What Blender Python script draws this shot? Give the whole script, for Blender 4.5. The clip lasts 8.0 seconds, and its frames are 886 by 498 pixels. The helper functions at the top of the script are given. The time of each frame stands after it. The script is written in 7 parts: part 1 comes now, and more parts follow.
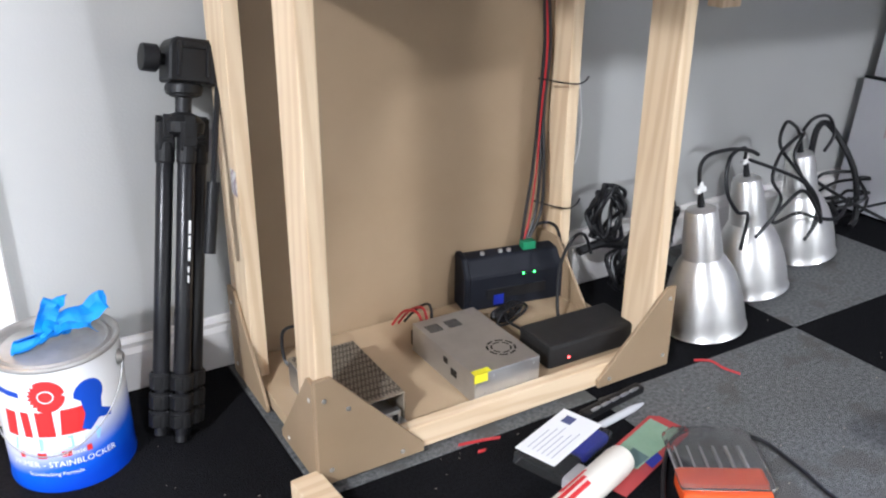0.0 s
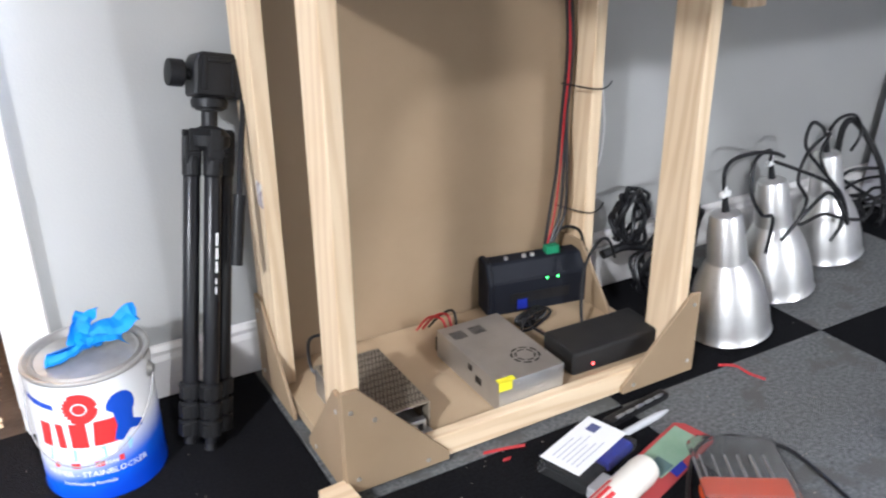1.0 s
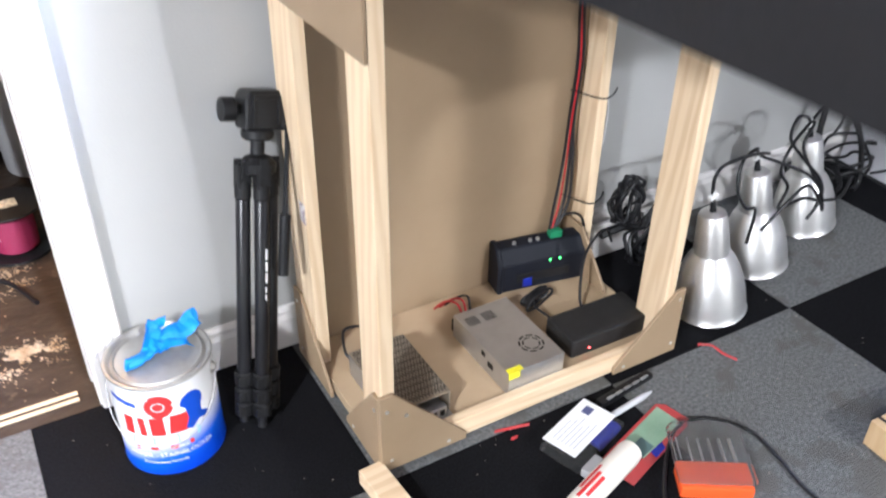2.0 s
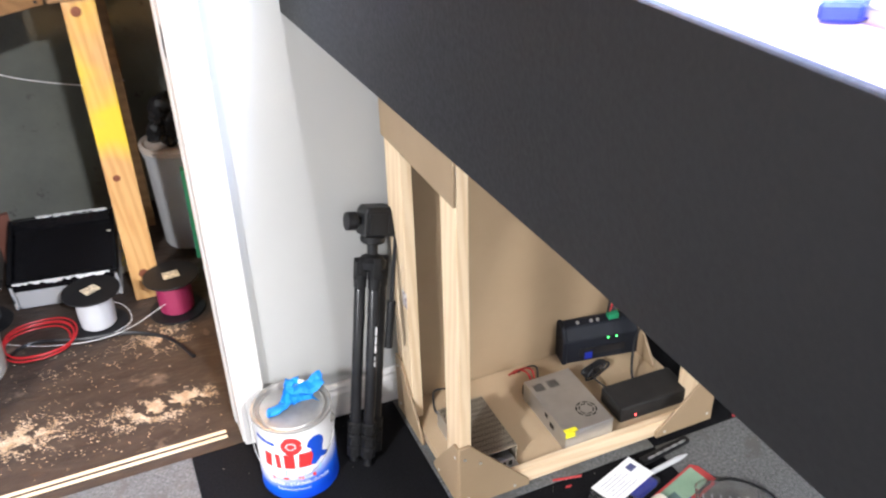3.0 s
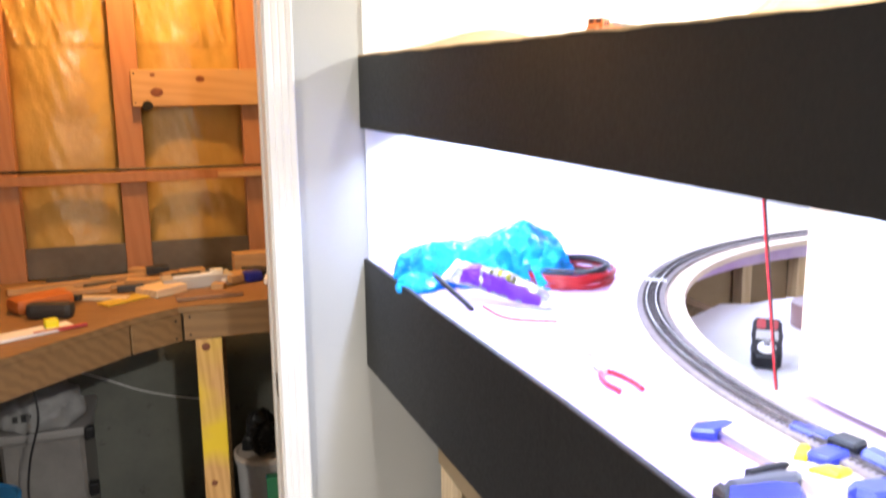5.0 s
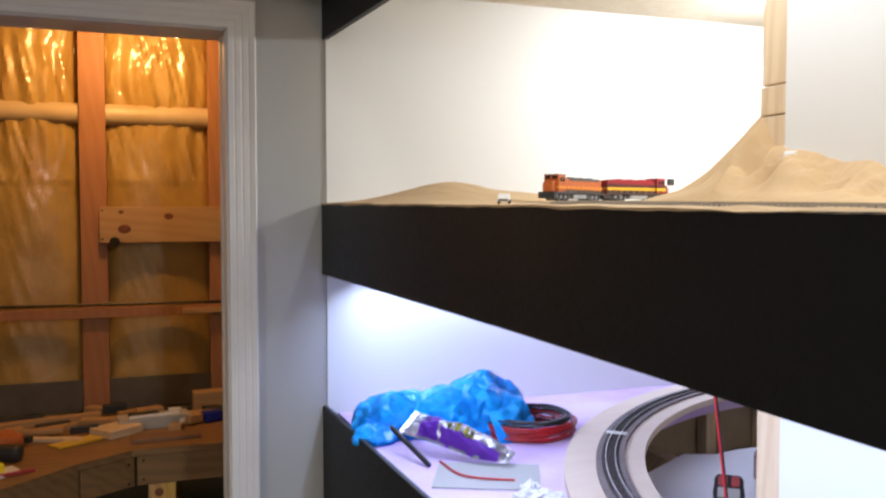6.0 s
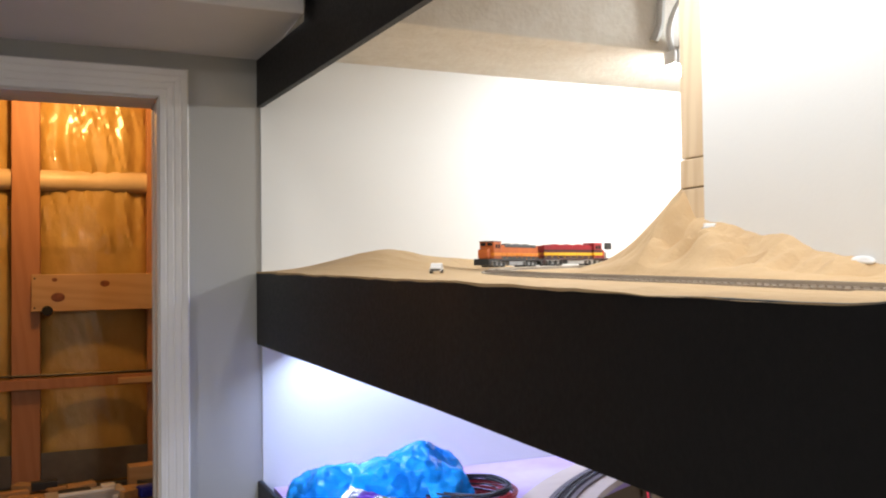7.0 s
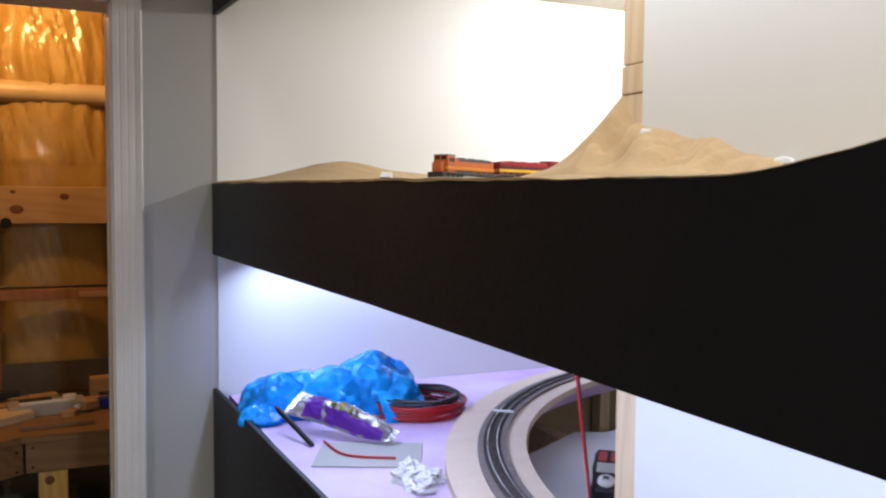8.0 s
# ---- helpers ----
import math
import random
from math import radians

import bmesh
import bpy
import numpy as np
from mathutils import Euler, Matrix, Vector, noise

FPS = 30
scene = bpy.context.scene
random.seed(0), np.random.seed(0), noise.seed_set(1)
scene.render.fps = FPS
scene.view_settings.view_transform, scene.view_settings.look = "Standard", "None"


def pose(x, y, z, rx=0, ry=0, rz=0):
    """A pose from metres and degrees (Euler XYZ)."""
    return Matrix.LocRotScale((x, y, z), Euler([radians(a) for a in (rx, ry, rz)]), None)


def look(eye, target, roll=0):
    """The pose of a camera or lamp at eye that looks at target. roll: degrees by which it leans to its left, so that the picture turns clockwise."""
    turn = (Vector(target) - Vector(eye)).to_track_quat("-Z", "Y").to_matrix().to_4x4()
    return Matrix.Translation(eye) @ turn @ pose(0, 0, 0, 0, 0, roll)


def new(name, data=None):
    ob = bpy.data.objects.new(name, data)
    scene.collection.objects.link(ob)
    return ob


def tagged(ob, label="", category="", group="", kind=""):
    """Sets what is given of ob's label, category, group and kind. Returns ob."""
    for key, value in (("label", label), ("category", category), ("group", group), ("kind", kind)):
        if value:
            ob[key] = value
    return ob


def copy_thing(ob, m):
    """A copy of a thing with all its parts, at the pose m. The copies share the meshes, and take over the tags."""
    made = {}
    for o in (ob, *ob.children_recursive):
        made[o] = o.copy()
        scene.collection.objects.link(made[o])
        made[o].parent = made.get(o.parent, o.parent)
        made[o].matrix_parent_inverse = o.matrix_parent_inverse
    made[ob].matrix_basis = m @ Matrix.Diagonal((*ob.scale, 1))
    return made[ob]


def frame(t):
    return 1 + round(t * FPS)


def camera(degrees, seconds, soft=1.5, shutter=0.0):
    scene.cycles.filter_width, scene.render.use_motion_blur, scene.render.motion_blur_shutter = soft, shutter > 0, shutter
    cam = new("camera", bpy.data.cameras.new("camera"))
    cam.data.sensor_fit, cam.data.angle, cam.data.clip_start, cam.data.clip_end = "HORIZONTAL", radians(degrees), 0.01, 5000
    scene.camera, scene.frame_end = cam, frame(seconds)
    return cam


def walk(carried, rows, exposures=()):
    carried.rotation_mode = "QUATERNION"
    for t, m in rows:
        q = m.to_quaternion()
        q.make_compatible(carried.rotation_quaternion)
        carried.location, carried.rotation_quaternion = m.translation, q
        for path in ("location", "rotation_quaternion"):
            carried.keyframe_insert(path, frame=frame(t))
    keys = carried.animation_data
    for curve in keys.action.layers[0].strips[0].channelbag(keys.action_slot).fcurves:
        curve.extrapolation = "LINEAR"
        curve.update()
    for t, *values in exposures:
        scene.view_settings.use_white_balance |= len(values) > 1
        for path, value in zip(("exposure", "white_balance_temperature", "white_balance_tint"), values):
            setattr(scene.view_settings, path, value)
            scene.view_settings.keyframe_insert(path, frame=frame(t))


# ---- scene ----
cam = camera(55.1, 8.0, 2.1, 0.4)
PATH = [
    (0, (-0.186, -1.312, 0.753), (0.763, 0.263, -0.034), 0.4),
    (0.5, (-0.19, -1.321, 0.76), (0.772, 0.246, -0.026), 0.3),
    (1, (-0.185, -1.304, 0.788), (0.713, 0.286, -0.029), -0.6),
    (1.2, (-0.183, -1.275, 0.813), (0.673, 0.273, -0.121), -1.0),
    (2.3, (-0.295, -1.349, 1.214), (0.551, 0.079, 0.098), 0.9),
    (2.5, (-0.322, -1.407, 1.285), (0.482, 0.057, 0.185), -0.3),
    (3, (-0.343, -1.56, 1.37), (0.322, 0.021, 0.341), -1.7),
    (3.5, (-0.369, -1.699, 1.418), (0.255, -0.045, 0.483), -1.5),
    (4, (-0.428, -1.792, 1.464), (0.244, -0.116, 0.604), -0.8),
    (4.5, (-0.465, -1.865, 1.545), (0.143, -0.082, 0.875), -1.9),
    (5, (-0.435, -1.912, 1.597), (0.182, -0.047, 1.223), -0.7),
    (5.2, (-0.441, -1.928, 1.621), (0.179, -0.052, 1.315), -0.5),
    (6.3, (-0.393, -1.914, 1.654), (0.32, -0.045, 1.64), -0.1),
    (6.5, (-0.391, -1.917, 1.661), (0.345, -0.058, 1.684), -0.5),
    (7, (-0.363, -1.915, 1.67), (0.423, -0.077, 1.717), -0.7),
    (7.5, (-0.34, -1.926, 1.65), (0.439, -0.085, 1.598), 0.3),
    (8, (-0.329, -1.945, 1.632), (0.509, -0.132, 1.519), 0.5),
]
EXPOSURES = [(0.0, 0.33, 5700, 12), (1.2, 0.43, 5700, 12), (2.4, 0.58, 5800, 12), (3.4, 0.45, 6150, 12), (4.0, 0.42, 6400, 12), (4.6, 0.25, 6650, 12), (5.0, -0.5, 6850, 11), (5.3, -1.05, 6850, 11), (6.3, -2.42, 6650, 12), (7.0, -2.22, 6650, 12), (7.5, -2.31, 6650, 12), (8.0, -2.54, 6650, 12)]
walk(cam, [(t, look(eye, target, roll)) for t, eye, target, roll in PATH], EXPOSURES)

# ---------------------------------------------------------------- world and lights
world = bpy.data.worlds.new("world")
scene.world = world
world.use_nodes = True
world.node_tree.nodes["Background"].inputs[0].default_value = (0.5, 0.55, 0.6, 1)
world.node_tree.nodes["Background"].inputs[1].default_value = 0.006


def area_lamp(name, eye, target, sx, sy, watts, colour):
    data = bpy.data.lights.new(name, "AREA")
    data.shape, data.size, data.size_y, data.energy, data.color = "RECTANGLE", sx, sy, watts, colour
    ob = new(name, data)
    ob.matrix_world = look(eye, target)
    return ob


# ceiling lights of the room, behind the camera
area_lamp("room_light", (-1.3, -1.2, 2.36), (-1.3, -1.19, 0), 0.2, 0.2, 5, (1.0, 0.972, 0.925))
area_lamp("room_light", (0.04, -3.1, 2.36), (0.04, -3.09, 0), 0.12, 0.12, 220, (1.0, 0.972, 0.925))
area_lamp("room_light", (-2.6, -2.5, 2.36), (-2.6, -2.49, 0), 0.30, 0.30, 240, (1.0, 0.972, 0.925))
area_lamp("room_light", (1.25, -4.3, 2.36), (1.25, -4.0, 1.2), 0.18, 0.18, 110, (1.0, 0.972, 0.925))
# strips under the upper deck and over it
area_lamp("deck_strip", (0.075, -1.2, 1.495), (0.2, -1.2, 1.2), 2.2, 0.02, 39, (0.53, 0.65, 1.0))
area_lamp("deck_strip", (0.9, -0.09, 1.495), (0.9, -0.2, 1.2), 1.6, 0.02, 18, (0.53, 0.65, 1.0))
area_lamp("valance_lamp", (1.10, -0.44, 2.09), (-0.5, -0.16, 1.75), 0.2, 0.05, 34, (0.92, 0.98, 1.0))
area_lamp("valance_strip", (0.16, -1.3, 2.10), (0.35, -1.3, 1.7), 1.4, 0.04, 22, (0.95, 0.98, 1.0))
# bulb of the utility room
bulb = bpy.data.lights.new("utility_bulb", "POINT")
bulb.energy, bulb.color, bulb.shadow_soft_size = 73, (1.0, 0.56, 0.20), 0.045
new("utility_bulb", bulb).location = (-0.445, 0.80, 2.27)

# ---------------------------------------------------------------- materials
def mat(name, colour, rough=0.6, metal=0.0, other=None, scale=6.0, amount=0.5, stretch=(1, 1, 1), bump=0.0, bump_scale=60.0,
        rough_var=0.0, spots=None, spot_scale=20.0, spot_at=0.62, transmission=0.0, ior=1.45, emit=None, strength=0.0, random_tint=0.0, spec=0.5):
    """A node material: base colour mixed to other by stretched noise, fine bump, spots of dirt or wear."""
    m = bpy.data.materials.new(name)
    m.use_nodes = True
    nt = m.node_tree
    n, ln = nt.nodes, nt.links
    b = n["Principled BSDF"]
    b.inputs["Base Color"].default_value = (*colour, 1)
    b.inputs["Roughness"].default_value = rough
    b.inputs["Metallic"].default_value = metal
    b.inputs["Transmission Weight"].default_value = transmission
    b.inputs["IOR"].default_value = ior
    b.inputs["Specular IOR Level"].default_value = spec
    if emit:
        b.inputs["Emission Color"].default_value = (*emit, 1)
        b.inputs["Emission Strength"].default_value = strength
    co = n.new("ShaderNodeTexCoord")
    mp = n.new("ShaderNodeMapping")
    mp.inputs["Scale"].default_value = stretch
    ln.new(co.outputs["Object"], mp.inputs["Vector"])
    col = None
    if other:
        nz = n.new("ShaderNodeTexNoise")
        nz.inputs["Scale"].default_value, nz.inputs["Detail"].default_value, nz.inputs["Roughness"].default_value = scale, 6, 0.6
        ln.new(mp.outputs["Vector"], nz.inputs["Vector"])
        rp = n.new("ShaderNodeValToRGB")
        rp.color_ramp.elements[0].position, rp.color_ramp.elements[1].position = 0.5 - 0.3 * amount, 0.5 + 0.3 * amount
        rp.color_ramp.elements[0].color, rp.color_ramp.elements[1].color = (*colour, 1), (*other, 1)
        ln.new(nz.outputs["Fac"], rp.inputs["Fac"])
        col = rp.outputs["Color"]
    if spots:
        nz = n.new("ShaderNodeTexNoise")
        nz.inputs["Scale"].default_value, nz.inputs["Detail"].default_value, nz.inputs["Roughness"].default_value = spot_scale, 8, 0.65
        ln.new(co.outputs["Object"], nz.inputs["Vector"])
        rp = n.new("ShaderNodeValToRGB")
        rp.color_ramp.elements[0].position, rp.color_ramp.elements[1].position = spot_at, spot_at + 0.06
        ln.new(nz.outputs["Fac"], rp.inputs["Fac"])
        mx = n.new("ShaderNodeMixRGB")
        mx.inputs[1].default_value, mx.inputs[2].default_value = (*colour, 1), (*spots, 1)
        ln.new(rp.outputs["Color"], mx.inputs[0])
        if col:
            ln.new(col, mx.inputs[1])
        col = mx.outputs[0]
    if random_tint:
        oi = n.new("ShaderNodeObjectInfo")
        hs = n.new("ShaderNodeHueSaturation")
        mr = n.new("ShaderNodeMapRange")
        mr.inputs[3].default_value, mr.inputs[4].default_value = 1 - random_tint, 1 + random_tint
        ln.new(oi.outputs["Random"], mr.inputs[0])
        ln.new(mr.outputs[0], hs.inputs["Value"])
        hs.inputs["Color"].default_value = (*colour, 1)
        if col:
            ln.new(col, hs.inputs["Color"])
        col = hs.outputs[0]
    if col:
        ln.new(col, b.inputs["Base Color"])
    if bump or rough_var:
        nb = n.new("ShaderNodeTexNoise")
        nb.inputs["Scale"].default_value, nb.inputs["Detail"].default_value = bump_scale, 5
        ln.new(mp.outputs["Vector"], nb.inputs["Vector"])
        if bump:
            bp = n.new("ShaderNodeBump")
            bp.inputs["Strength"].default_value, bp.inputs["Distance"].default_value = bump, 0.01
            ln.new(nb.outputs["Fac"], bp.inputs["Height"])
            ln.new(bp.outputs["Normal"], b.inputs["Normal"])
        if rough_var:
            mr = n.new("ShaderNodeMapRange")
            mr.inputs[3].default_value, mr.inputs[4].default_value = max(0.02, rough - rough_var), min(1, rough + rough_var)
            ln.new(nb.outputs["Fac"], mr.inputs[0])
            ln.new(mr.outputs[0], b.inputs["Roughness"])
    return m


def pine(name, light, dark, stretch):
    """Sawn pine: wavy growth lines along one axis, and a slow change of tone."""
    m = mat(name, light, 0.55, bump=0.06, bump_scale=90, stretch=stretch)
    nt = m.node_tree
    n, ln = nt.nodes, nt.links
    mp = next(x for x in n if x.type == "MAPPING")
    wv = n.new("ShaderNodeTexWave")
    wv.wave_type, wv.bands_direction = "BANDS", "DIAGONAL"
    wv.inputs["Scale"].default_value, wv.inputs["Distortion"].default_value, wv.inputs["Detail"].default_value, wv.inputs["Detail Scale"].default_value = 9, 5, 3, 1.6
    ln.new(mp.outputs["Vector"], wv.inputs["Vector"])
    rp = n.new("ShaderNodeValToRGB")
    rp.color_ramp.elements[0].position, rp.color_ramp.elements[1].position = 0.15, 0.9
    rp.color_ramp.elements[0].color, rp.color_ramp.elements[1].color = (*light, 1), (*dark, 1)
    ln.new(wv.outputs["Fac"], rp.inputs["Fac"])
    nz = n.new("ShaderNodeTexNoise")
    nz.inputs["Scale"].default_value, nz.inputs["Detail"].default_value = 14, 5
    ln.new(mp.outputs["Vector"], nz.inputs["Vector"])
    mx = n.new("ShaderNodeMixRGB")
    mx.blend_type = "MIX"
    mx.inputs[2].default_value = (*light, 1)
    ln.new(nz.outputs["Fac"], mx.inputs[0])
    ln.new(rp.outputs["Color"], mx.inputs[1])
    ln.new(mx.outputs[0], n["Principled BSDF"].inputs["Base Color"])
    return m


PINE_Z = pine("pine_upright", (0.73, 0.575, 0.385), (0.58, 0.405, 0.235), (3, 3, 0.25))
PINE_X = pine("pine_lengthwise", (0.73, 0.575, 0.385), (0.58, 0.405, 0.235), (0.25, 3, 3))
PINE_OLD = pine("pine_aged", (0.46, 0.285, 0.135), (0.38, 0.22, 0.095), (0.25, 2, 2))
BENCH_PINE = pine("dark_bench_pine", (0.24, 0.135, 0.058), (0.165, 0.088, 0.036), (0.25, 2, 2))
STUD_RED = pine("stud_timber", (0.38, 0.175, 0.08), (0.32, 0.135, 0.06), (2, 2, 0.3))
MDF = mat("fibreboard", (0.27, 0.19, 0.112), 0.6, other=(0.325, 0.235, 0.145), scale=5, amount=0.9, bump=0.03, bump_scale=300)
MDF_BASE = mat("base_board", (0.40, 0.295, 0.18), 0.5, other=(0.46, 0.345, 0.22), scale=7, amount=0.9, bump=0.02, bump_scale=200)
GREY_WALL = mat("grey_wall_paint", (0.37, 0.372, 0.36), 0.65, other=(0.40, 0.40, 0.385), scale=2.5, amount=0.8, bump=0.05, bump_scale=220)
BACKDROP = mat("white_backdrop_paint", (0.80, 0.81, 0.80), 0.6, other=(0.76, 0.78, 0.78), scale=2, amount=0.8, bump=0.03, bump_scale=180, spots=(0.73, 0.72, 0.70), spot_scale=3.0, spot_at=0.66)
CEILING = mat("ceiling_paint", (0.72, 0.69, 0.68), 0.8, other=(0.68, 0.65, 0.64), scale=3, bump=0.1, bump_scale=120)
TEXTURED = mat("textured_ceiling_paint", (0.72, 0.69, 0.63), 0.85, other=(0.66, 0.62, 0.55), scale=30, bump=0.18, bump_scale=90)
TRIM = mat("white_trim_paint", (0.70, 0.68, 0.655), 0.4, other=(0.65, 0.63, 0.61), scale=8, bump=0.02, bump_scale=60, spots=(0.56, 0.52, 0.48), spot_scale=26, spot_at=0.70)
FASCIA = mat("black_fascia_paint", (0.0062, 0.0063, 0.0073), 0.5, spec=0.32, other=(0.0080, 0.0079, 0.0088), scale=3, amount=1.0, bump=0.04, bump_scale=160, rough_var=0.12)
TILE_BLACK = mat("black_carpet", (0.007, 0.007, 0.008), 0.95, spec=0.05, other=(0.014, 0.014, 0.016), scale=240, bump=0.8, bump_scale=420, spots=(0.10, 0.10, 0.10), spot_scale=120, spot_at=0.72)
TILE_GREY = mat("grey_carpet", (0.075, 0.078, 0.077), 0.95, spec=0.05, other=(0.235, 0.238, 0.235), scale=150, amount=0.8, bump=0.7, bump_scale=380, spots=(0.128, 0.126, 0.118), spot_scale=9, spot_at=0.53)
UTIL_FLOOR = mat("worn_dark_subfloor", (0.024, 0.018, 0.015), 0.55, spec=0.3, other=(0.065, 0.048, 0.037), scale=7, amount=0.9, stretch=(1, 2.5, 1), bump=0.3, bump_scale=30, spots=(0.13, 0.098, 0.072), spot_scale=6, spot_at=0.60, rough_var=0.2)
CONCRETE = mat("foundation_concrete", (0.11, 0.115, 0.10), 0.85, other=(0.16, 0.165, 0.14), scale=6, amount=0.9, bump=0.3, bump_scale=40, spots=(0.07, 0.07, 0.06), spot_scale=14)
FOAM = mat("lavender_foam_board", (0.56, 0.36, 0.70), 0.7, other=(0.74, 0.62, 0.80), scale=3.5, amount=0.5, bump=0.05, bump_scale=80)
PLY = mat("plywood_roadbed", (0.66, 0.52, 0.40), 0.6, other=(0.74, 0.61, 0.48), scale=5, stretch=(1, 4, 1), amount=0.9, bump=0.05, bump_scale=90)
KRAFT = mat("kraft_paper", (0.52, 0.355, 0.185), 0.75, other=(0.58, 0.41, 0.235), scale=6, amount=0.9, bump=0.35, bump_scale=28)
WHITE_SHEET = mat("white_sheet", (0.78, 0.78, 0.80), 0.5, other=(0.72, 0.72, 0.75), scale=4, bump=0.05)

# ---------------------------------------------------------------- mesh helpers
def part(name, bm, material, parent=None, label="", smooth=False):
    me = bpy.data.meshes.new(name)
    bmesh.ops.recalc_face_normals(bm, faces=bm.faces[:])
    if smooth:
        for f in bm.faces:
            f.smooth = True
    bm.to_mesh(me)
    bm.free()
    for m in (material if isinstance(material, (list, tuple)) else [material]):
        me.materials.append(m)
    ob = new(name, me)
    if smooth:
        me.set_sharp_from_angle(angle=radians(40))
    if parent:
        ob.parent = parent
    if label:
        ob["label"] = label
    return ob


def thing(name, label, category, group="", kind="", m=None):
    ob = new(name)
    ob.empty_display_size = 0.05
    if m is not None:
        ob.matrix_world = m
    return tagged(ob, label, category, group, kind)


def B():
    return bmesh.new()


def box(bm, lo, hi, bev=0.0, m=None):
    """A box between two corners, with its edges rounded by bev."""
    c = [(lo[i] + hi[i]) / 2 for i in range(3)]
    s = [abs(hi[i] - lo[i]) for i in range(3)]
    r = bmesh.ops.create_cube(bm, size=1.0, matrix=Matrix.LocRotScale(c, None, s))
    v = r["verts"]
    if bev:
        es = list({e for x in v for e in x.link_edges})
        r = bmesh.ops.bevel(bm, geom=es, offset=bev, segments=2, affect="EDGES", profile=0.6)
        v = list({x for f in r["faces"] for x in f.verts} | {x for x in v if x.is_valid})
    if m is not None:
        bmesh.ops.transform(bm, matrix=m, verts=v)
    return v


def prism(bm, pts, a, b, axis="z", bev=0.0):
    """A polygon of (u, v) points pushed from a to b along an axis."""
    def at(u, v, w):
        return {"z": (u, v, w), "y": (u, w, v), "x": (w, u, v)}[axis]
    lo = [bm.verts.new(at(u, v, a)) for u, v in pts]
    hi = [bm.verts.new(at(u, v, b)) for u, v in pts]
    n = len(pts)
    bm.faces.new(lo)
    bm.faces.new(hi)
    fs = [bm.faces.new((lo[i], lo[(i + 1) % n], hi[(i + 1) % n], hi[i])) for i in range(n)]
    if bev:
        es = list({e for f in fs for e in f.edges})
        bmesh.ops.bevel(bm, geom=es, offset=bev, segments=1, affect="EDGES")


def lathe(bm, prof, seg=32, m=None, cap=False):
    """Turns a profile of (radius, height) round the z axis."""
    rings = []
    for r, z in prof:
        if r < 1e-5:
            rings.append([bm.verts.new((0, 0, z))] * seg)
        else:
            rings.append([bm.verts.new((r * math.cos(2 * math.pi * i / seg), r * math.sin(2 * math.pi * i / seg), z)) for i in range(seg)])
    for p, q in zip(rings, rings[1:]):
        for i in range(seg):
            vs = []
            for v in (p[i], p[(i + 1) % seg], q[(i + 1) % seg], q[i]):
                if v not in vs:
                    vs.append(v)
            if len(vs) > 2:
                bm.faces.new(vs)
    if cap:
        for ring in (rings[0], rings[-1]):
            if len(set(ring)) > 2:
                bm.faces.new(ring)
    vs = list({v for ring in rings for v in ring})
    if m is not None:
        bmesh.ops.transform(bm, matrix=m, verts=vs)
    return vs


def smooth_path(pts, steps=6, closed=False):
    """A Catmull-Rom curve through points."""
    p = [Vector(q) for q in pts]
    out = []
    n = len(p)
    for i in range(n if closed else n - 1):
        a = p[(i - 1) % n] if closed or i else p[0]
        b, c = p[i], p[(i + 1) % n]
        d = p[(i + 2) % n] if closed or i + 2 < n else p[-1]
        for k in range(steps):
            t = k / steps
            out.append(0.5 * (2 * b + (c - a) * t + (2 * a - 5 * b + 4 * c - d) * t * t + (3 * b - a - 3 * c + d) * t ** 3))
    if not closed:
        out.append(p[-1])
    return out


def tube(bm, pts, r, seg=6, closed=False, steps=6):
    """A round wire along a smooth path."""
    path = smooth_path(pts, steps, closed)
    rings = []
    up = Vector((0.13, 0.2, 1)).normalized()
    n = len(path)
    for i, q in enumerate(path):
        t = (path[(i + 1) % n] - path[i - 1]) if closed else (path[min(i + 1, n - 1)] - path[max(i - 1, 0)])
        t = t.normalized() if t.length > 1e-9 else Vector((0, 0, 1))
        s = t.cross(up)
        s = s.normalized() if s.length > 1e-3 else t.cross(Vector((1, 0, 0))).normalized()
        u = s.cross(t).normalized()
        up = u
        rings.append([bm.verts.new(q + r * (math.cos(2 * math.pi * k / seg) * s + math.sin(2 * math.pi * k / seg) * u)) for k in range(seg)])
    for a, b in zip(rings, rings[1:] + ([rings[0]] if closed else [])):
        for k in range(seg):
            bm.faces.new((a[k], a[(k + 1) % seg], b[(k + 1) % seg], b[k]))
    if not closed:
        bm.faces.new(rings[0])
        bm.faces.new(rings[-1])


def structure(name, bm, material, label, category, smooth=False):
    return tagged(part(name, bm, material, smooth=smooth), label, category, kind="structure")


# ---------------------------------------------------------------- the large structure
WY = -0.04  # front face of the north wall
DOOR_L, DOOR_R, DOOR_H = -1.0, -0.214, 2.036
bm = B()
for lo, hi in (((-2.9, WY, 0), (DOOR_L - 0.018, 0.08, 2.45)), ((DOOR_L - 0.018, WY, DOOR_H + 0.018), (DOOR_R + 0.018, 0.08, 2.45)), ((DOOR_R + 0.018, WY, 0), (1.86, 0.08, 2.45))):
    box(bm, lo, hi)
structure("wall_north", bm, GREY_WALL, "grey painted drywall with a doorway beside the layout", "wall")
bm = B()
box(bm, (1.86, -4.9, 0), (1.98, 0.115, 2.45))
structure("wall_east", bm, GREY_WALL, "grey painted drywall at the end of the room", "wall")
bm = B()
box(bm, (-3.0, -4.9, 0), (-2.9, 2.0, 2.45))
structure("wall_west", bm, GREY_WALL, "plain grey painted drywall", "wall")
bm = B()
box(bm, (-3.0, -5.0, 0), (1.98, -4.9, 2.45))
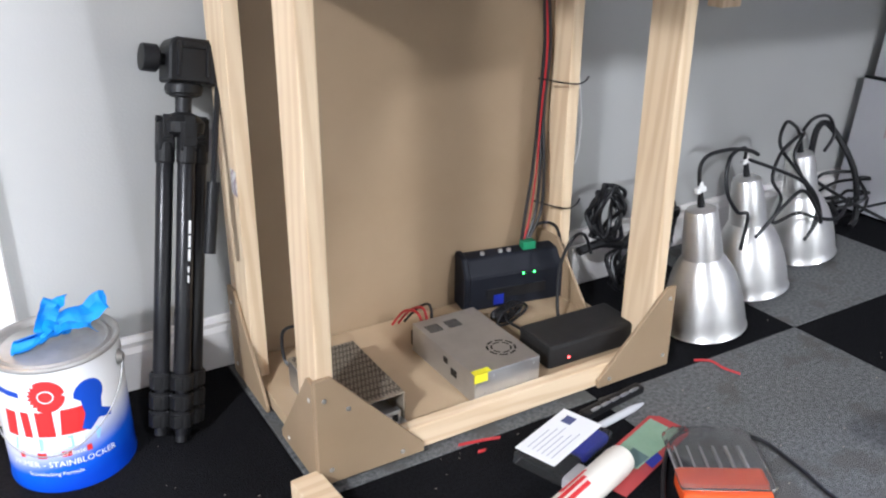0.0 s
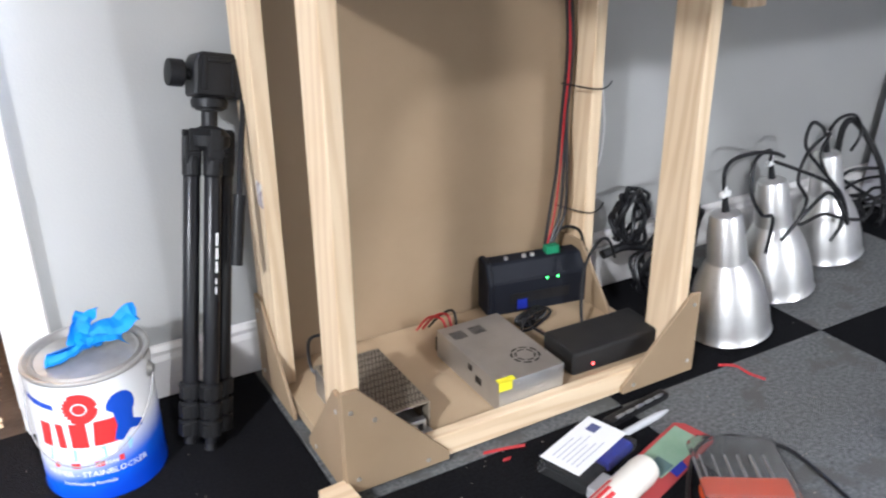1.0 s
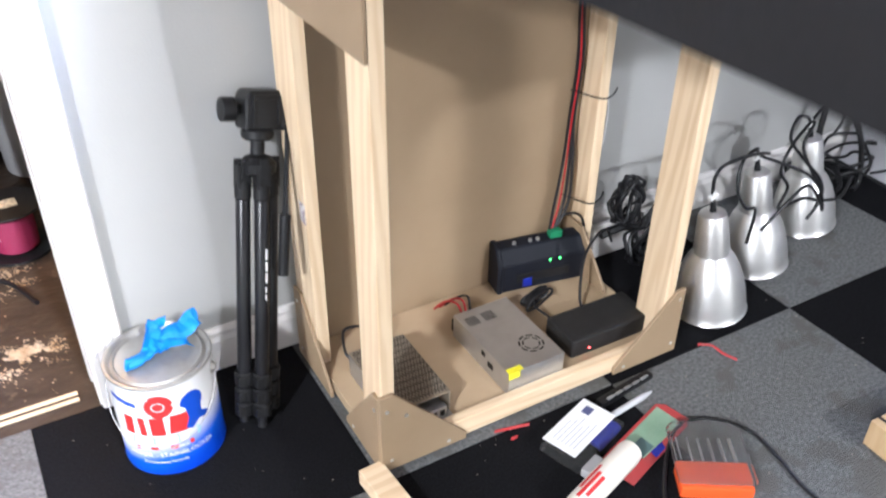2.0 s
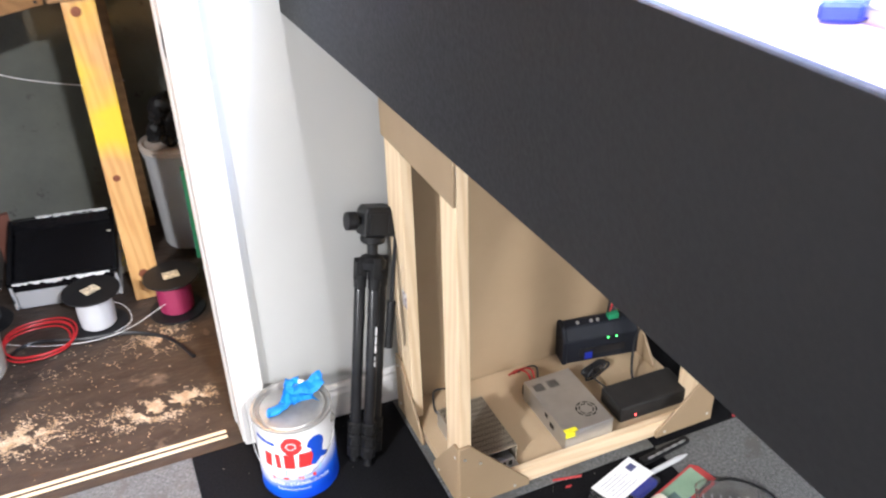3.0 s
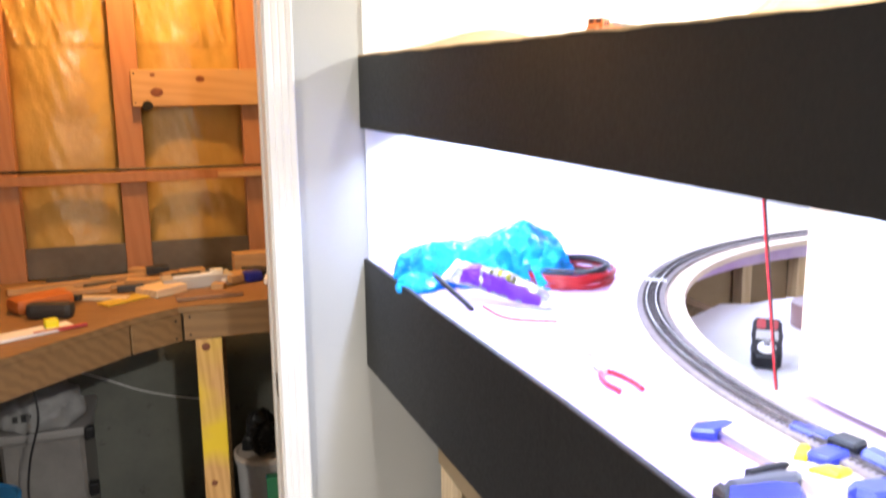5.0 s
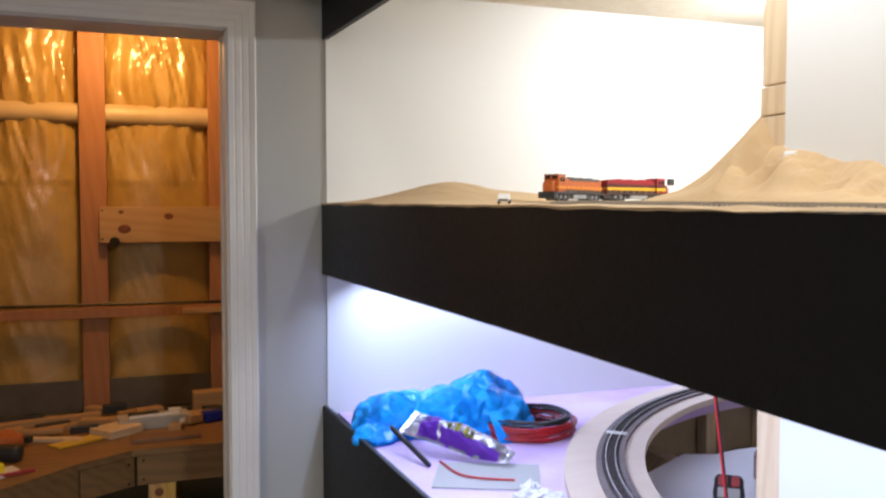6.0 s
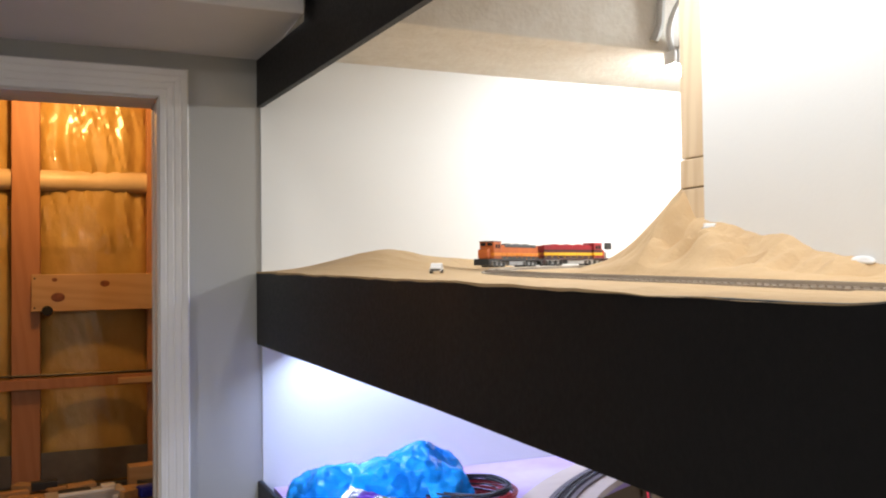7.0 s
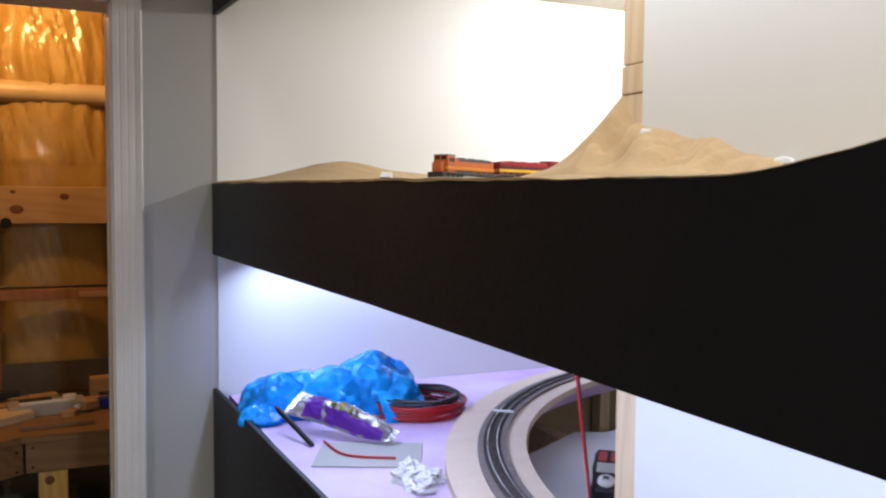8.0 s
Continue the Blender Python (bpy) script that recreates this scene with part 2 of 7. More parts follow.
structure("wall_south", bm, GREY_WALL, "plain grey painted drywall", "wall")
bm = B()
box(bm, (-3.0, -5.0, 2.38), (1.98, WY, 2.5))
structure("ceiling", bm, CEILING, "plain off-white painted ceiling", "ceiling")
bm = B()
box(bm, (-2.9, -0.41, 2.136), (0.012, WY, 2.38), 0.004)
structure("soffit_1", bm, CEILING, "smooth off-white boxed soffit above the doorway", "soffit")
bm = B()
box(bm, (0.05, -0.385, 2.146), (1.86, WY, 2.38), 0.004)
structure("soffit_2", bm, TEXTURED, "textured tan-lit soffit above the model layout", "soffit")
bm = B()
box(bm, (0.004, WY - 0.004, 1.16), (1.86, WY, 2.146))
structure("backdrop_board", bm, BACKDROP, "smooth white painted backdrop behind both layout decks", "backdrop")

# floor slab and carpet tiles
bm = B()
box(bm, (-3.0, -5.0, -0.12), (1.98, WY, -0.006))
floor = structure("floor", bm, TILE_BLACK, "black and grey carpet tile floor in a checker pattern", "floor")
TILE, TX, TY = 0.4775, 1.101, -0.450
for i in range(-9, 2):
    for j in range(-10, 1):
        x0, y0 = TX + i * TILE, TY + j * TILE
        x1, y1 = min(x0 + TILE, 1.86), min(y0 + TILE, WY)
        x0 = max(x0, -2.9)
        if x1 - x0 < 0.02 or y1 - y0 < 0.02 or y0 < -4.9:
            continue
        bm = B()
        box(bm, (x0 + 0.0007, y0 + 0.0007, -0.006), (x1 - 0.0007, y1 - 0.0007, 0.0), 0.0015)
        part("carpet_tile", bm, TILE_GREY if (i + j) % 2 == 0 else TILE_BLACK, floor)

# doorway: jambs and fluted casing
bm = B()
for a, b in ((DOOR_L - 0.018, DOOR_L), (DOOR_R, DOOR_R + 0.018)):
    box(bm, (a, WY - 0.001, 0), (b, 0.081, DOOR_H), 0.002)
box(bm, (DOOR_L, WY - 0.001, DOOR_H), (DOOR_R, 0.081, DOOR_H + 0.018), 0.002)
box(bm, (DOOR_R - 0.003, 0.03, 0), (DOOR_R + 0.001, 0.06, DOOR_H), 0.001)
structure("door_jamb", bm, TRIM, "white painted door jamb with a stop strip", "door jamb")


def casing_profile(w):
    """Fluted casing: (across, proud) points from the inner to the outer edge."""
    steps = ((0, 0), (0, 0.010), (0.05, 0.013), (0.21, 0.014), (0.25, 0.0128), (0.31, 0.0146), (0.46, 0.0158), (0.50, 0.0146), (0.56, 0.0164),
             (0.70, 0.0175), (0.74, 0.0163), (0.80, 0.0185), (0.95, 0.021), (1, 0.017), (1, 0))
    return [(u * w, v) for u, v in steps]


CW = 0.060
prof = casing_profile(CW)
def mitred(bm, corners, outward):
    """Sweeps the casing profile along the opening's edge, mitred at the corners."""
    rings = []
    for (x, z), (ox, oz) in zip(corners, outward):
        rings.append([bm.verts.new((x + ox * u, WY - v, z + oz * u)) for u, v in prof])
    n = len(prof)
    for a, b in zip(rings, rings[1:]):
        for k in range(n - 1):
            bm.faces.new((a[k], a[k + 1], b[k + 1], b[k]))
bm = B()
mitred(bm, [(DOOR_R + 0.003, 0), (DOOR_R + 0.003, DOOR_H + 0.003), (DOOR_L - 0.003, DOOR_H + 0.003), (DOOR_L - 0.003, 0)], [(1, 0), (1, 1), (-1, 1), (-1, 0)])
structure("door_casing", bm, TRIM, "white fluted door casing, mitred at the corners", "door casing")

# baseboards, butted to the casing
bm = B()
bprof = [(WY + u, v) for u, v in ((0, 0), (-0.013, 0), (-0.013, 0.066), (-0.009, 0.075), (-0.010, 0.083), (-0.005, 0.091), (0, 0.092))]
prism(bm, bprof, DOOR_R + CW + 0.004, 1.85, "x")
structure("baseboard", bm, TRIM, "white painted baseboard with a moulded top", "baseboard")

# utility room shell
bm = B()
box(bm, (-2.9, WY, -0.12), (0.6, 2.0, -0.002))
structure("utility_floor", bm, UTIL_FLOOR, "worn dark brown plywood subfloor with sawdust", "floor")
bm = B()
box(bm, (-2.9, 1.30, 0), (0.6, 1.42, 0.93))
structure("foundation_wall", bm, CONCRETE, "grey-green concrete foundation wall below the insulation", "wall")
bm = B()
box(bm, (0.30, 0.08, 0), (0.40, 1.42, 2.45))
box(bm, (-2.9, 1.46, 0), (0.6, 1.56, 2.45))
structure("utility_wall", bm, CONCRETE, "rough unpainted utility room wall", "wall")
bm = B()
box(bm, (-2.9, WY, 2.38), (0.6, 1.56, 2.5))
structure("utility_ceiling", bm, PINE_OLD, "unfinished timber ceiling of the utility room", "ceiling")
for y0, y1, z1 in ((-0.012, -0.005, 0.006), (0.006, 0.014, 0.005)):
    bm = B()
    box(bm, (DOOR_L, y0, 0), (DOOR_R - 0.03, y1, z1), 0.002)
    structure("threshold_strip", bm, PINE_X, "raw pine threshold strip across the doorway floor", "threshold")

# ---------------------------------------------------------------- the layout: fascias, decks, divider
def fascia_x(y):
    return -0.007 + 0.023 * min(1.0, (-y - 0.04) / 0.96)

def fascia(name, top, bottom, label):
    """A painted board along the deck's edge, with an uneven top."""
    bm = B()
    ys = [WY - 0.0005 - 2.76 * i / 140 for i in range(141)]
    rows = []
    for y in ys:
        x = fascia_x(y)
        rows.append([bm.verts.new(p) for p in ((x, y, bottom(y)), (x, y, top(y) - 0.0015), (x + 0.0015, y, top(y)), (x + 0.009, y, top(y)), (x + 0.009, y, bottom(y)))])
    for a, b in zip(rows, rows[1:]):
        for k in range(5):
            bm.faces.new((a[k], a[(k + 1) % 5], b[(k + 1) % 5], b[k]))
    bm.faces.new(rows[0])
    bm.faces.new(rows[-1])
    return structure(name, bm, FASCIA, label, "fascia")


def upper_top(y):
    z = 1.667 - 0.0125 * min(1.5, -y)
    z += 0.0016 * noise.noise((y * 9, 3.1, 0)) + 0.0011 * noise.noise((y * 31, 7.7, 0))
    if y < -1.57:
        s = min(1.0, (-y - 1.57) / 0.5)
        z += 0.11 * s * s * (3 - 2 * s) + 0.01 * s
    return z


fascia("fascia_lower", lambda y: 1.2125, lambda y: 0.958, "matte black fascia board along the lower deck")
fascia("fascia_upper", upper_top, lambda y: 1.5105 - 0.003 * min(1.5, -y), "matte black fascia board with a ragged top edge")

# valance hanging from the ceiling over the upper deck
bm = B()
ys = [WY - 0.0005 - 2.6 * i / 40 for i in range(41)]
rows = []
for y in ys:
    x = -0.004 - 0.08 * (y + 0.04)
    zt = 2.135 if y > -0.412 else 2.379
    rows.append([bm.verts.new(p) for p in ((x, y, 2.031), (x, y, zt), (x + 0.012, y, zt), (x + 0.012, y, 2.031))])
for a, b in zip(rows, rows[1:]):
    for k in range(4):
        bm.faces.new((a[k], a[(k + 1) % 4], b[(k + 1) % 4], b[k]))
bm.faces.new(rows[0])
bm.faces.new(rows[-1])
structure("valance", bm, FASCIA, "matte black valance board below the ceiling", "valance")

# lower deck with an access opening inside the track loop
CX, CY, R_IN, R_OUT, R_TRK, EY = 1.227, -1.181, 0.943, 1.077, 0.998, 1.045
A0, A1 = math.pi - 0.113, 0.96  # the part of the ring that the deck carries
DECK_Z = 1.196
R_CUT = R_IN + 0.055  # the foam is cut back under the roadbed
def opening_outline(n=48):
    pts = []
    for i in range(n + 1):
        a = A0 + (0.87 - A0) * i / n
        pts.append((CX + R_CUT * math.cos(a), CY + EY * R_CUT * math.sin(a)))
    return pts + [(pts[-1][0], pts[0][1])]
def plate(bm, outline, hole, z0, z1):
    """A slab with a hole."""
    tops = []
    for z in (z0, z1):
        loops = []
        for ring in (outline, hole):
            vs = [bm.verts.new((x, y, z)) for x, y in ring]
            es = [bm.edges.new((vs[i], vs[(i + 1) % len(vs)])) for i in range(len(vs))]
            loops.append((vs, es))
        bmesh.ops.triangle_fill(bm, use_beauty=True, edges=[e for _, es in loops for e in es])
        tops.append([vs for vs, _ in loops])
    for k in (0, 1):
        a, b = tops[0][k], tops[1][k]
        for i in range(len(a)):
            j = (i + 1) % len(a)
            bm.faces.new((a[i], a[j], b[j], b[i]))
bm = B()
plate(bm, [(0.027, -2.8), (0.65, -2.8), (0.65, -1.2), (1.855, -1.2), (1.855, -0.046), (0.027, -0.046)], opening_outline(), 1.15, DECK_Z)
structure("deck_lower", bm, FOAM, "lavender foam deck of the lower level with an access opening", "layout deck")
# plywood roadbed ring and its straight leg
def band(bm, r0, r1, z0, z1, y_end=-2.6, n=64, sweep=math.pi - A1):
    """A flat band along the loop: straight from y_end, then round the curve."""
    secs = [((CX - r1, y_end), (CX - r0, y_end))]
    for i in range(n + 1):
        a = math.pi - sweep * i / n
        secs.append(((CX + r1 * math.cos(a), CY + EY * r1 * math.sin(a)), (CX + r0 * math.cos(a), CY + EY * r0 * math.sin(a))))
    rows = [[bm.verts.new((*o, z0)), bm.verts.new((*o, z1)), bm.verts.new((*q, z1)), bm.verts.new((*q, z0))] for o, q in secs]
    for a, b in zip(rows, rows[1:]):
        for k in range(4):
            bm.faces.new((a[k], a[(k + 1) % 4], b[(k + 1) % 4], b[k]))
    bm.faces.new(rows[0])
    bm.faces.new(rows[-1])
bm = B()
band(bm, R_IN - 0.004, R_OUT, DECK_Z + 0.0005, 1.211)
structure("roadbed_lower", bm, PLY, "curved plywood roadbed under the track loop", "roadbed")
bm = B()
prism(bm, [(0.34, -1.09), (0.34, -0.575), (0.445, -0.498), (0.581, -0.420), (0.765, -0.312), (0.83, -0.340), (0.90, -0.325), (1.84, -0.32), (1.84, -1.09)], 1.085, 1.10)
structure("lower_shelf", bm, WHITE_SHEET, "white sheet lying below the access opening", "shelf")
bm = B()
box(bm, (0.30, -0.0585, 0.86), (1.855, -0.0465, 1.1495), 0.001)
structure("back_board", bm, mat("brown_hardboard", (0.30, 0.215, 0.135), 0.6, other=(0.37, 0.275, 0.18), scale=8, bump=0.05), "brown hardboard closing the back of the layout below the deck", "board")

# upper deck
bm = B()
prism(bm, [(0.03, -2.8), (0.65, -2.8), (0.65, -1.2), (1.855, -1.2), (1.855, -0.046), (0.03, -0.046)], 1.54, 1.60)
structure("deck_upper", bm, PLY, "plywood deck of the upper level", "layout deck")

# divider: white panel with a stud at its end, on both levels
PX = 0.316
for z0, z1, nm in ((DECK_Z + 0.016, 1.539, "lower"), (1.60, 2.36, "upper")):
    bm = B()
    box(bm, (PX, -2.78, z0), (PX + 0.006, -1.114, z1), 0.001)
    structure("divider_panel_" + nm, bm, BACKDROP, "smooth white divider panel standing on the deck", "divider panel")

for z0, z1, nm in ((DECK_Z + 0.016, 1.539, "lower"), (1.801, 2.36, "upper")):
    bm = B()
    box(bm, (PX + 0.002, -1.113, z0), (PX + 0.026, -1.072, z1), 0.002)
    if nm == "upper":
        box(bm, (PX + 0.0008, -1.1135, 1.765), (PX + 0.0272, -1.0710, 1.7995), 0.0015)
        box(bm, (PX + 0.0014, -1.1130, 1.60), (PX + 0.0266, -1.0715, 1.7635), 0.0015)
    structure("divider_stud_" + nm, bm, PINE_Z, "pale pine stud at the end of the divider panel", "stud")

# far side of the peninsula
bm = B()
for z0, z1 in ((0.958, 1.211), (1.511, 1.66)):
    box(bm, (0.6505, -2.8, z0), (0.66, -1.2095, z1))
    box(bm, (0.6505, -1.2095, z0), (1.855, -1.2005, z1))
structure("fascia_far", bm, FASCIA, "matte black fascia on the far side of the peninsula", "fascia")
bm = B()
box(bm, (0.03, -2.81, 0.958), (0.65, -2.8005, 1.66))
structure("fascia_end", bm, FASCIA, "matte black end board of the peninsula", "fascia")
bm = B()
for y, x1 in ((-0.30, 0.64), (-0.55, 0.43), (-1.05, 0.33), (-1.6, 0.64), (-2.2, 0.64)):
    box(bm, (0.05, y - 0.019, 1.06), (x1, y + 0.019, 1.1495), 0.002)
box(bm, (0.18, -0.42, 0.828), (0.218, -0.10, 1.0595), 0.002)
box(bm, (0.735, -0.42, 0.828), (0.773, -0.10, 1.084), 0.002)
structure("deck_frame", bm, PINE_X, "pine joists carrying the lower deck", "deck frame")

# ---------------------------------------------------------------- pedestal under the lower deck
X0, X1, YF, YB = 0.157, 0.785, -0.430, -0.085
ped = thing("pedestal_cabinet", "open pine and fibreboard support frame standing on carpet tiles", "support frame")
TOPZ = 0.826
bm = B()
box(bm, (X0 - 0.0012, -0.168, 0.337), (X0 - 0.0004, -0.144, 0.375))
part("paper_tag", bm, mat("white_tag", (0.62, 0.60, 0.58), 0.6, other=(0.30, 0.24, 0.26), scale=90, amount=0.2), ped, "small white printed tag on a post")
for x, y0 in ((X0, YF), (X0, YB - 0.085), (X1 - 0.042, YF), (X1 - 0.016, YB - 0.068)):
    bm = B()
    box(bm, (x, y0, 0.012), (x + 0.024, y0 + 0.068 if y0 == YF else YB, TOPZ), 0.0025)
    part("post", bm, PINE_Z, ped)
bm = B()
box(bm, (X0 + 0.02, YB - 0.018, 0.03), (X1 - 0.018, YB - 0.006, TOPZ), 0.001)
part("back_panel", bm, MDF, ped, "plain brown fibreboard back panel")
bm = B()
box(bm, (X0 + 0.003, YF + 0.02, 0.012), (X1 - 0.003, YB - 0.02, 0.034), 0.001)
part("base", bm, MDF_BASE, ped)
bm = B()
box(bm, (X0 + 0.024, YF, 0.008), (X1 - 0.043, YF + 0.02, 0.046), 0.002)
part("front_rail", bm, PINE_X, ped)
bm = B()
box(bm, (X0 - 0.006, YF - 0.002, 0.708), (X0 - 0.0005, YB, 0.83), 0.001)
part("top_plate", bm, MDF, ped)
bm = B()
prism(bm, [(X0 - 0.006, 0.008), (X0 + 0.155, 0.008), (X0 + 0.155, 0.022), (X0 + 0.018, 0.172), (X0 - 0.006, 0.172)], YF - 0.008, YF - 0.001, "y", 0.001)
part("gusset", bm, MDF, ped)
bm = B()
prism(bm, [(X1 + 0.002, 0.008), (X1 - 0.150, 0.008), (X1 - 0.150, 0.022), (X1 - 0.016, 0.155), (X1 + 0.002, 0.155)], YF - 0.008, YF - 0.001, "y", 0.001)
part("gusset", bm, MDF, ped)
bm = B()
prism(bm, [(YF - 0.001, 0.008), (YF + 0.13, 0.008), (YF + 0.13, 0.02), (YF + 0.02, 0.165), (YF - 0.001, 0.165)], X0 - 0.007, X0 - 0.001, "x", 0.001)
part("gusset", bm, MDF, ped)
bm = B()
prism(bm, [(YB, 0.008), (YB - 0.15, 0.008), (YB - 0.15, 0.02), (YB - 0.03, 0.165), (YB, 0.165)], X0 - 0.007, X0 - 0.001, "x", 0.001)
part("gusset", bm, MDF, ped)
bm = B()
prism(bm, [(YB - 0.01, 0.035), (YB - 0.17, 0.035), (YB - 0.17, 0.045), (YB - 0.08, 0.15), (YB - 0.01, 0.15)], X1 - 0.031, X1 - 0.025, "x", 0.001)
part("gusset", bm, MDF, ped)

SCREW_STEEL = mat("zinc_screw_head", (0.60, 0.58, 0.54), 0.35, 0.9)
def screw_head(parent, at, turn, r=0.0036):
    """A round screw head with a cross recess, facing along the turned z axis."""
    bm = B()
    lathe(bm, [(0, 0.0006), (r * 0.35, 0.0007), (r * 0.45, 0.0014), (r * 0.9, 0.0010), (r, 0)], 12, Matrix.Translation(at) @ turn)
    return part("screw", bm, SCREW_STEEL, parent, smooth=True)
FACING_Y = Matrix.Rotation(radians(90), 4, "X")
FACING_X = Matrix.Rotation(radians(-90), 4, "Y")
for x, z in ((X0 + 0.006, 0.140), (X0 + 0.012, 0.030), (X0 + 0.120, 0.020), (X0 + 0.040, 0.118)):
    screw_head(ped, (x, YF - 0.008, z), FACING_Y)
for x, z in ((X1 - 0.010, 0.135), (X1 - 0.012, 0.030), (X1 - 0.128, 0.020)):
    screw_head(ped, (x, YF - 0.008, z), FACING_Y)
for y, z in ((YF + 0.012, 0.135), (YF + 0.100, 0.022), (YB - 0.015, 0.140), (YB - 0.020, 0.030)):
    screw_head(ped, (X0 - 0.007, y, z), FACING_X)

# ---------------------------------------------------------------- more materials
BLACK_PLASTIC = mat("black_plastic", (0.009, 0.009, 0.010), 0.42, spec=0.3, other=(0.014, 0.014, 0.015), scale=20, bump=0.03, bump_scale=150)
BLACK_METAL = mat("black_anodised_tube", (0.009, 0.009, 0.011), 0.28, spec=0.4, other=(0.013, 0.013, 0.015), scale=8)
NAVY_PLASTIC = mat("navy_plastic", (0.006, 0.007, 0.012), 0.6, spec=0.3, other=(0.008, 0.010, 0.016), scale=10)
ZINC = mat("galvanised_steel", (0.62, 0.63, 0.64), 0.38, 0.9, other=(0.48, 0.49, 0.5), scale=14, amount=0.9, rough_var=0.15)
DARK_GRILLE = mat("dark_perforated_steel", (0.34, 0.29, 0.22), 0.5, 0.4, other=(0.24, 0.20, 0.15), scale=300)
DARK_HOLE = mat("dark_opening", (0.01, 0.01, 0.01), 0.9)
ALUMINIUM = mat("spun_aluminium", (0.91, 0.905, 0.89), 0.40, 0.92, other=(0.80, 0.79, 0.77), scale=5, stretch=(1, 1, 6), amount=0.9, spots=(0.70, 0.70, 0.68), spot_scale=14, spot_at=0.64, rough_var=0.1)
_n, _l = ALUMINIUM.node_tree.nodes, ALUMINIUM.node_tree.links
_t = _n.new("ShaderNodeTangent")
_t.direction_type, _t.axis = "RADIAL", "Z"
_l.new(_t.outputs[0], _n["Principled BSDF"].inputs["Tangent"])
_n["Principled BSDF"].inputs["Anisotropic"].default_value = 0.6
_n["Principled BSDF"].inputs["Anisotropic Rotation"].default_value = 0.25
CAN_STEEL = mat("tinplate_lid", (0.50, 0.49, 0.47), 0.4, 0.6, other=(0.26, 0.25, 0.23), scale=14, amount=0.9, rough_var=0.2, spots=(0.80, 0.80, 0.78), spot_scale=7, spot_at=0.62)
WHITE_PLASTIC = mat("white_plastic", (0.78, 0.78, 0.77), 0.4, other=(0.72, 0.72, 0.71), scale=10)
WHITE_INK = mat("white_print", (0.82, 0.82, 0.82), 0.5)
RED_INK = mat("red_print", (0.62, 0.03, 0.03), 0.4)
BLUE_INK = mat("blue_print", (0.01, 0.06, 0.42), 0.4)
LIGHT_BLUE_INK = mat("light_blue_print", (0.30, 0.55, 0.80), 0.4)
YELLOW_INK = mat("yellow_sticker", (0.80, 0.72, 0.02), 0.5)
BLUE_TAPE = mat("blue_masking_tape", (0.008, 0.19, 0.62), 0.65, other=(0.015, 0.25, 0.72), scale=30, bump=0.15, bump_scale=120)
RED_WIRE = mat("red_wire", (0.42, 0.018, 0.022), 0.4)
BLACK_WIRE = mat("black_wire", (0.008, 0.008, 0.009), 0.42)
GREEN_PLASTIC = mat("green_connector", (0.02, 0.22, 0.10), 0.4)
BLUE_PLASTIC = mat("blue_plastic", (0.010, 0.020, 0.26), 0.35, other=(0.014, 0.028, 0.30), scale=30)
CLEAR = mat("clear_plastic", (0.95, 0.95, 0.95), 0.04, transmission=0.97, ior=1.2)
ORANGE_PLASTIC = mat("orange_plastic", (0.80, 0.10, 0.02), 0.4)
GREEN_CARD = mat("green_card", (0.20, 0.33, 0.22), 0.5, other=(0.27, 0.40, 0.29), scale=18)
RED_CARD = mat("red_card", (0.42, 0.04, 0.04), 0.5, other=(0.34, 0.05, 0.05), scale=20)
CARD = mat("cardboard", (0.50, 0.34, 0.18), 0.75, other=(0.55, 0.39, 0.22), scale=12, stretch=(1, 8, 1), bump=0.05)
GREY_CARD = mat("grey_card", (0.42, 0.42, 0.40), 0.7)
LED_GREEN = mat("green_led", (0.02, 0.4, 0.05), 0.3, emit=(0.1, 1.0, 0.15), strength=6)
LED_RED = mat("red_led", (0.5, 0.02, 0.02), 0.3, emit=(1.0, 0.06, 0.05), strength=9)

# ---------------------------------------------------------------- paint can
def can_material():
    """Printed can: white above, fading to deep blue towards the foot."""
    m = mat("printed_can", (0.80, 0.80, 0.80), 0.3, bump=0.0)
    n, ln = m.node_tree.nodes, m.node_tree.links
    co = n.new("ShaderNodeTexCoord")
    sp = n.new("ShaderNodeSeparateXYZ")
    ln.new(co.outputs["Object"], sp.inputs[0])
    ad = n.new("ShaderNodeMath")
    ad.operation, ad.inputs[1].default_value = "MULTIPLY_ADD", -0.28
    ln.new(sp.outputs["X"], ad.inputs[0])
    ln.new(sp.outputs["Z"], ad.inputs[2])
    rp = n.new("ShaderNodeValToRGB")
    e = rp.color_ramp.elements
    e[0].position, e[0].color = 0.010, (0.005, 0.04, 0.40, 1)
    e[1].position, e[1].color = 0.092, (0.82, 0.82, 0.82, 1)
    k = e.new(0.045)
    k.color = (0.01, 0.09, 0.55, 1)
    ln.new(ad.outputs[0], rp.inputs["Fac"])
    ln.new(rp.outputs["Color"], n["Principled BSDF"].inputs["Base Color"])
    return m


CAN = Vector((-0.118, -0.184, 0.0))
CAN_R, CAN_H, CAN_A = 0.0825, 0.188, radians(-19)
def on_can(u, z, lift=0.0006):
    """A place on the can's wall: u metres round to the right from the label's middle."""
    a = u / CAN_R + CAN_A
    r = CAN_R + lift
    return (r * math.sin(a), -r * math.cos(a), z)


def wrap(bm, pts_uz, lift=0.0006, cols=10):
    """A printed patch on the can, filled between the outline's left and right in rows of quads."""
    us = [p[0] for p in pts_uz]
    vs = [bm.verts.new((u, z, 0)) for u, z in pts_uz]
    f = bm.faces.new(vs)
    res = bmesh.ops.triangulate(bm, faces=[f])
    es = list({e for t in res["faces"] for e in t.edges})
    bmesh.ops.subdivide_edges(bm, edges=es, cuts=2, use_grid_fill=True)
    return us


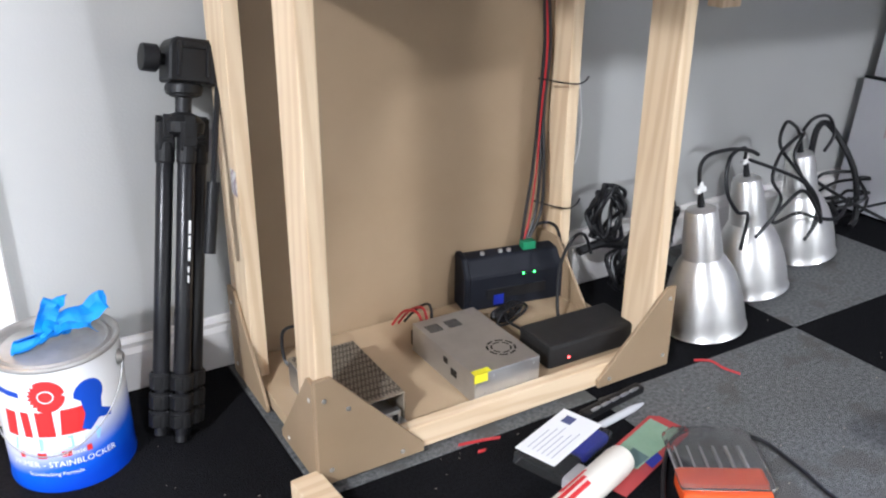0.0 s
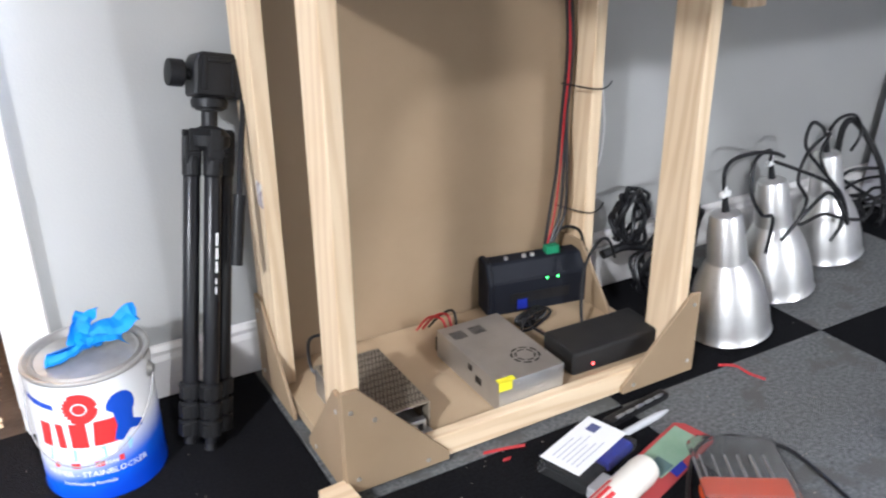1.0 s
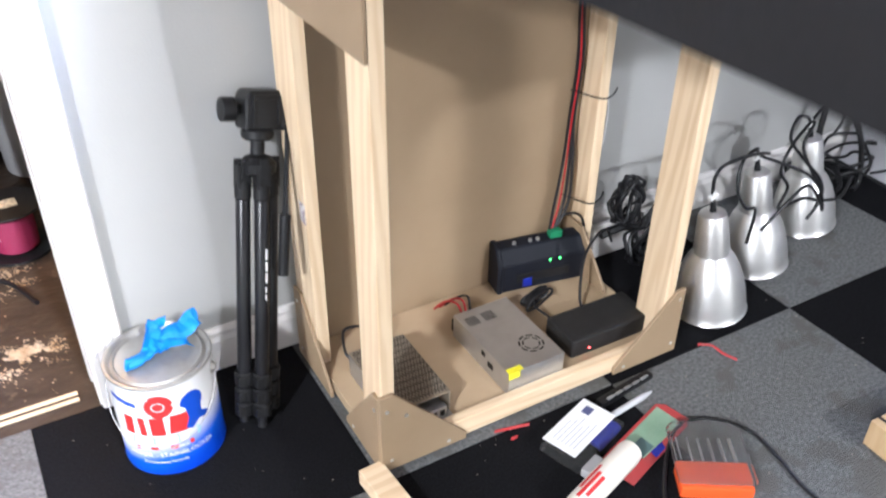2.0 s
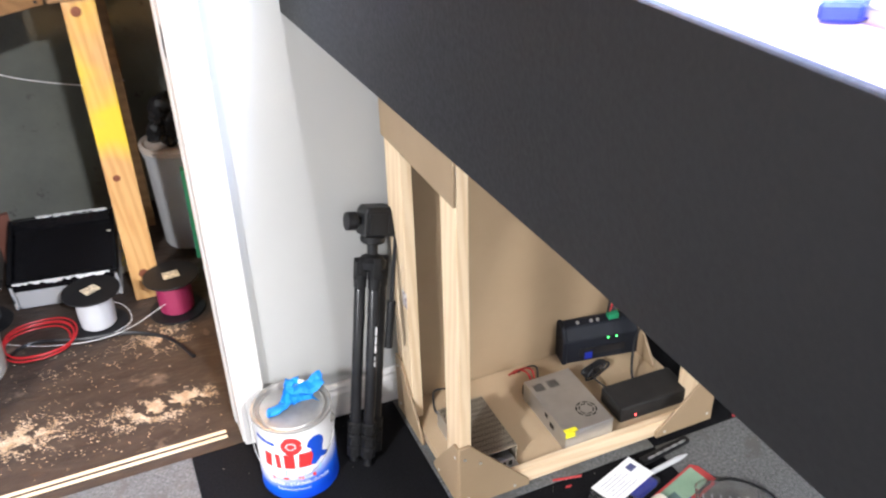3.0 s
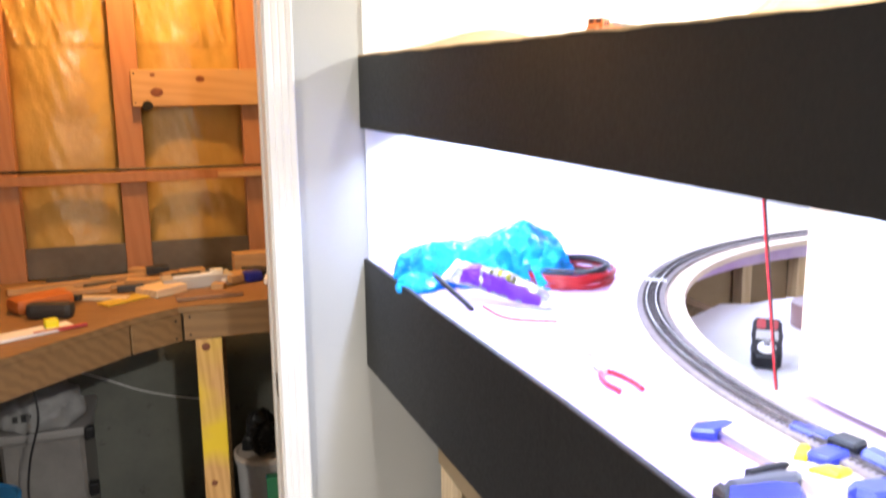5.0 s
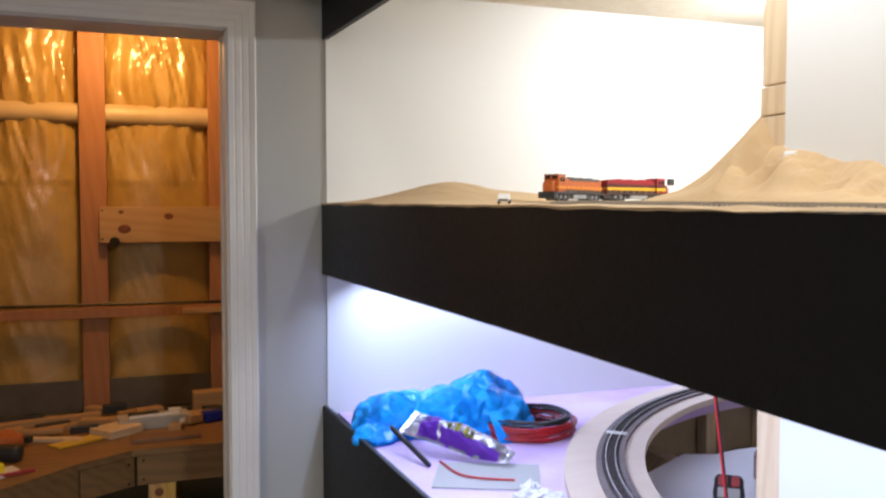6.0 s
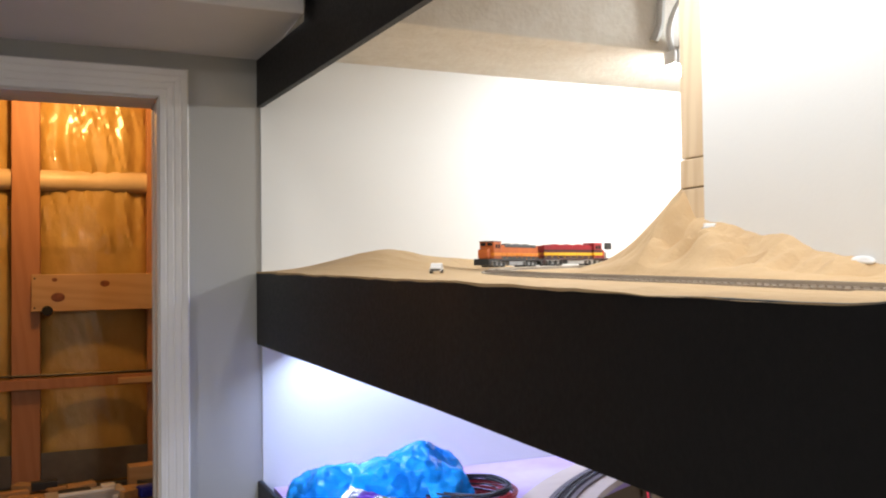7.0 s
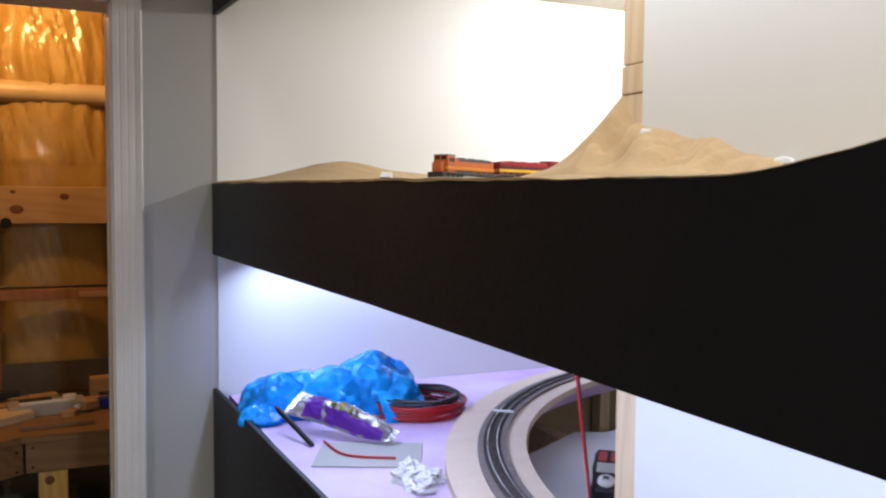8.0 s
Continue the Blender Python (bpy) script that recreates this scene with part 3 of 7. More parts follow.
def lettering(text, size):
    """Flat letters of the built-in font as a mesh in the xy plane, centred."""
    cu = bpy.data.curves.new("lettering", "FONT")
    cu.body, cu.size, cu.align_x, cu.align_y = text, size, "CENTER", "CENTER"
    cu.resolution_u = 2
    ob = bpy.data.objects.new("lettering", cu)
    scene.collection.objects.link(ob)
    me = bpy.data.meshes.new_from_object(ob.evaluated_get(bpy.context.evaluated_depsgraph_get()))
    bpy.data.objects.remove(ob)
    bpy.data.curves.remove(cu)
    bm = B()
    bm.from_mesh(me)
    bpy.data.meshes.remove(me)
    return bm


def can_print(name, bm, material, parent, lift=0.0006):
    for v in bm.verts:
        v.co = on_can(v.co.x, v.co.y, lift)
    return part(name, bm, material, parent)


can = thing("paint_can", "closed white and blue gallon paint can with smeared lid", "paint can", m=Matrix.Translation(CAN))
bm = B()
lathe(bm, [(0, 0.002), (CAN_R - 0.004, 0.0), (CAN_R + 0.0008, 0.0), (CAN_R + 0.0012, 0.003), (CAN_R, 0.006), (CAN_R, 0.10), (CAN_R, CAN_H - 0.006), (CAN_R + 0.001, CAN_H - 0.004)], 64)
part("body", bm, can_material(), can, smooth=True)
bm = B()
lathe(bm, [(CAN_R + 0.001, CAN_H - 0.004), (CAN_R + 0.0025, CAN_H - 0.001), (CAN_R + 0.0015, CAN_H + 0.002), (CAN_R - 0.002, CAN_H + 0.0025), (CAN_R - 0.006, CAN_H), (CAN_R - 0.008, CAN_H - 0.004), (CAN_R - 0.011, CAN_H - 0.001), (CAN_R - 0.013, CAN_H + 0.0005), (CAN_R - 0.016, CAN_H - 0.003), (0.02, CAN_H - 0.002), (0, CAN_H - 0.002)], 64)
part("lid", bm, CAN_STEEL, can, "dull tinplate lid with white paint smears", smooth=True)
bm = B()
pts = []
for i in range(44):
    r = 0.0235 if i % 2 else 0.019
    pts.append((r * math.cos(2 * math.pi * i / 44), 0.149 + r * math.sin(2 * math.pi * i / 44)))
wrap(bm, pts)
can_print("rosette", bm, RED_INK, can)
bm = B()
ring = []
for r in (0.0092, 0.0078):
    ring.append([bm.verts.new((r * 1.1 * math.cos(2 * math.pi * i / 24), 0.149 + r * math.sin(2 * math.pi * i / 24), 0)) for i in range(24)])
for i in range(24):
    bm.faces.new((ring[0][i], ring[0][(i + 1) % 24], ring[1][(i + 1) % 24], ring[1][i]))
can_print("rosette_ring", bm, WHITE_INK, can, 0.001)
# plain red and blue shapes of the brand mark
for u0, u1, lean in ((-0.064, -0.047, 0.003), (-0.036, -0.025, -0.001), (-0.018, 0.004, 0.0), (0.010, 0.041, 0.004)):
    bm = B()
    wrap(bm, [(u0, 0.089), (u1, 0.088), (u1 + lean, 0.126), (u0 + lean, 0.127)])
    can_print("brand_shape", bm, RED_INK, can)
bm = B()
arc = [(0.052 + 0.020 * math.cos(a), 0.140 + 0.021 * math.sin(a)) for a in [radians(x) for x in range(-40, 200, 20)]]
wrap(bm, arc + [(0.040, 0.133), (0.043, 0.112), (0.036, 0.092), (0.046, 0.086), (0.060, 0.099), (0.078, 0.093), (0.079, 0.104), (0.066, 0.112)])
can_print("brand_shape", bm, BLUE_INK, can, 0.0009)
bm = B()
wrap(bm, [(-0.085, 0.153), (-0.034, 0.147), (-0.034, 0.155), (-0.085, 0.162)])
can_print("label_bar", bm, BLUE_INK, can)
bm = B()
wrap(bm, [(-0.056, 0.066), (0.056, 0.068), (0.060, 0.080), (0.056, 0.087), (-0.052, 0.086)])
can_print("label_panel", bm, LIGHT_BLUE_INK, can)
for u in (-0.025, -0.004, 0.014, 0.030):
    bm = B()
    wrap(bm, [(u - 0.006, 0.070), (u + 0.006, 0.070), (u + 0.006, 0.083), (u - 0.006, 0.083)])
    can_print("label_bar", bm, WHITE_INK, can, 0.0010)
bm = B()
wrap(bm, [(-0.050, 0.054), (0.044, 0.056), (0.044, 0.065), (-0.050, 0.063)])
can_print("label_bar", bm, RED_INK, can, 0.0009)
for text, size, u, z in (("water-base", 0.010, 0.014, 0.0602), ("PRIMER - STAINBLOCKER", 0.0125, 0.006, 0.045), ("Stainblocking Formula", 0.008, -0.006, 0.030)):
    bm = lettering(text, size)
    for v in bm.verts:
        v.co = (v.co.x + u, v.co.y + z, 0)
    can_print("lettering", bm, WHITE_INK, can, 0.0013)
for sgn in (1, -1):
    a = radians(62 if sgn > 0 else -118)
    bm = B()
    lathe(bm, [(0, 0.007), (0.006, 0.0065), (0.0085, 0.003), (0.011, 0.001), (0.0115, 0)], 20, Matrix.Translation((CAN_R * math.sin(a), -CAN_R * math.cos(a), 0.160)) @ Matrix.Rotation(a, 4, "Z") @ Matrix.Rotation(radians(90), 4, "X"))
    part("ear", bm, CAN_STEEL, can, smooth=True)
bm = B()
hp = []
for i in range(15):
    s = i / 14
    a = radians(62 - 180 * s)
    hp.append(((CAN_R + 0.006) * math.sin(a), -(CAN_R + 0.006) * math.cos(a), 0.160 - 0.098 * math.sin(math.pi * s) ** 0.8))
tube(bm, hp, 0.0010, 6, steps=3)
part("bail_handle", bm, mat("dull_steel_wire", (0.30, 0.30, 0.31), 0.5, 0.6), can, "thin steel wire handle hanging down", smooth=True)

# crumpled blue tape on the lid
def ribbon(bm, pts, width, side, thick=0.0006):
    path = smooth_path(pts, 8)
    rows = []
    for i, q in enumerate(path):
        t = (path[min(i + 1, len(path) - 1)] - path[max(i - 1, 0)]).normalized()
        s = (Vector(side) - t * t.dot(Vector(side))).normalized()
        w = s.cross(t)
        wob = 0.0025 * noise.noise((i * 0.35, width * 90, pts[0][0] * 50))
        rows.append([bm.verts.new(q + s * (k * width / 3 - width / 2) + w * (wob + 0.004 * math.sin(k * 1.9 + i * 0.2))) for k in range(4)])
    for a, b in zip(rows, rows[1:]):
        for k in range(3):
            bm.faces.new((a[k], a[k + 1], b[k + 1], b[k]))
tape = thing("tape_scrap", "crumpled scraps of blue masking tape lying on the can lid", "masking tape", m=Matrix.Translation((CAN.x, CAN.y, CAN_H - 0.002)) @ Matrix.Diagonal((0.95, 0.95, 0.82, 1)))
bm = B()
roll = smooth_path([(-0.052, -0.012, 0.010), (-0.025, -0.010, 0.013), (0.004, 0.004, 0.017), (0.026, 0.010, 0.014)], 5)
rows = []
for i, q in enumerate(roll):
    r = 0.0125 + 0.003 * noise.noise((i * 0.6, 1.0, 2.0))
    rows.append([bm.verts.new(q + Vector((0.35 * r * math.cos(a), r * math.sin(a), r * math.cos(a) * 0.85))) for a in [2 * math.pi * k / 11 for k in range(11)]])
for a, b in zip(rows, rows[1:]):
    for k in range(10):
        bm.faces.new((a[k], a[k + 1], b[k + 1], b[k]))
part("rolled_strip", bm, BLUE_TAPE, tape, smooth=True)
for nm, pts, w, side in (("curled_strip", [(-0.010, 0.0, 0.020), (-0.006, 0.006, 0.036), (0.004, 0.014, 0.052), (0.014, 0.022, 0.060), (0.018, 0.030, 0.054)], 0.030, (1, 0.5, 0.2)),
                         ("curled_strip", [(0.006, 0.004, 0.020), (0.030, 0.012, 0.030), (0.054, 0.018, 0.028), (0.072, 0.026, 0.038), (0.082, 0.030, 0.036)], 0.034, (-0.2, 0.7, 0.6)),
                         ("curled_strip", [(0.0, -0.004, 0.014), (0.022, 0.0, 0.024), (0.044, -0.002, 0.020), (0.056, 0.002, 0.008)], 0.034, (0.3, 1, -0.2)),
                         ("curled_strip", [(-0.020, -0.004, 0.012), (-0.004, 0.002, 0.030), (0.012, 0.006, 0.024)], 0.034, (0.2, 1, 0.3))):
    bm = B()
    ribbon(bm, pts, w, side)
    part(nm, bm, BLUE_TAPE, tape, smooth=True)

# ---------------------------------------------------------------- folded tripod
foot, topp = Vector((0.016, -0.222, 0.0)), Vector((0.126, -0.082, 0.5386))
zax = (topp - foot).normalized()
xax = Vector((1, 0.1, 0)); xax = (xax - zax * xax.dot(zax)).normalized()
yax = zax.cross(xax)
rot = Matrix((xax, yax, zax)).transposed().to_4x4()
tri = thing("camera_tripod", "folded black aluminium camera tripod leaning against the support frame", "tripod", m=Matrix.Translation(foot) @ rot @ Matrix.Diagonal((0.96, 0.96, 1.025, 1)))
LEGS = ((-0.0255, 0.002), (0.000, -0.017), (0.0265, 0.006))
for lx, ly in LEGS:
    low = 0.012 if ly < 0 else (0.02 if lx < 0 else 0.03)
    bm = B()
    lathe(bm, [(0, low), (0.008, low), (0.0095, low + 0.02), (0.0095, 0.12)], 20, Matrix.Translation((lx, ly, 0)))
    lathe(bm, [(0.0118, 0.10), (0.0125, 0.105), (0.0125, 0.405), (0.010, 0.41)], 24, Matrix.Translation((lx, ly, 0)))
    leg = part("leg", bm, BLACK_METAL, tri, smooth=True)
    for zc in (0.036, 0.062, 0.090):
        bm = B()
        lathe(bm, [(0.0105, zc - 0.012), (0.0165, zc - 0.011), (0.0172, zc + 0.009), (0.0145, zc + 0.012)], 20, Matrix.Translation((lx, ly, 0)))
        box(bm, (lx - 0.017, ly - 0.018, zc - 0.010), (lx - 0.004, ly + 0.001, zc + 0.008), 0.002)
        part("leg_clamp", bm, BLACK_PLASTIC, leg)
    bm = B()
    lathe(bm, [(0.0126, 0.395), (0.0142, 0.398), (0.0142, 0.418), (0.0128, 0.424), (0.0, 0.426)], 20, Matrix.Translation((lx, ly, 0)))
    box(bm, (lx - 0.0125, ly - 0.0115, 0.412), (lx + 0.0125, ly + 0.0115, 0.452), 0.003)
    box(bm, (lx - 0.008, ly - 0.0145, 0.430), (lx + 0.008, ly - 0.010, 0.462), 0.002)
    lathe(bm, [(0, -0.015), (0.005, -0.014), (0.005, 0.014), (0, 0.015)], 12, Matrix.Translation((lx, ly, 0.455)) @ Matrix.Rotation(radians(90), 4, "Y"))
    part("leg_cap", bm, BLACK_PLASTIC, leg)
    bm = B()
    lathe(bm, [(0, 0.0), (0.0085, 0.001), (0.0075, low), (0, low)], 16, Matrix.Translation((lx, ly, low - 0.010)))
    part("rubber_foot", bm, BLACK_PLASTIC, leg, smooth=True)
bm = B()
for k, (z0, z1) in enumerate(((0.300, 0.318), (0.281, 0.297), (0.262, 0.278), (0.246, 0.254), (0.232, 0.242))):
    box(bm, (0.0, -0.0333, z0), (0.0036 if k < 3 else 0.0024, -0.0325, z1))
part("marking_bar", bm, WHITE_INK, tri, "small white marking bars on a leg")
bm = B()
lathe(bm, [(0.020, 0.432), (0.030, 0.438), (0.032, 0.452), (0.022, 0.462), (0.012, 0.466), (0.012, 0.486), (0.021, 0.488), (0.0225, 0.504), (0.014, 0.508)], 28)
box(bm, (-0.010, -0.031, 0.418), (0.012, -0.018, 0.452), 0.003)
part("crown", bm, BLACK_PLASTIC, tri)
bm = B()
prism(bm, [(-0.030, 0.506), (0.032, 0.506), (0.040, 0.520), (0.040, 0.556), (0.034, 0.566), (-0.022, 0.566), (-0.030, 0.556)], -0.026, 0.024, "y", 0.003)
box(bm, (-0.020, -0.0295, 0.514), (-0.013, -0.0255, 0.560), 0.002)
box(bm, (0.024, -0.0295, 0.514), (0.031, -0.0255, 0.560), 0.002)
box(bm, (-0.013, -0.0290, 0.552), (0.024, -0.0255, 0.560), 0.002)
lathe(bm, [(0.024, 0.490), (0.0265, 0.492), (0.0265, 0.503), (0.023, 0.506)], 30)
lathe(bm, [(0.0275, 0.4955), (0.0275, 0.5015)], 60)
part("pan_head", bm, BLACK_PLASTIC, tri)
bm = B()
lathe(bm, [(0, 0), (0.018, 0.001), (0.019, 0.004), (0.019, 0.022), (0.016, 0.025), (0.008, 0.026), (0.008, 0.034)], 22, Matrix.Translation((-0.064, 0.0, 0.536)) @ Matrix.Rotation(radians(90), 4, "Y"))
part("tilt_knob", bm, BLACK_PLASTIC, tri, smooth=True)
bm = B()
box(bm, (0.030, -0.030, 0.505), (0.052, 0.020, 0.562), 0.004)
part("quick_release", bm, BLACK_PLASTIC, tri)
bm = B()
tube(bm, [(0.043, -0.024, 0.52), (0.039, -0.030, 0.45), (0.034, -0.034, 0.33)], 0.0045, 8)
part("pan_handle", bm, BLACK_METAL, tri, smooth=True)
bm = B()
tube(bm, [(0.0355, -0.034, 0.372), (0.034, -0.0345, 0.345), (0.0315, -0.035, 0.272)], 0.0095, 10)
part("handle_grip", bm, BLACK_PLASTIC, tri, smooth=True)

# ---------------------------------------------------------------- electronics in the pedestal
BZ = 0.0345
psu = thing("perforated_power_supply", "power supply with a dark perforated steel cover on the base board", "power supply", m=Matrix.Translation((-0.003, -0.0795, 0)) @ Matrix.Diagonal((1, 0.84, 1, 1)))
bm = B()
box(bm, (0.199, -0.395, BZ), (0.308, -0.165, BZ + 0.004), 0.001)
box(bm, (0.199, -0.366, BZ), (0.203, -0.165, BZ + 0.045), 0.001)
box(bm, (0.214, -0.386, BZ + 0.003), (0.296, -0.372, BZ + 0.030), 0.002)
part("chassis", bm, ZINC, psu)
bm = B()
box(bm, (0.1985, -0.372, BZ + 0.046), (0.309, -0.165, BZ + 0.049), 0.001)
box(bm, (0.306, -0.372, BZ + 0.004), (0.309, -0.165, BZ + 0.046), 0.0008)
part("cover", bm, DARK_GRILLE, psu)
bm = B()
for i in range(34):
    x = 0.203 + i * 0.0031
    for j in range(11):
        y = -0.366 + j * 0.018 + (0.006 if i % 2 else 0)
        box(bm, (x, y, BZ + 0.0492), (x + 0.0014, y + 0.011, BZ + 0.0496))
part("perforation", bm, DARK_HOLE, psu)
for i in range(5):
    bm = B()
    box(bm, (0.222 + i * 0.015, -0.3875, BZ + 0.012), (0.231 + i * 0.015, -0.386, BZ + 0.024), 0.0006)
    part("terminal", bm, BLACK_PLASTIC, psu)
bm = B()
tube(bm, [(0.206, -0.17, BZ + 0.03), (0.198, -0.150, 0.075), (0.200, -0.140, 0.115), (0.215, -0.150, 0.128), (0.235, -0.160, 0.122), (0.240, -0.172, 0.085)], 0.0028, 6)
part("lead", bm, BLACK_WIRE, psu, smooth=True)

psu2 = thing("fan_cooled_power_supply", "silver steel power supply with a round fan vent", "power supply", m=pose(-0.005, -0.013, 0))
bm = B()
box(bm, (0.420, -0.396, BZ), (0.540, -0.205, BZ + 0.050), 0.0012)
part("case", bm, ZINC, psu2)
bm = B()
fx, fy, fz = 0.502, -0.345, BZ + 0.0503
for rr, w in ((0.0225, 0.0035), (0.0155, 0.003)):
    for k in range(8 if rr > 0.02 else 6):
        n8 = 8 if rr > 0.02 else 6
        a0, a1 = 2 * math.pi * (k + 0.10) / n8, 2 * math.pi * (k + 0.86) / n8
        ri = []
        for s in range(6):
            a = a0 + (a1 - a0) * s / 5
            ri.append((bm.verts.new((fx + (rr - w / 2) * math.cos(a), fy + (rr - w / 2) * math.sin(a), fz)), bm.verts.new((fx + (rr + w / 2) * math.cos(a), fy + (rr + w / 2) * math.sin(a), fz))))
        for p, q in zip(ri, ri[1:]):
            bm.faces.new((p[0], p[1], q[1], q[0]))
part("fan_vent", bm, DARK_HOLE, psu2)
for x0 in (0.430, 0.466):
    bm = B()
    for i in range(7):
        for j in range(7):
            box(bm, (x0 + i * 0.0036, -0.250 + j * 0.0036, fz - 0.0002), (x0 + 0.0022 + i * 0.0036, -0.2478 + j * 0.0036, fz + 0.0002))
    part("vent_grid", bm, DARK_HOLE, psu2)
bm = B()
box(bm, (0.4195, -0.3968, BZ + 0.036), (0.443, -0.395, BZ + 0.0508))
box(bm, (0.4195, -0.396, BZ + 0.0502), (0.450, -0.384, BZ + 0.0508))
part("sticker", bm, YELLOW_INK, psu2)
bm = B()
box(bm, (0.4193, -0.345, BZ + 0.018), (0.4203, -0.328, BZ + 0.030))
box(bm, (0.4193, -0.318, BZ + 0.030), (0.4203, -0.306, BZ + 0.040))
part("selector", bm, BLACK_PLASTIC, psu2)
for x, z in ((0.440, 0.015), (0.470, 0.010), (0.500, 0.018), (0.525, 0.012), (0.530, 0.040), (0.455, 0.040)):
    bm = B()
    lathe(bm, [(0, 0.0012), (0.0022, 0.001), (0.0026, 0)], 8, Matrix.Translation((x, -0.396, BZ + z)) @ Matrix.Rotation(radians(90), 4, "X"))
    part("screw", bm, ZINC, psu2)
bm = B()
box(bm, (0.424, -0.205, BZ + 0.004), (0.500, -0.192, BZ + 0.030), 0.001)
part("terminal_block", bm, BLACK_PLASTIC, psu2)
for k, mt in enumerate((RED_WIRE, RED_WIRE, BLACK_WIRE)):
    bm = B()
    tube(bm, [(0.446 + 0.008 * k, -0.198, BZ + 0.03), (0.440 + 0.012 * k, -0.186, BZ + 0.056 + 0.004 * k), (0.428 + 0.014 * k, -0.160, BZ + 0.050), (0.424 + 0.012 * k, -0.125, BZ + 0.01)], 0.0024, 6)
    part("lead", bm, mt, psu2, smooth=True)

bo = thing("booster_box", "dark navy control box with a lit green indicator and cables", "control box", m=Matrix.Translation((0.668, -0.136, BZ)) @ Matrix.Rotation(radians(-10), 4, "Z"))
bm = B()
prism(bm, [(-0.032, 0.0), (0.030, 0.0), (0.030, 0.090), (0.012, 0.101), (-0.014, 0.097), (-0.032, 0.066)], -0.096, 0.096, "x", 0.003)
part("case", bm, NAVY_PLASTIC, bo)
for s in (-1, 1):
    bm = B()
    prism(bm, [(-0.036, 0.0), (0.031, 0.0), (0.031, 0.094), (0.012, 0.106), (-0.018, 0.102), (-0.036, 0.068)], s * 0.098 - 0.006, s * 0.098 + 0.006, "x", 0.003)
    part("end_cap", bm, NAVY_PLASTIC, bo)
bm = B()
box(bm, (-0.060, -0.0335, 0.020), (0.060, -0.0315, 0.040), 0.001)
part("panel", bm, BLACK_PLASTIC, bo)
for x in (0.018, 0.040):
    bm = B()
    lathe(bm, [(0.0024, 0), (0.0020, 0.0015), (0, 0.002)], 10, Matrix.Translation((x - 0.004, -0.031, 0.062)) @ Matrix.Rotation(radians(75), 4, "X"))
    part("indicator", bm, LED_GREEN, bo)
bm = B()
box(bm, (-0.046, -0.0350, 0.008), (-0.026, -0.0322, 0.028), 0.0006)
part("sticker", bm, BLUE_PLASTIC, bo)
bm = B()
box(bm, (0.022, -0.010, 0.098), (0.048, 0.008, 0.113), 0.001)
part("plug", bm, GREEN_PLASTIC, bo)
for x in (-0.058, -0.022, -0.005):
    bm = B()
    lathe(bm, [(0, 0.006), (0.004, 0.005), (0.0045, 0)], 10, Matrix.Translation((x, -0.004, 0.0985)))
    part("terminal_screw", bm, ZINC, bo)

ad = thing("power_adapter", "flat black power adapter brick with a red light", "power adapter", m=Matrix.Translation((0.664, -0.346, BZ)) @ Matrix.Rotation(radians(-1), 4, "Z"))
bm = B()
box(bm, (-0.092, -0.043, 0.0), (0.092, 0.043, 0.042), 0.006)
part("case", bm, mat("matt_black_case", (0.010, 0.010, 0.010), 0.6, other=(0.016, 0.015, 0.015), scale=30), ad)
bm = B()
lathe(bm, [(0.0024, 0), (0.002, 0.001), (0, 0.0015)], 10, Matrix.Translation((-0.052, -0.043, 0.014)) @ Matrix.Rotation(radians(90), 4, "X"))
part("indicator", bm, LED_RED, ad)
bm = B()
tube(bm, [(0.02, 0.043, 0.012), (0.015, 0.075, 0.018), (0.032, 0.10, 0.10), (0.058, 0.10, 0.150), (0.100, 0.12, 0.140), (0.135, 0.14, 0.09)], 0.0030, 7)
part("cord", bm, BLACK_WIRE, ad, smooth=True)
bm = B()
tube(bm, [(-0.060, 0.043, 0.012), (-0.064, 0.075, 0.012), (-0.074, 0.105, 0.02), (-0.06, 0.13, 0.035)], 0.0026, 7)
part("cord", bm, BLACK_WIRE, ad, smooth=True)

# tied lump of thin cable in front of the control box
def cable_bundle(name, centre, sx, sz, n, r, material, label, seed, tilt=0.0, sy=0.03, spin=0.0):
    g = random.Random(seed)
    th = thing(name, label, "cable", m=Matrix.Translation(centre) @ Matrix.Rotation(spin, 4, "Z") @ Matrix.Rotation(tilt, 4, "Y"))
    for i in range(n):
        bm = B()
        k1, k2, oy = g.uniform(0.72, 1.0), g.uniform(0.72, 1.0), g.uniform(-sy, sy)
        pts = []
        for a in range(10):
            w = 2 * math.pi * a / 10
            pts.append((sx * k1 * math.cos(w) + g.uniform(-0.12, 0.12) * sx, oy + g.uniform(-0.2, 0.2) * sy, sz * k2 * math.sin(w) * (0.35 if abs(math.cos(w)) < 0.3 else 1) + g.uniform(-0.1, 0.1) * sz))
        tube(bm, pts, r, 6, True, 4)
        part("loop", bm, material, th, smooth=True)
    bm = B()
    lathe(bm, [(0.006 + r * 2, -0.004), (0.008 + r * 2, -0.004), (0.008 + r * 2, 0.004), (0.006 + r * 2, 0.004)], 14, Matrix.Rotation(radians(90), 4, "Y") @ Matrix.Diagonal((0.6 + sz * 14, 0.6 + sy * 8, 1, 1)))
    part("tie", bm, material, th)
    return th
cable_bundle("tied_cable", (0.612, -0.215, BZ + 0.018), 0.042, 0.014, 6, 0.0026, BLACK_WIRE, "short black cable tied in a lump before the control box", 3, sy=0.010, spin=0.3)

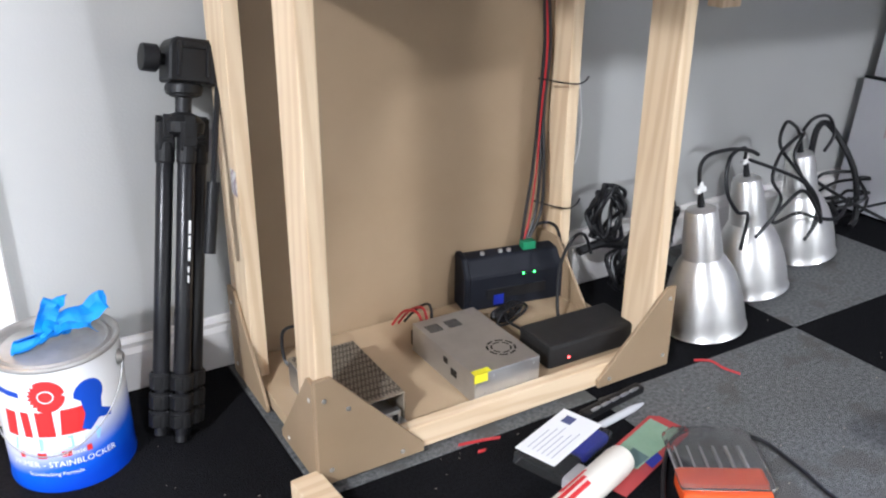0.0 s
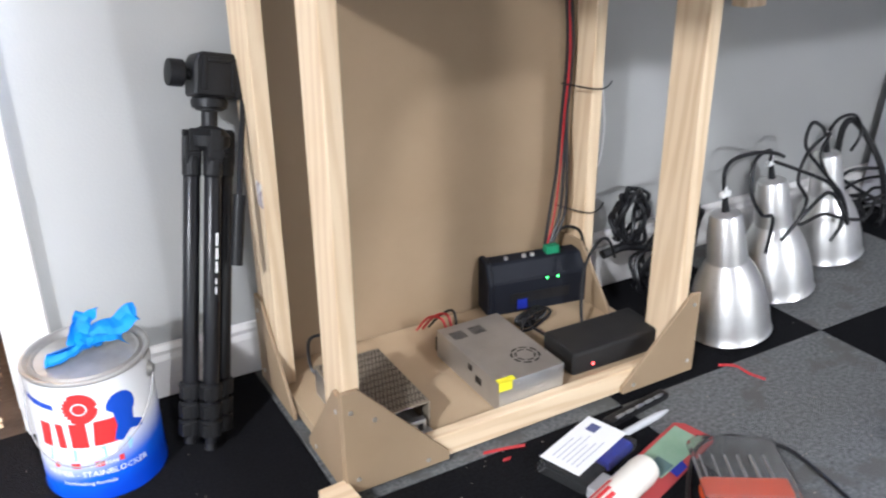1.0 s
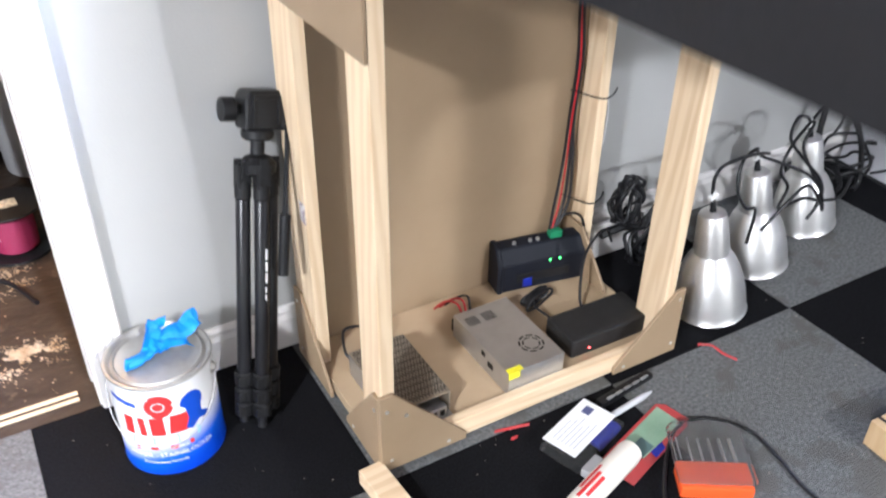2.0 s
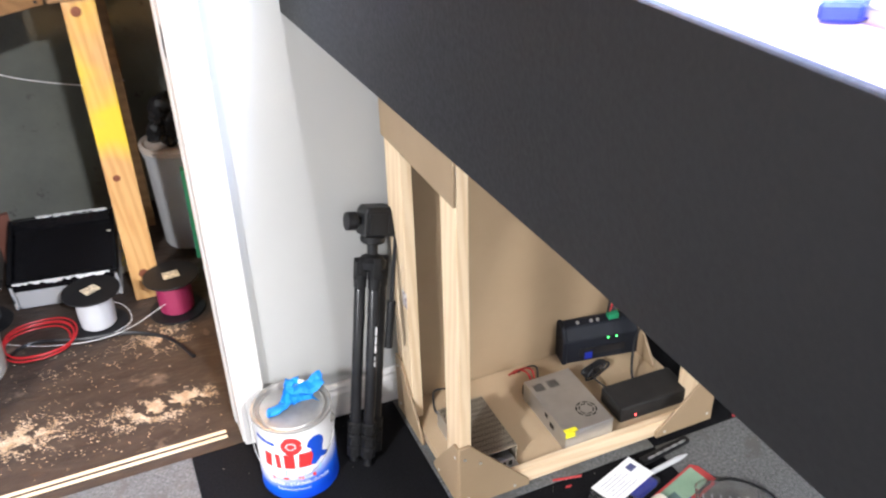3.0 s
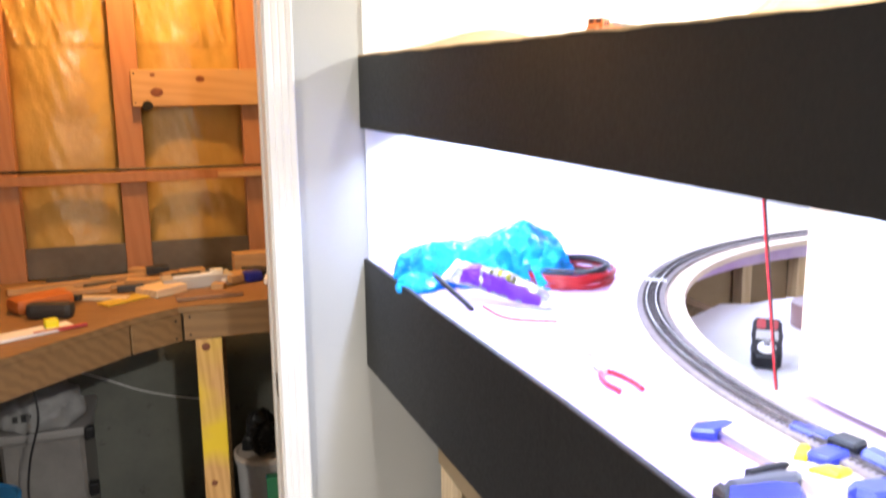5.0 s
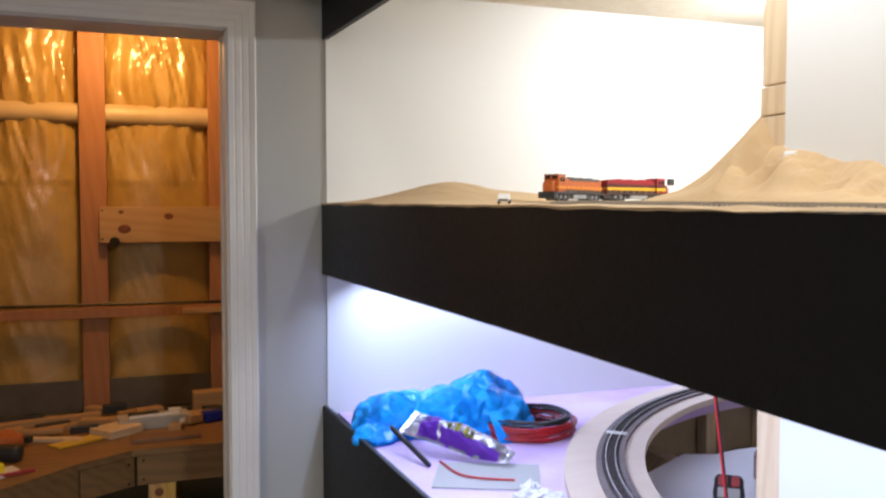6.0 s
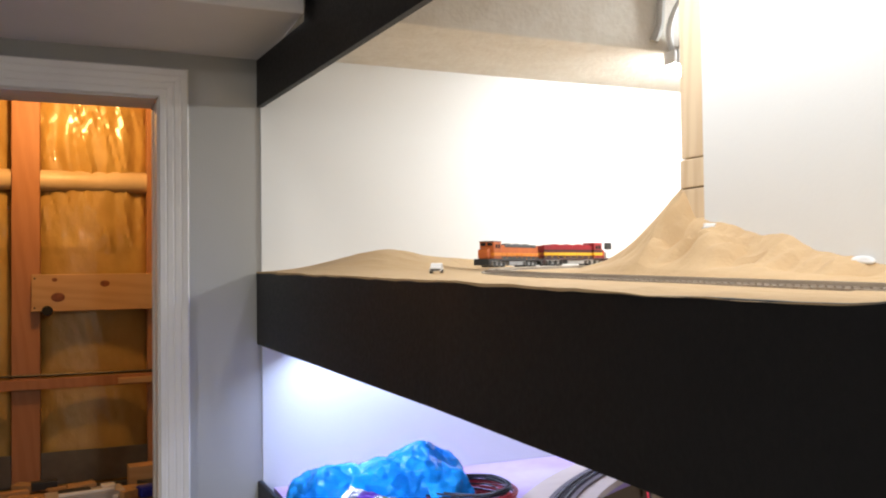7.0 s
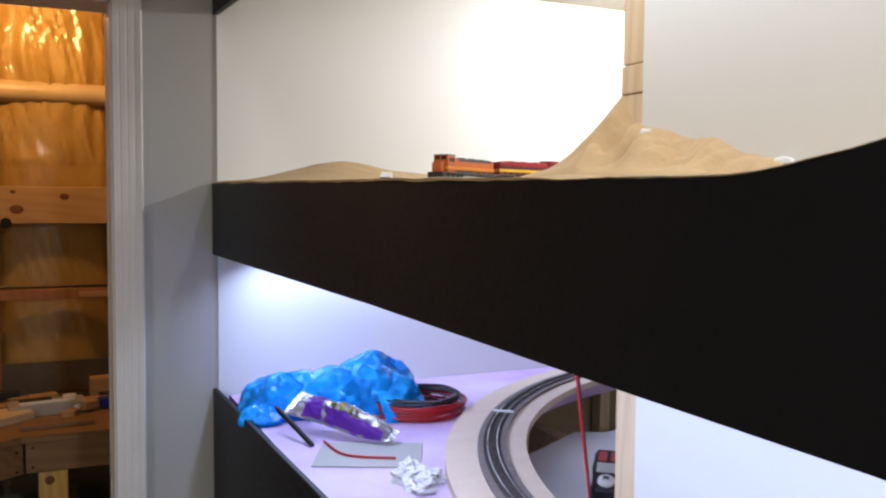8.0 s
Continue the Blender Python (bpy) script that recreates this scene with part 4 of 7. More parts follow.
# looped power cords between the pedestal and the wall
cords = thing("power_cord_hank", "hank of black power cords hanging beside the white baseboard", "power cord", m=Matrix.Translation((0.905, -0.160, 0.112)) @ Matrix.Diagonal((1.3, 1.3, 1.1, 1)))
g = random.Random(11)
for i in range(8):
    bm = B()
    c, s = g.uniform(-0.02, 0.02), g.uniform(0.7, 1.0)
    pts = [(c + s * 0.032 * math.sin(w) - 0.02, g.uniform(-0.012, 0.012), 0.055 + s * 0.058 * math.cos(w)) for w in [2 * math.pi * k / 9 for k in range(9)]]
    tube(bm, pts, 0.0034, 6, True, 4)
    part("loop", bm, BLACK_WIRE, cords, smooth=True)
for i in range(8):
    bm = B()
    c, s = g.uniform(-0.01, 0.02), g.uniform(0.7, 1.0)
    pts = [(0.035 + c + s * 0.030 * math.sin(w) + 0.25 * s * 0.05 * math.cos(w), g.uniform(-0.014, 0.014), -0.045 + s * 0.05 * math.cos(w)) for w in [2 * math.pi * k / 9 for k in range(9)]]
    tube(bm, pts, 0.0034, 6, True, 4)
    part("loop", bm, BLACK_WIRE, cords, smooth=True)
for i in range(4):
    bm = B()
    tube(bm, [(0.02, 0, -0.01), (0.06 + 0.01 * i, 0.01 * (i - 1.5), 0.02 + 0.014 * i), (0.105, 0.012 * (i - 1.5), 0.045 + 0.012 * i), (0.12, 0.0, 0.01 - 0.015 * i), (0.07, 0.0, -0.03)], 0.0034, 6)
    part("loop", bm, BLACK_WIRE, cords, smooth=True)
bm = B()
tube(bm, [(-0.07, 0.0, -0.005), (-0.03, 0.0, 0.0), (0.01, 0.0, -0.012), (0.04, 0.0, -0.02)], 0.008, 8)
part("knot", bm, BLACK_WIRE, cords, smooth=True)
bm = B()
tube(bm, [(0.01, 0.0, -0.06), (0.005, 0.0, -0.09), (0.02, -0.01, -0.101)], 0.006, 8)
part("plug_end", bm, BLACK_PLASTIC, cords, smooth=True)

wo = thing("trim_offcut", "white painted trim offcut standing on edge behind black cords", "trim offcut", m=Matrix.Translation((0.955, -0.098, 0.0)) @ Matrix.Rotation(radians(-4), 4, "X"))
bm = B()
box(bm, (-0.105, -0.006, 0.0), (0.125, 0.006, 0.082), 0.002)
part("strip", bm, TRIM, wo)
# riser wires up the rear post, with zip ties
riser = thing("riser_wires", "red and black wires running up the rear pine post", "wiring")
for k, mt in enumerate((BLACK_WIRE, RED_WIRE, BLACK_WIRE, BLACK_WIRE)):
    bm = B()
    tube(bm, [(0.690 + 0.006 * k, -0.140, 0.150), (0.700 + 0.012 * k, -0.135, 0.20), (0.722 + 0.006 * k, -0.122 - 0.003 * k, 0.28), (0.736 + 0.003 * k, -0.112 - 0.004 * (k % 2), 0.38), (0.742 + 0.003 * k, -0.112 - 0.004 * (k % 2), 0.50), (0.733 + 0.003 * k, -0.112, 0.64), (0.726 + 0.003 * k, -0.112, 0.95)], 0.0019 if mt is RED_WIRE else 0.0030, 6)
    part("wire", bm, mt, riser, smooth=True)
for z in (0.213, 0.442):
    bm = B()
    tube(bm, [(0.728, -0.118, z), (0.755, -0.175, z - 0.002), (0.785, -0.172, z - 0.003), (0.808, -0.158, z + 0.002)], 0.0015, 5)
    part("zip_tie", bm, BLACK_WIRE, riser, smooth=True)
bm = B()
tube(bm, [(0.70, -0.13, 0.152), (0.735, -0.14, 0.175), (0.765, -0.150, 0.16), (0.770, -0.160, 0.10), (0.760, -0.165, 0.04)], 0.003, 6)
part("wire", bm, BLACK_WIRE, riser, smooth=True)
WHITE_RUN = [(0.80, -0.050, 0.66), (0.862, -0.052, 0.47), (0.883, -0.053, 0.36), (0.886, -0.053, 0.31), (0.878, -0.053, 0.25), (0.84, -0.053, 0.20), (0.80, -0.053, 0.12)]
whitecord = thing("hanging_cable", "thin white cable looping down behind the pine post", "cable")
bm = B()
tube(bm, WHITE_RUN, 0.0028, 6)
part("cord", bm, WHITE_PLASTIC, whitecord, smooth=True)

# ---------------------------------------------------------------- clamp lamps on the floor
def clamp_lamp(m):
    th = thing("clamp_lamp", "spun aluminium reflector lamp standing mouth down on the carpet", "work lamp", group="clamp lamps in a row", m=m)
    bm = B()
    outer = [(0.0725, 0.0), (0.0748, 0.002), (0.0725, 0.005), (0.0716, 0.022), (0.0692, 0.050), (0.0648, 0.076), (0.0580, 0.100), (0.0490, 0.121), (0.0405, 0.135), (0.0345, 0.142)]
    lathe(bm, outer + [(r - 0.0012, z) for r, z in reversed(outer[2:])], 64)
    part("reflector", bm, ALUMINIUM, th, smooth=True)
    bm = B()
    lathe(bm, [(0.0350, 0.139), (0.0355, 0.145), (0.0325, 0.185), (0.0285, 0.222), (0.0255, 0.230), (0.012, 0.234), (0, 0.235)], 48)
    part("socket_cover", bm, ALUMINIUM, th, smooth=True)
    bm = B()
    lathe(bm, [(0.007, 0.232), (0.0065, 0.240), (0.0042, 0.262), (0, 0.264)], 12)
    part("strain_relief", bm, BLACK_PLASTIC, th, smooth=True)
    bm = B()
    box(bm, (-0.010, -0.004, 0.260), (0.012, 0.006, 0.270), 0.003)
    box(bm, (-0.004, -0.004, 0.266), (0.004, 0.004, 0.280), 0.002)
    part("cord_tag", bm, WHITE_PLASTIC, th)
    return th
def tipped(x, y, tilt, towards):
    """Stands a lamp on one side of its rim, its neck tipped towards a bearing."""
    a = radians(towards)
    return Matrix.Translation((x, y, 0.0785 * math.sin(radians(tilt)))) @ Matrix.Rotation(a, 4, "Z") @ Matrix.Rotation(radians(tilt), 4, "Y") @ Matrix.Rotation(-a, 4, "Z")
lamp = clamp_lamp(tipped(0.945, -0.372, 9, 155))
copy_thing(lamp, tipped(1.150, -0.300, 10, 152))
copy_thing(lamp, tipped(1.385, -0.237, 11, 165))
lc = thing("lamp_cords", "black lamp cords looping between the aluminium lamps", "cord")
N1, N2, N3 = Vector((0.905, -0.353, 0.282)), Vector((1.107, -0.277, 0.280)), Vector((1.334, -0.223, 0.280))
def run(start, *offs):
    return [tuple(start + Vector(o)) for o in ((0, 0, 0),) + offs]
for pts in (run(N1, (-0.006, -0.002, 0.035), (0.025, 0.01, 0.048), (0.09, 0.02, 0.046), (0.16, 0.035, 0.030), (0.205, 0.05, 0.012)),
            run(N2, (-0.03, -0.02, 0.03), (-0.085, -0.035, 0.022), (-0.10, -0.05, -0.03), (-0.075, -0.06, -0.075), (-0.05, -0.065, -0.085), (-0.10, -0.10, -0.13)),
            run(N2, (0.05, -0.03, -0.02), (0.10, -0.06, -0.045), (0.135, -0.075, -0.085), (0.145, -0.085, -0.13), (0.12, -0.09, -0.10), (0.08, -0.08, -0.055), (0.02, -0.085, -0.075), (-0.05, -0.09, -0.12)),
            run(N3, (-0.045, -0.02, 0.030), (-0.105, -0.04, 0.050), (-0.125, -0.05, 0.010), (-0.08, -0.065, -0.045), (-0.02, -0.075, -0.105), (-0.005, -0.08, -0.155), (-0.045, -0.085, -0.195)),
            run(N3, (-0.03, -0.03, 0.015), (-0.075, -0.05, -0.02), (-0.045, -0.07, -0.085), (-0.015, -0.08, -0.125), (-0.025, -0.085, -0.175)),
            run(N3, (0.02, -0.01, 0.035), (0.065, -0.015, 0.035), (0.085, -0.02, -0.005), (0.055, -0.025, -0.035)),
            run(N3, (-0.13, -0.06, 0.0), (-0.165, -0.075, -0.045), (-0.135, -0.08, -0.09), (-0.155, -0.085, -0.135), (-0.09, -0.09, -0.125), (-0.02, -0.09, -0.15), (0.06, -0.085, -0.165), (0.12, -0.06, -0.14))):
    bm = B()
    tube(bm, pts, 0.0036, 7)
    part("cord", bm, BLACK_WIRE, lc, smooth=True)
far = thing("cord_pile", "tangled pile of black cords lying by the wall corner", "cord", m=pose(1.60, -0.13, 0.0))
g = random.Random(4)
for i in range(9):
    bm = B()
    cx, cz, rr = g.uniform(-0.10, 0.10), g.uniform(0.03, 0.07), g.uniform(0.03, 0.07)
    pts = [(cx + rr * math.cos(w) * 1.3, g.uniform(-0.03, 0.03) + 0.05 * math.sin(w), max(0.006, cz + rr * 0.6 * math.sin(w + i))) for w in [2 * math.pi * k / 8 for k in range(8)]]
    tube(bm, pts, 0.0042, 6, True, 4)
    part("loop", bm, BLACK_WIRE, far, smooth=True)
for pts, r in (([(-0.10, -0.02, 0.05), (-0.055, 0.02, 0.18), (-0.03, 0.03, 0.24), (0.005, 0.02, 0.235), (0.045, -0.03, 0.14), (0.06, -0.05, 0.03), (0.03, -0.06, 0.006)], 0.0075),
               ([(-0.15, -0.05, 0.16), (-0.09, -0.04, 0.13), (-0.02, -0.05, 0.09), (0.05, -0.09, 0.05), (0.12, -0.15, 0.005)], 0.004),
               ([(0.05, -0.08, 0.06), (0.10, -0.12, 0.075), (0.14, -0.16, 0.05), (0.12, -0.22, 0.005), (0.02, -0.20, 0.005)], 0.0035)):
    bm = B()
    tube(bm, pts, r, 7)
    part("cord", bm, BLACK_WIRE, far, smooth=True)

# white foam sheets leaning on the east wall
def foam_sheet(y0, y1, z0, z1, x0, lean, label):
    th = thing("foam_sheet", label, "foam sheet", group="leaning foam sheets", m=Matrix.Translation((x0, 0, 0)) @ Matrix.Rotation(lean, 4, "Y"))
    bm = B()
    box(bm, (0, y0, z0), (0.025, y1, z1), 0.002)
    part("board", bm, mat("white_foam_sheet", (0.62, 0.62, 0.65), 0.6, other=(0.56, 0.56, 0.60), scale=3, bump=0.05), th)
    bm = B()
    box(bm, (-0.0008, y0, z1 - 0.006), (0.0258, y1, z1 + 0.0006))
    part("dark_edge", bm, BLACK_PLASTIC, th, "dark taped edge")
    return th
fs = foam_sheet(-1.3, -0.062, 0.006, 0.335, 1.735, radians(6), "white foam sheet with faint red print leaning on the wall")
bm = B()
for k in range(7):
    y = -0.150 - 0.030 * k
    box(bm, (-0.0010, y - 0.006, 0.20), (-0.0004, y, 0.20 + 0.05 + 0.012 * ((k * 5) % 4)))
part("faint_print", bm, mat("faint_red_print", (0.55, 0.42, 0.45), 0.6), fs)
foam_sheet(-1.3, -0.066, 0.008, 0.80, 1.768, radians(5.5), "tall white foam sheet leaning behind a shorter one")

# pine brace under the deck
br = thing("deck_brace", "pine brace hanging below the lower deck", "brace")
bm = B()
box(bm, (1.168, -0.12, 0.535), (1.222, -0.08, 0.955), 0.003)
part("board", bm, PINE_Z, br)
bm = B()
lathe(bm, [(0, 0.001), (0.0028, 0.0008), (0.003, 0)], 8, Matrix.Translation((1.198, -0.12, 0.551)) @ Matrix.Rotation(radians(90), 4, "X"))
part("screw", bm, BLACK_PLASTIC, br)

# ---------------------------------------------------------------- things on the carpet
pk = thing("boxed_package", "small clear package with a white printed card and blue contents", "package", m=pose(0.489, -0.530, 0.0, 0, 0, 19))
bm = B()
box(bm, (-0.072, -0.045, 0.0), (0.066, 0.038, 0.020), 0.004)
part("tray", bm, CLEAR, pk)
bm = B()
box(bm, (-0.010, -0.042, 0.003), (0.058, 0.010, 0.018), 0.006)
part("contents", bm, BLUE_PLASTIC, pk)
bm = B()
box(bm, (-0.062, -0.026, 0.0206), (0.066, 0.040, 0.0218), 0.0004)
part("card", bm, WHITE_INK, pk)
bm = B()
for k in range(6):
    box(bm, (-0.050, 0.026 - 0.008 * k, 0.0219), (-0.050 + 0.055 + 0.01 * ((k * 7) % 3), 0.0275 - 0.008 * k, 0.0221))
part("print_lines", bm, mat("grey_print", (0.45, 0.45, 0.50), 0.6), pk)
bm = B()
box(bm, (0.034, 0.010, 0.0219), (0.054, 0.026, 0.0221))
part("print_block", bm, mat("dark_blue_print", (0.08, 0.09, 0.20), 0.6), pk)
bm = B()
box(bm, (-0.074, -0.078, 0.002), (-0.030, -0.045, 0.020), 0.004)
part("latch", bm, mat("grey_plastic", (0.35, 0.35, 0.36), 0.45), pk)

mk = thing("marker_pen", "slim grey marker pen lying on the carpet", "pen", m=pose(0.556, -0.521, 0.0085, 0, 90, 7))
bm = B()
lathe(bm, [(0, 0), (0.003, 0.001), (0.0052, 0.008), (0.0058, 0.02), (0.0060, 0.085), (0.0045, 0.098), (0.002, 0.112), (0, 0.113)], 16)
part("barrel", bm, mat("pale_grey_plastic", (0.52, 0.53, 0.55), 0.4), mk, smooth=True)
bt = thing("driver_bit_holder", "black bit holder with shiny bits lying on the carpet", "tool", m=pose(0.634, -0.474, 0.0, 0, 0, 7))
bm = B()
box(bm, (-0.070, -0.010, 0.0), (0.065, 0.008, 0.012), 0.003)
part("holder", bm, BLACK_PLASTIC, bt)
for k in range(5):
    bm = B()
    lathe(bm, [(0, 0), (0.0028, 0.001), (0.003, 0.012), (0.0015, 0.02), (0, 0.021)], 6, pose(-0.055 + 0.022 * k, -0.006, 0.0125, 0, 90, 0))
    part("bit", bm, ZINC, bt)
tp = thing("tube_package", "white tube on a red and green printed card", "package", m=pose(0.485, -0.624, 0.0, 0, 0, 18))
bm = B()
prism(bm, [(0.0, -0.036), (0.180, -0.036), (0.196, -0.030), (0.200, 0.020), (0.190, 0.034), (0.0, 0.034)], 0.004, 0.0052, "z")
part("card", bm, RED_CARD, tp)
bm = B()
prism(bm, [(0.06, -0.018), (0.178, -0.024), (0.184, 0.028), (0.06, 0.028)], 0.0055, 0.0062, "z")
part("card_panel", bm, GREEN_CARD, tp)
bm = B()
prism(bm, [(0.062, -0.016), (0.095, -0.018), (0.100, 0.010), (0.062, 0.012)], 0.0066, 0.0070, "z")
part("card_panel", bm, mat("dark_teal_card", (0.10, 0.17, 0.17), 0.5), tp)
bm = B()
prism(bm, [(0.075, -0.034), (0.105, -0.034), (0.112, -0.022), (0.080, -0.020)], 0.0072, 0.0078, "z")
part("card_panel", bm, BLUE_PLASTIC, tp)
bm = B()
lathe(bm, [(0.0, -0.125), (0.017, -0.122), (0.0215, -0.11), (0.0222, 0.034), (0.0205, 0.046), (0.012, 0.052), (0, 0.053)], 24, Matrix.Translation((0.0, 0, 0.0228)) @ Matrix.Rotation(radians(90), 4, "Y"))
part("tube", bm, mat("cream_tube", (0.78, 0.74, 0.66), 0.4, other=(0.72, 0.68, 0.60), scale=12), tp, smooth=True)
bm = B()
for a, (x0, x1) in ((-0.3, (-0.10, -0.05)), (0.15, (-0.11, -0.045)), (0.55, (-0.09, -0.03))):
    rr = 0.0228
    va = [bm.verts.new((x, rr * math.sin(a + d), 0.0228 + rr * math.cos(a + d))) for d in (-0.14, 0.0, 0.14) for x in (x0, x1)]
    bm.faces.new((va[0], va[1], va[3], va[2]))
    bm.faces.new((va[2], va[3], va[5], va[4]))
part("tube_print", bm, RED_INK, tp)
bc = thing("drill_bit_case", "orange drill bit case under a clear hinged lid", "tool case", m=pose(0.637, -0.680, 0.0, 0, 0, -32))
bm = B()
box(bm, (-0.060, -0.075, 0.0), (0.058, -0.018, 0.024), 0.005)
part("base", bm, ORANGE_PLASTIC, bc)
bm = B()
prism(bm, [(-0.064, -0.070), (0.062, -0.070), (0.062, 0.052), (0.046, 0.066), (-0.048, 0.066), (-0.064, 0.052)], 0.0250, 0.036, "z", 0.004)
part("clear_lid", bm, CLEAR, bc)
for k in range(6):
    bm = B()
    L = 0.05 + 0.006 * k
    lathe(bm, [(0, 0), (0.0014 + 0.0004 * k, 0.004), (0.0014 + 0.0004 * k, L), (0, L + 0.001)], 8, Matrix.Translation((-0.046 + 0.018 * k, 0.045, 0.0125)) @ Matrix.Rotation(radians(90), 4, "X"))
    part("drill_bit", bm, ZINC, bc)
cb = thing("black_lead", "thin black lead curving over the carpet", "cord")
bm = B()
tube(bm, [(0.500, -0.74, 0.004), (0.531, -0.690, 0.012), (0.616, -0.614, 0.014), (0.684, -0.600, 0.010), (0.728, -0.620, 0.004), (0.755, -0.668, 0.004), (0.748, -0.738, 0.004), (0.735, -0.82, 0.004), (0.75, -1.00, 0.004)], 0.003, 7)
part("lead", bm, BLACK_WIRE, cb, smooth=True)
for pts in ([(0.843, -0.446, 0.002), (0.862, -0.466, 0.005), (0.866, -0.492, 0.003), (0.877, -0.518, 0.002)], [(0.364, -0.446, 0.002), (0.395, -0.456, 0.005), (0.427, -0.461, 0.002)], [(0.380, -0.474, 0.002), (0.386, -0.476, 0.003), (0.392, -0.475, 0.002)]):
    rw = thing("wire_scrap", "short scrap of red wire lying on the carpet", "wire scrap", group="wire scraps")
    for d in (0.0, 0.0026):
        bm = B()
        tube(bm, [(x + d, y + d, z) for x, y, z in pts], 0.0013, 6)
        part("strand", bm, RED_WIRE, rw, smooth=True)
wb = thing("pine_offcut", "short pale pine offcut lying before the support frame", "wood offcut", m=pose(0.137, -0.484, 0.0, 0, 0, 4))
bm = B()
box(bm, (-0.021, -0.07, 0.0), (0.021, 0.055, 0.030), 0.002)
part("block", bm, PINE_X, wb)
cx = thing("cardboard_box", "small closed cardboard box with dark printing on the carpet", "box", m=pose(1.03, -0.905, 0.0, 0, 0, -3))
bm = B()
box(bm, (-0.13, -0.12, 0.0), (0.13, 0.12, 0.055), 0.003)
part("carton", bm, CARD, cx)
bm = B()
for k in range(4):
    box(bm, (-0.105 + 0.022 * k, 0.03, 0.0552), (-0.092 + 0.022 * k, 0.085, 0.0555))
part("print_bar", bm, BLACK_PLASTIC, cx)
bm = B()
box(bm, (-0.115, -0.12, 0.0551), (-0.108, 0.12, 0.0554))
part("flap_seam", bm, DARK_HOLE, cx)
# specks of debris
g = random.Random(2)
sp = B()
for i in range(150):
    x, y = g.uniform(-0.3, 1.2), g.uniform(-0.9, -0.06)
    if 0.14 < x < 0.8 and y > -0.45:
        continue
    s = g.uniform(0.0006, 0.0015)
    box(sp, (x, y, 0), (x + s * g.uniform(1, 2.5), y + s, s * 0.6))
tagged(part("floor_debris", sp, mat("pale_debris", (0.34, 0.30, 0.25), 0.8)), "pale specks and crumbs scattered over the carpet", "debris", kind="stuff")

# ---------------------------------------------------------------- track of the lower loop
BALLAST = mat("grey_brown_track_bed", (0.16, 0.13, 0.125), 0.8, other=(0.22, 0.18, 0.17), scale=60, bump=0.3, bump_scale=300)
TIE = mat("dark_tie_plastic", (0.05, 0.04, 0.038), 0.7)
RAIL = mat("nickel_silver_rail", (0.62, 0.60, 0.56), 0.3, 1.0, other=(0.45, 0.42, 0.38), scale=40)
def loop_point(r, s, y_end=-2.2):
    """The place s metres along the loop at radius r: straight first, then round."""
    L = CY - y_end
    if s < L:
        return Vector((CX - r, y_end + s, 0)), Vector((0, 1, 0))
    a = math.pi - (s - L) / R_TRK
    return Vector((CX + r * math.cos(a), CY + EY * r * math.sin(a), 0)), Vector((math.sin(a), -EY * math.cos(a), 0)).normalized()
TOT = (CY + 2.2) + R_TRK * (math.pi - A1)
def strip(bm, off, w, z0, z1, place, total, n):
    rows = []
    for i in range(n + 1):
        p, t = place(total * i / n)
        s = Vector((-t.y, t.x, 0))
        a, b = p + s * (off - w / 2), p + s * (off + w / 2)
        rows.append([bm.verts.new((q.x, q.y, p.z + z)) for q, z in ((a, z0), (a, z1), (b, z1), (b, z0))])
    for a, b in zip(rows, rows[1:]):
        for k in range(4):
            bm.faces.new((a[k], a[(k + 1) % 4], b[(k + 1) % 4], b[k]))
def lay_track(name, place, total, z, label, gauge=0.0165, bed=0.050, bed_mat=BALLAST, tie_mat=TIE, rail_mat=RAIL):
    th = thing(name, label, "model track")
    bm = B()
    strip(bm, 0, bed, z, z + 0.005, place, total, 150)
    part("track_bed", bm, bed_mat, th)
    bm = B()
    n = int(total / 0.0085)
    for i in range(n):
        p, t = place(total * (i + 0.5) / n)
        s = Vector((-t.y, t.x, 0))
        box(bm, (-0.0012, -0.015, 0), (0.0012, 0.015, 0.0016), 0, Matrix.Translation((p.x, p.y, p.z + z + 0.005)) @ Matrix.Rotation(math.atan2(t.y, t.x), 4, "Z"))
    tagged(part("tie_strip", bm, tie_mat, th), kind="stuff")
    for sg in (-1, 1):
        bm = B()
        strip(bm, sg * gauge / 2, 0.0012, z + 0.0066, z + 0.0094, place, total, 150)
        part("rail", bm, rail_mat, th)
    return th
lay_track("lower_track", lambda s: loop_point(R_TRK, s), TOT, 1.2112, "model railway track on dark bed curving round the loop")
bm = B()
p, t = loop_point(R_TRK, (CY + 2.2) + R_TRK * 0.72)
box(bm, (-0.004, -0.020, 0), (0.004, 0.020, 0.004), 0.001, Matrix.Translation((p.x, p.y, 1.2168)) @ Matrix.Rotation(math.atan2(t.y, t.x), 4, "Z"))
part("rail_joiner", bm, WHITE_PLASTIC, bpy.data.objects["lower_track"])

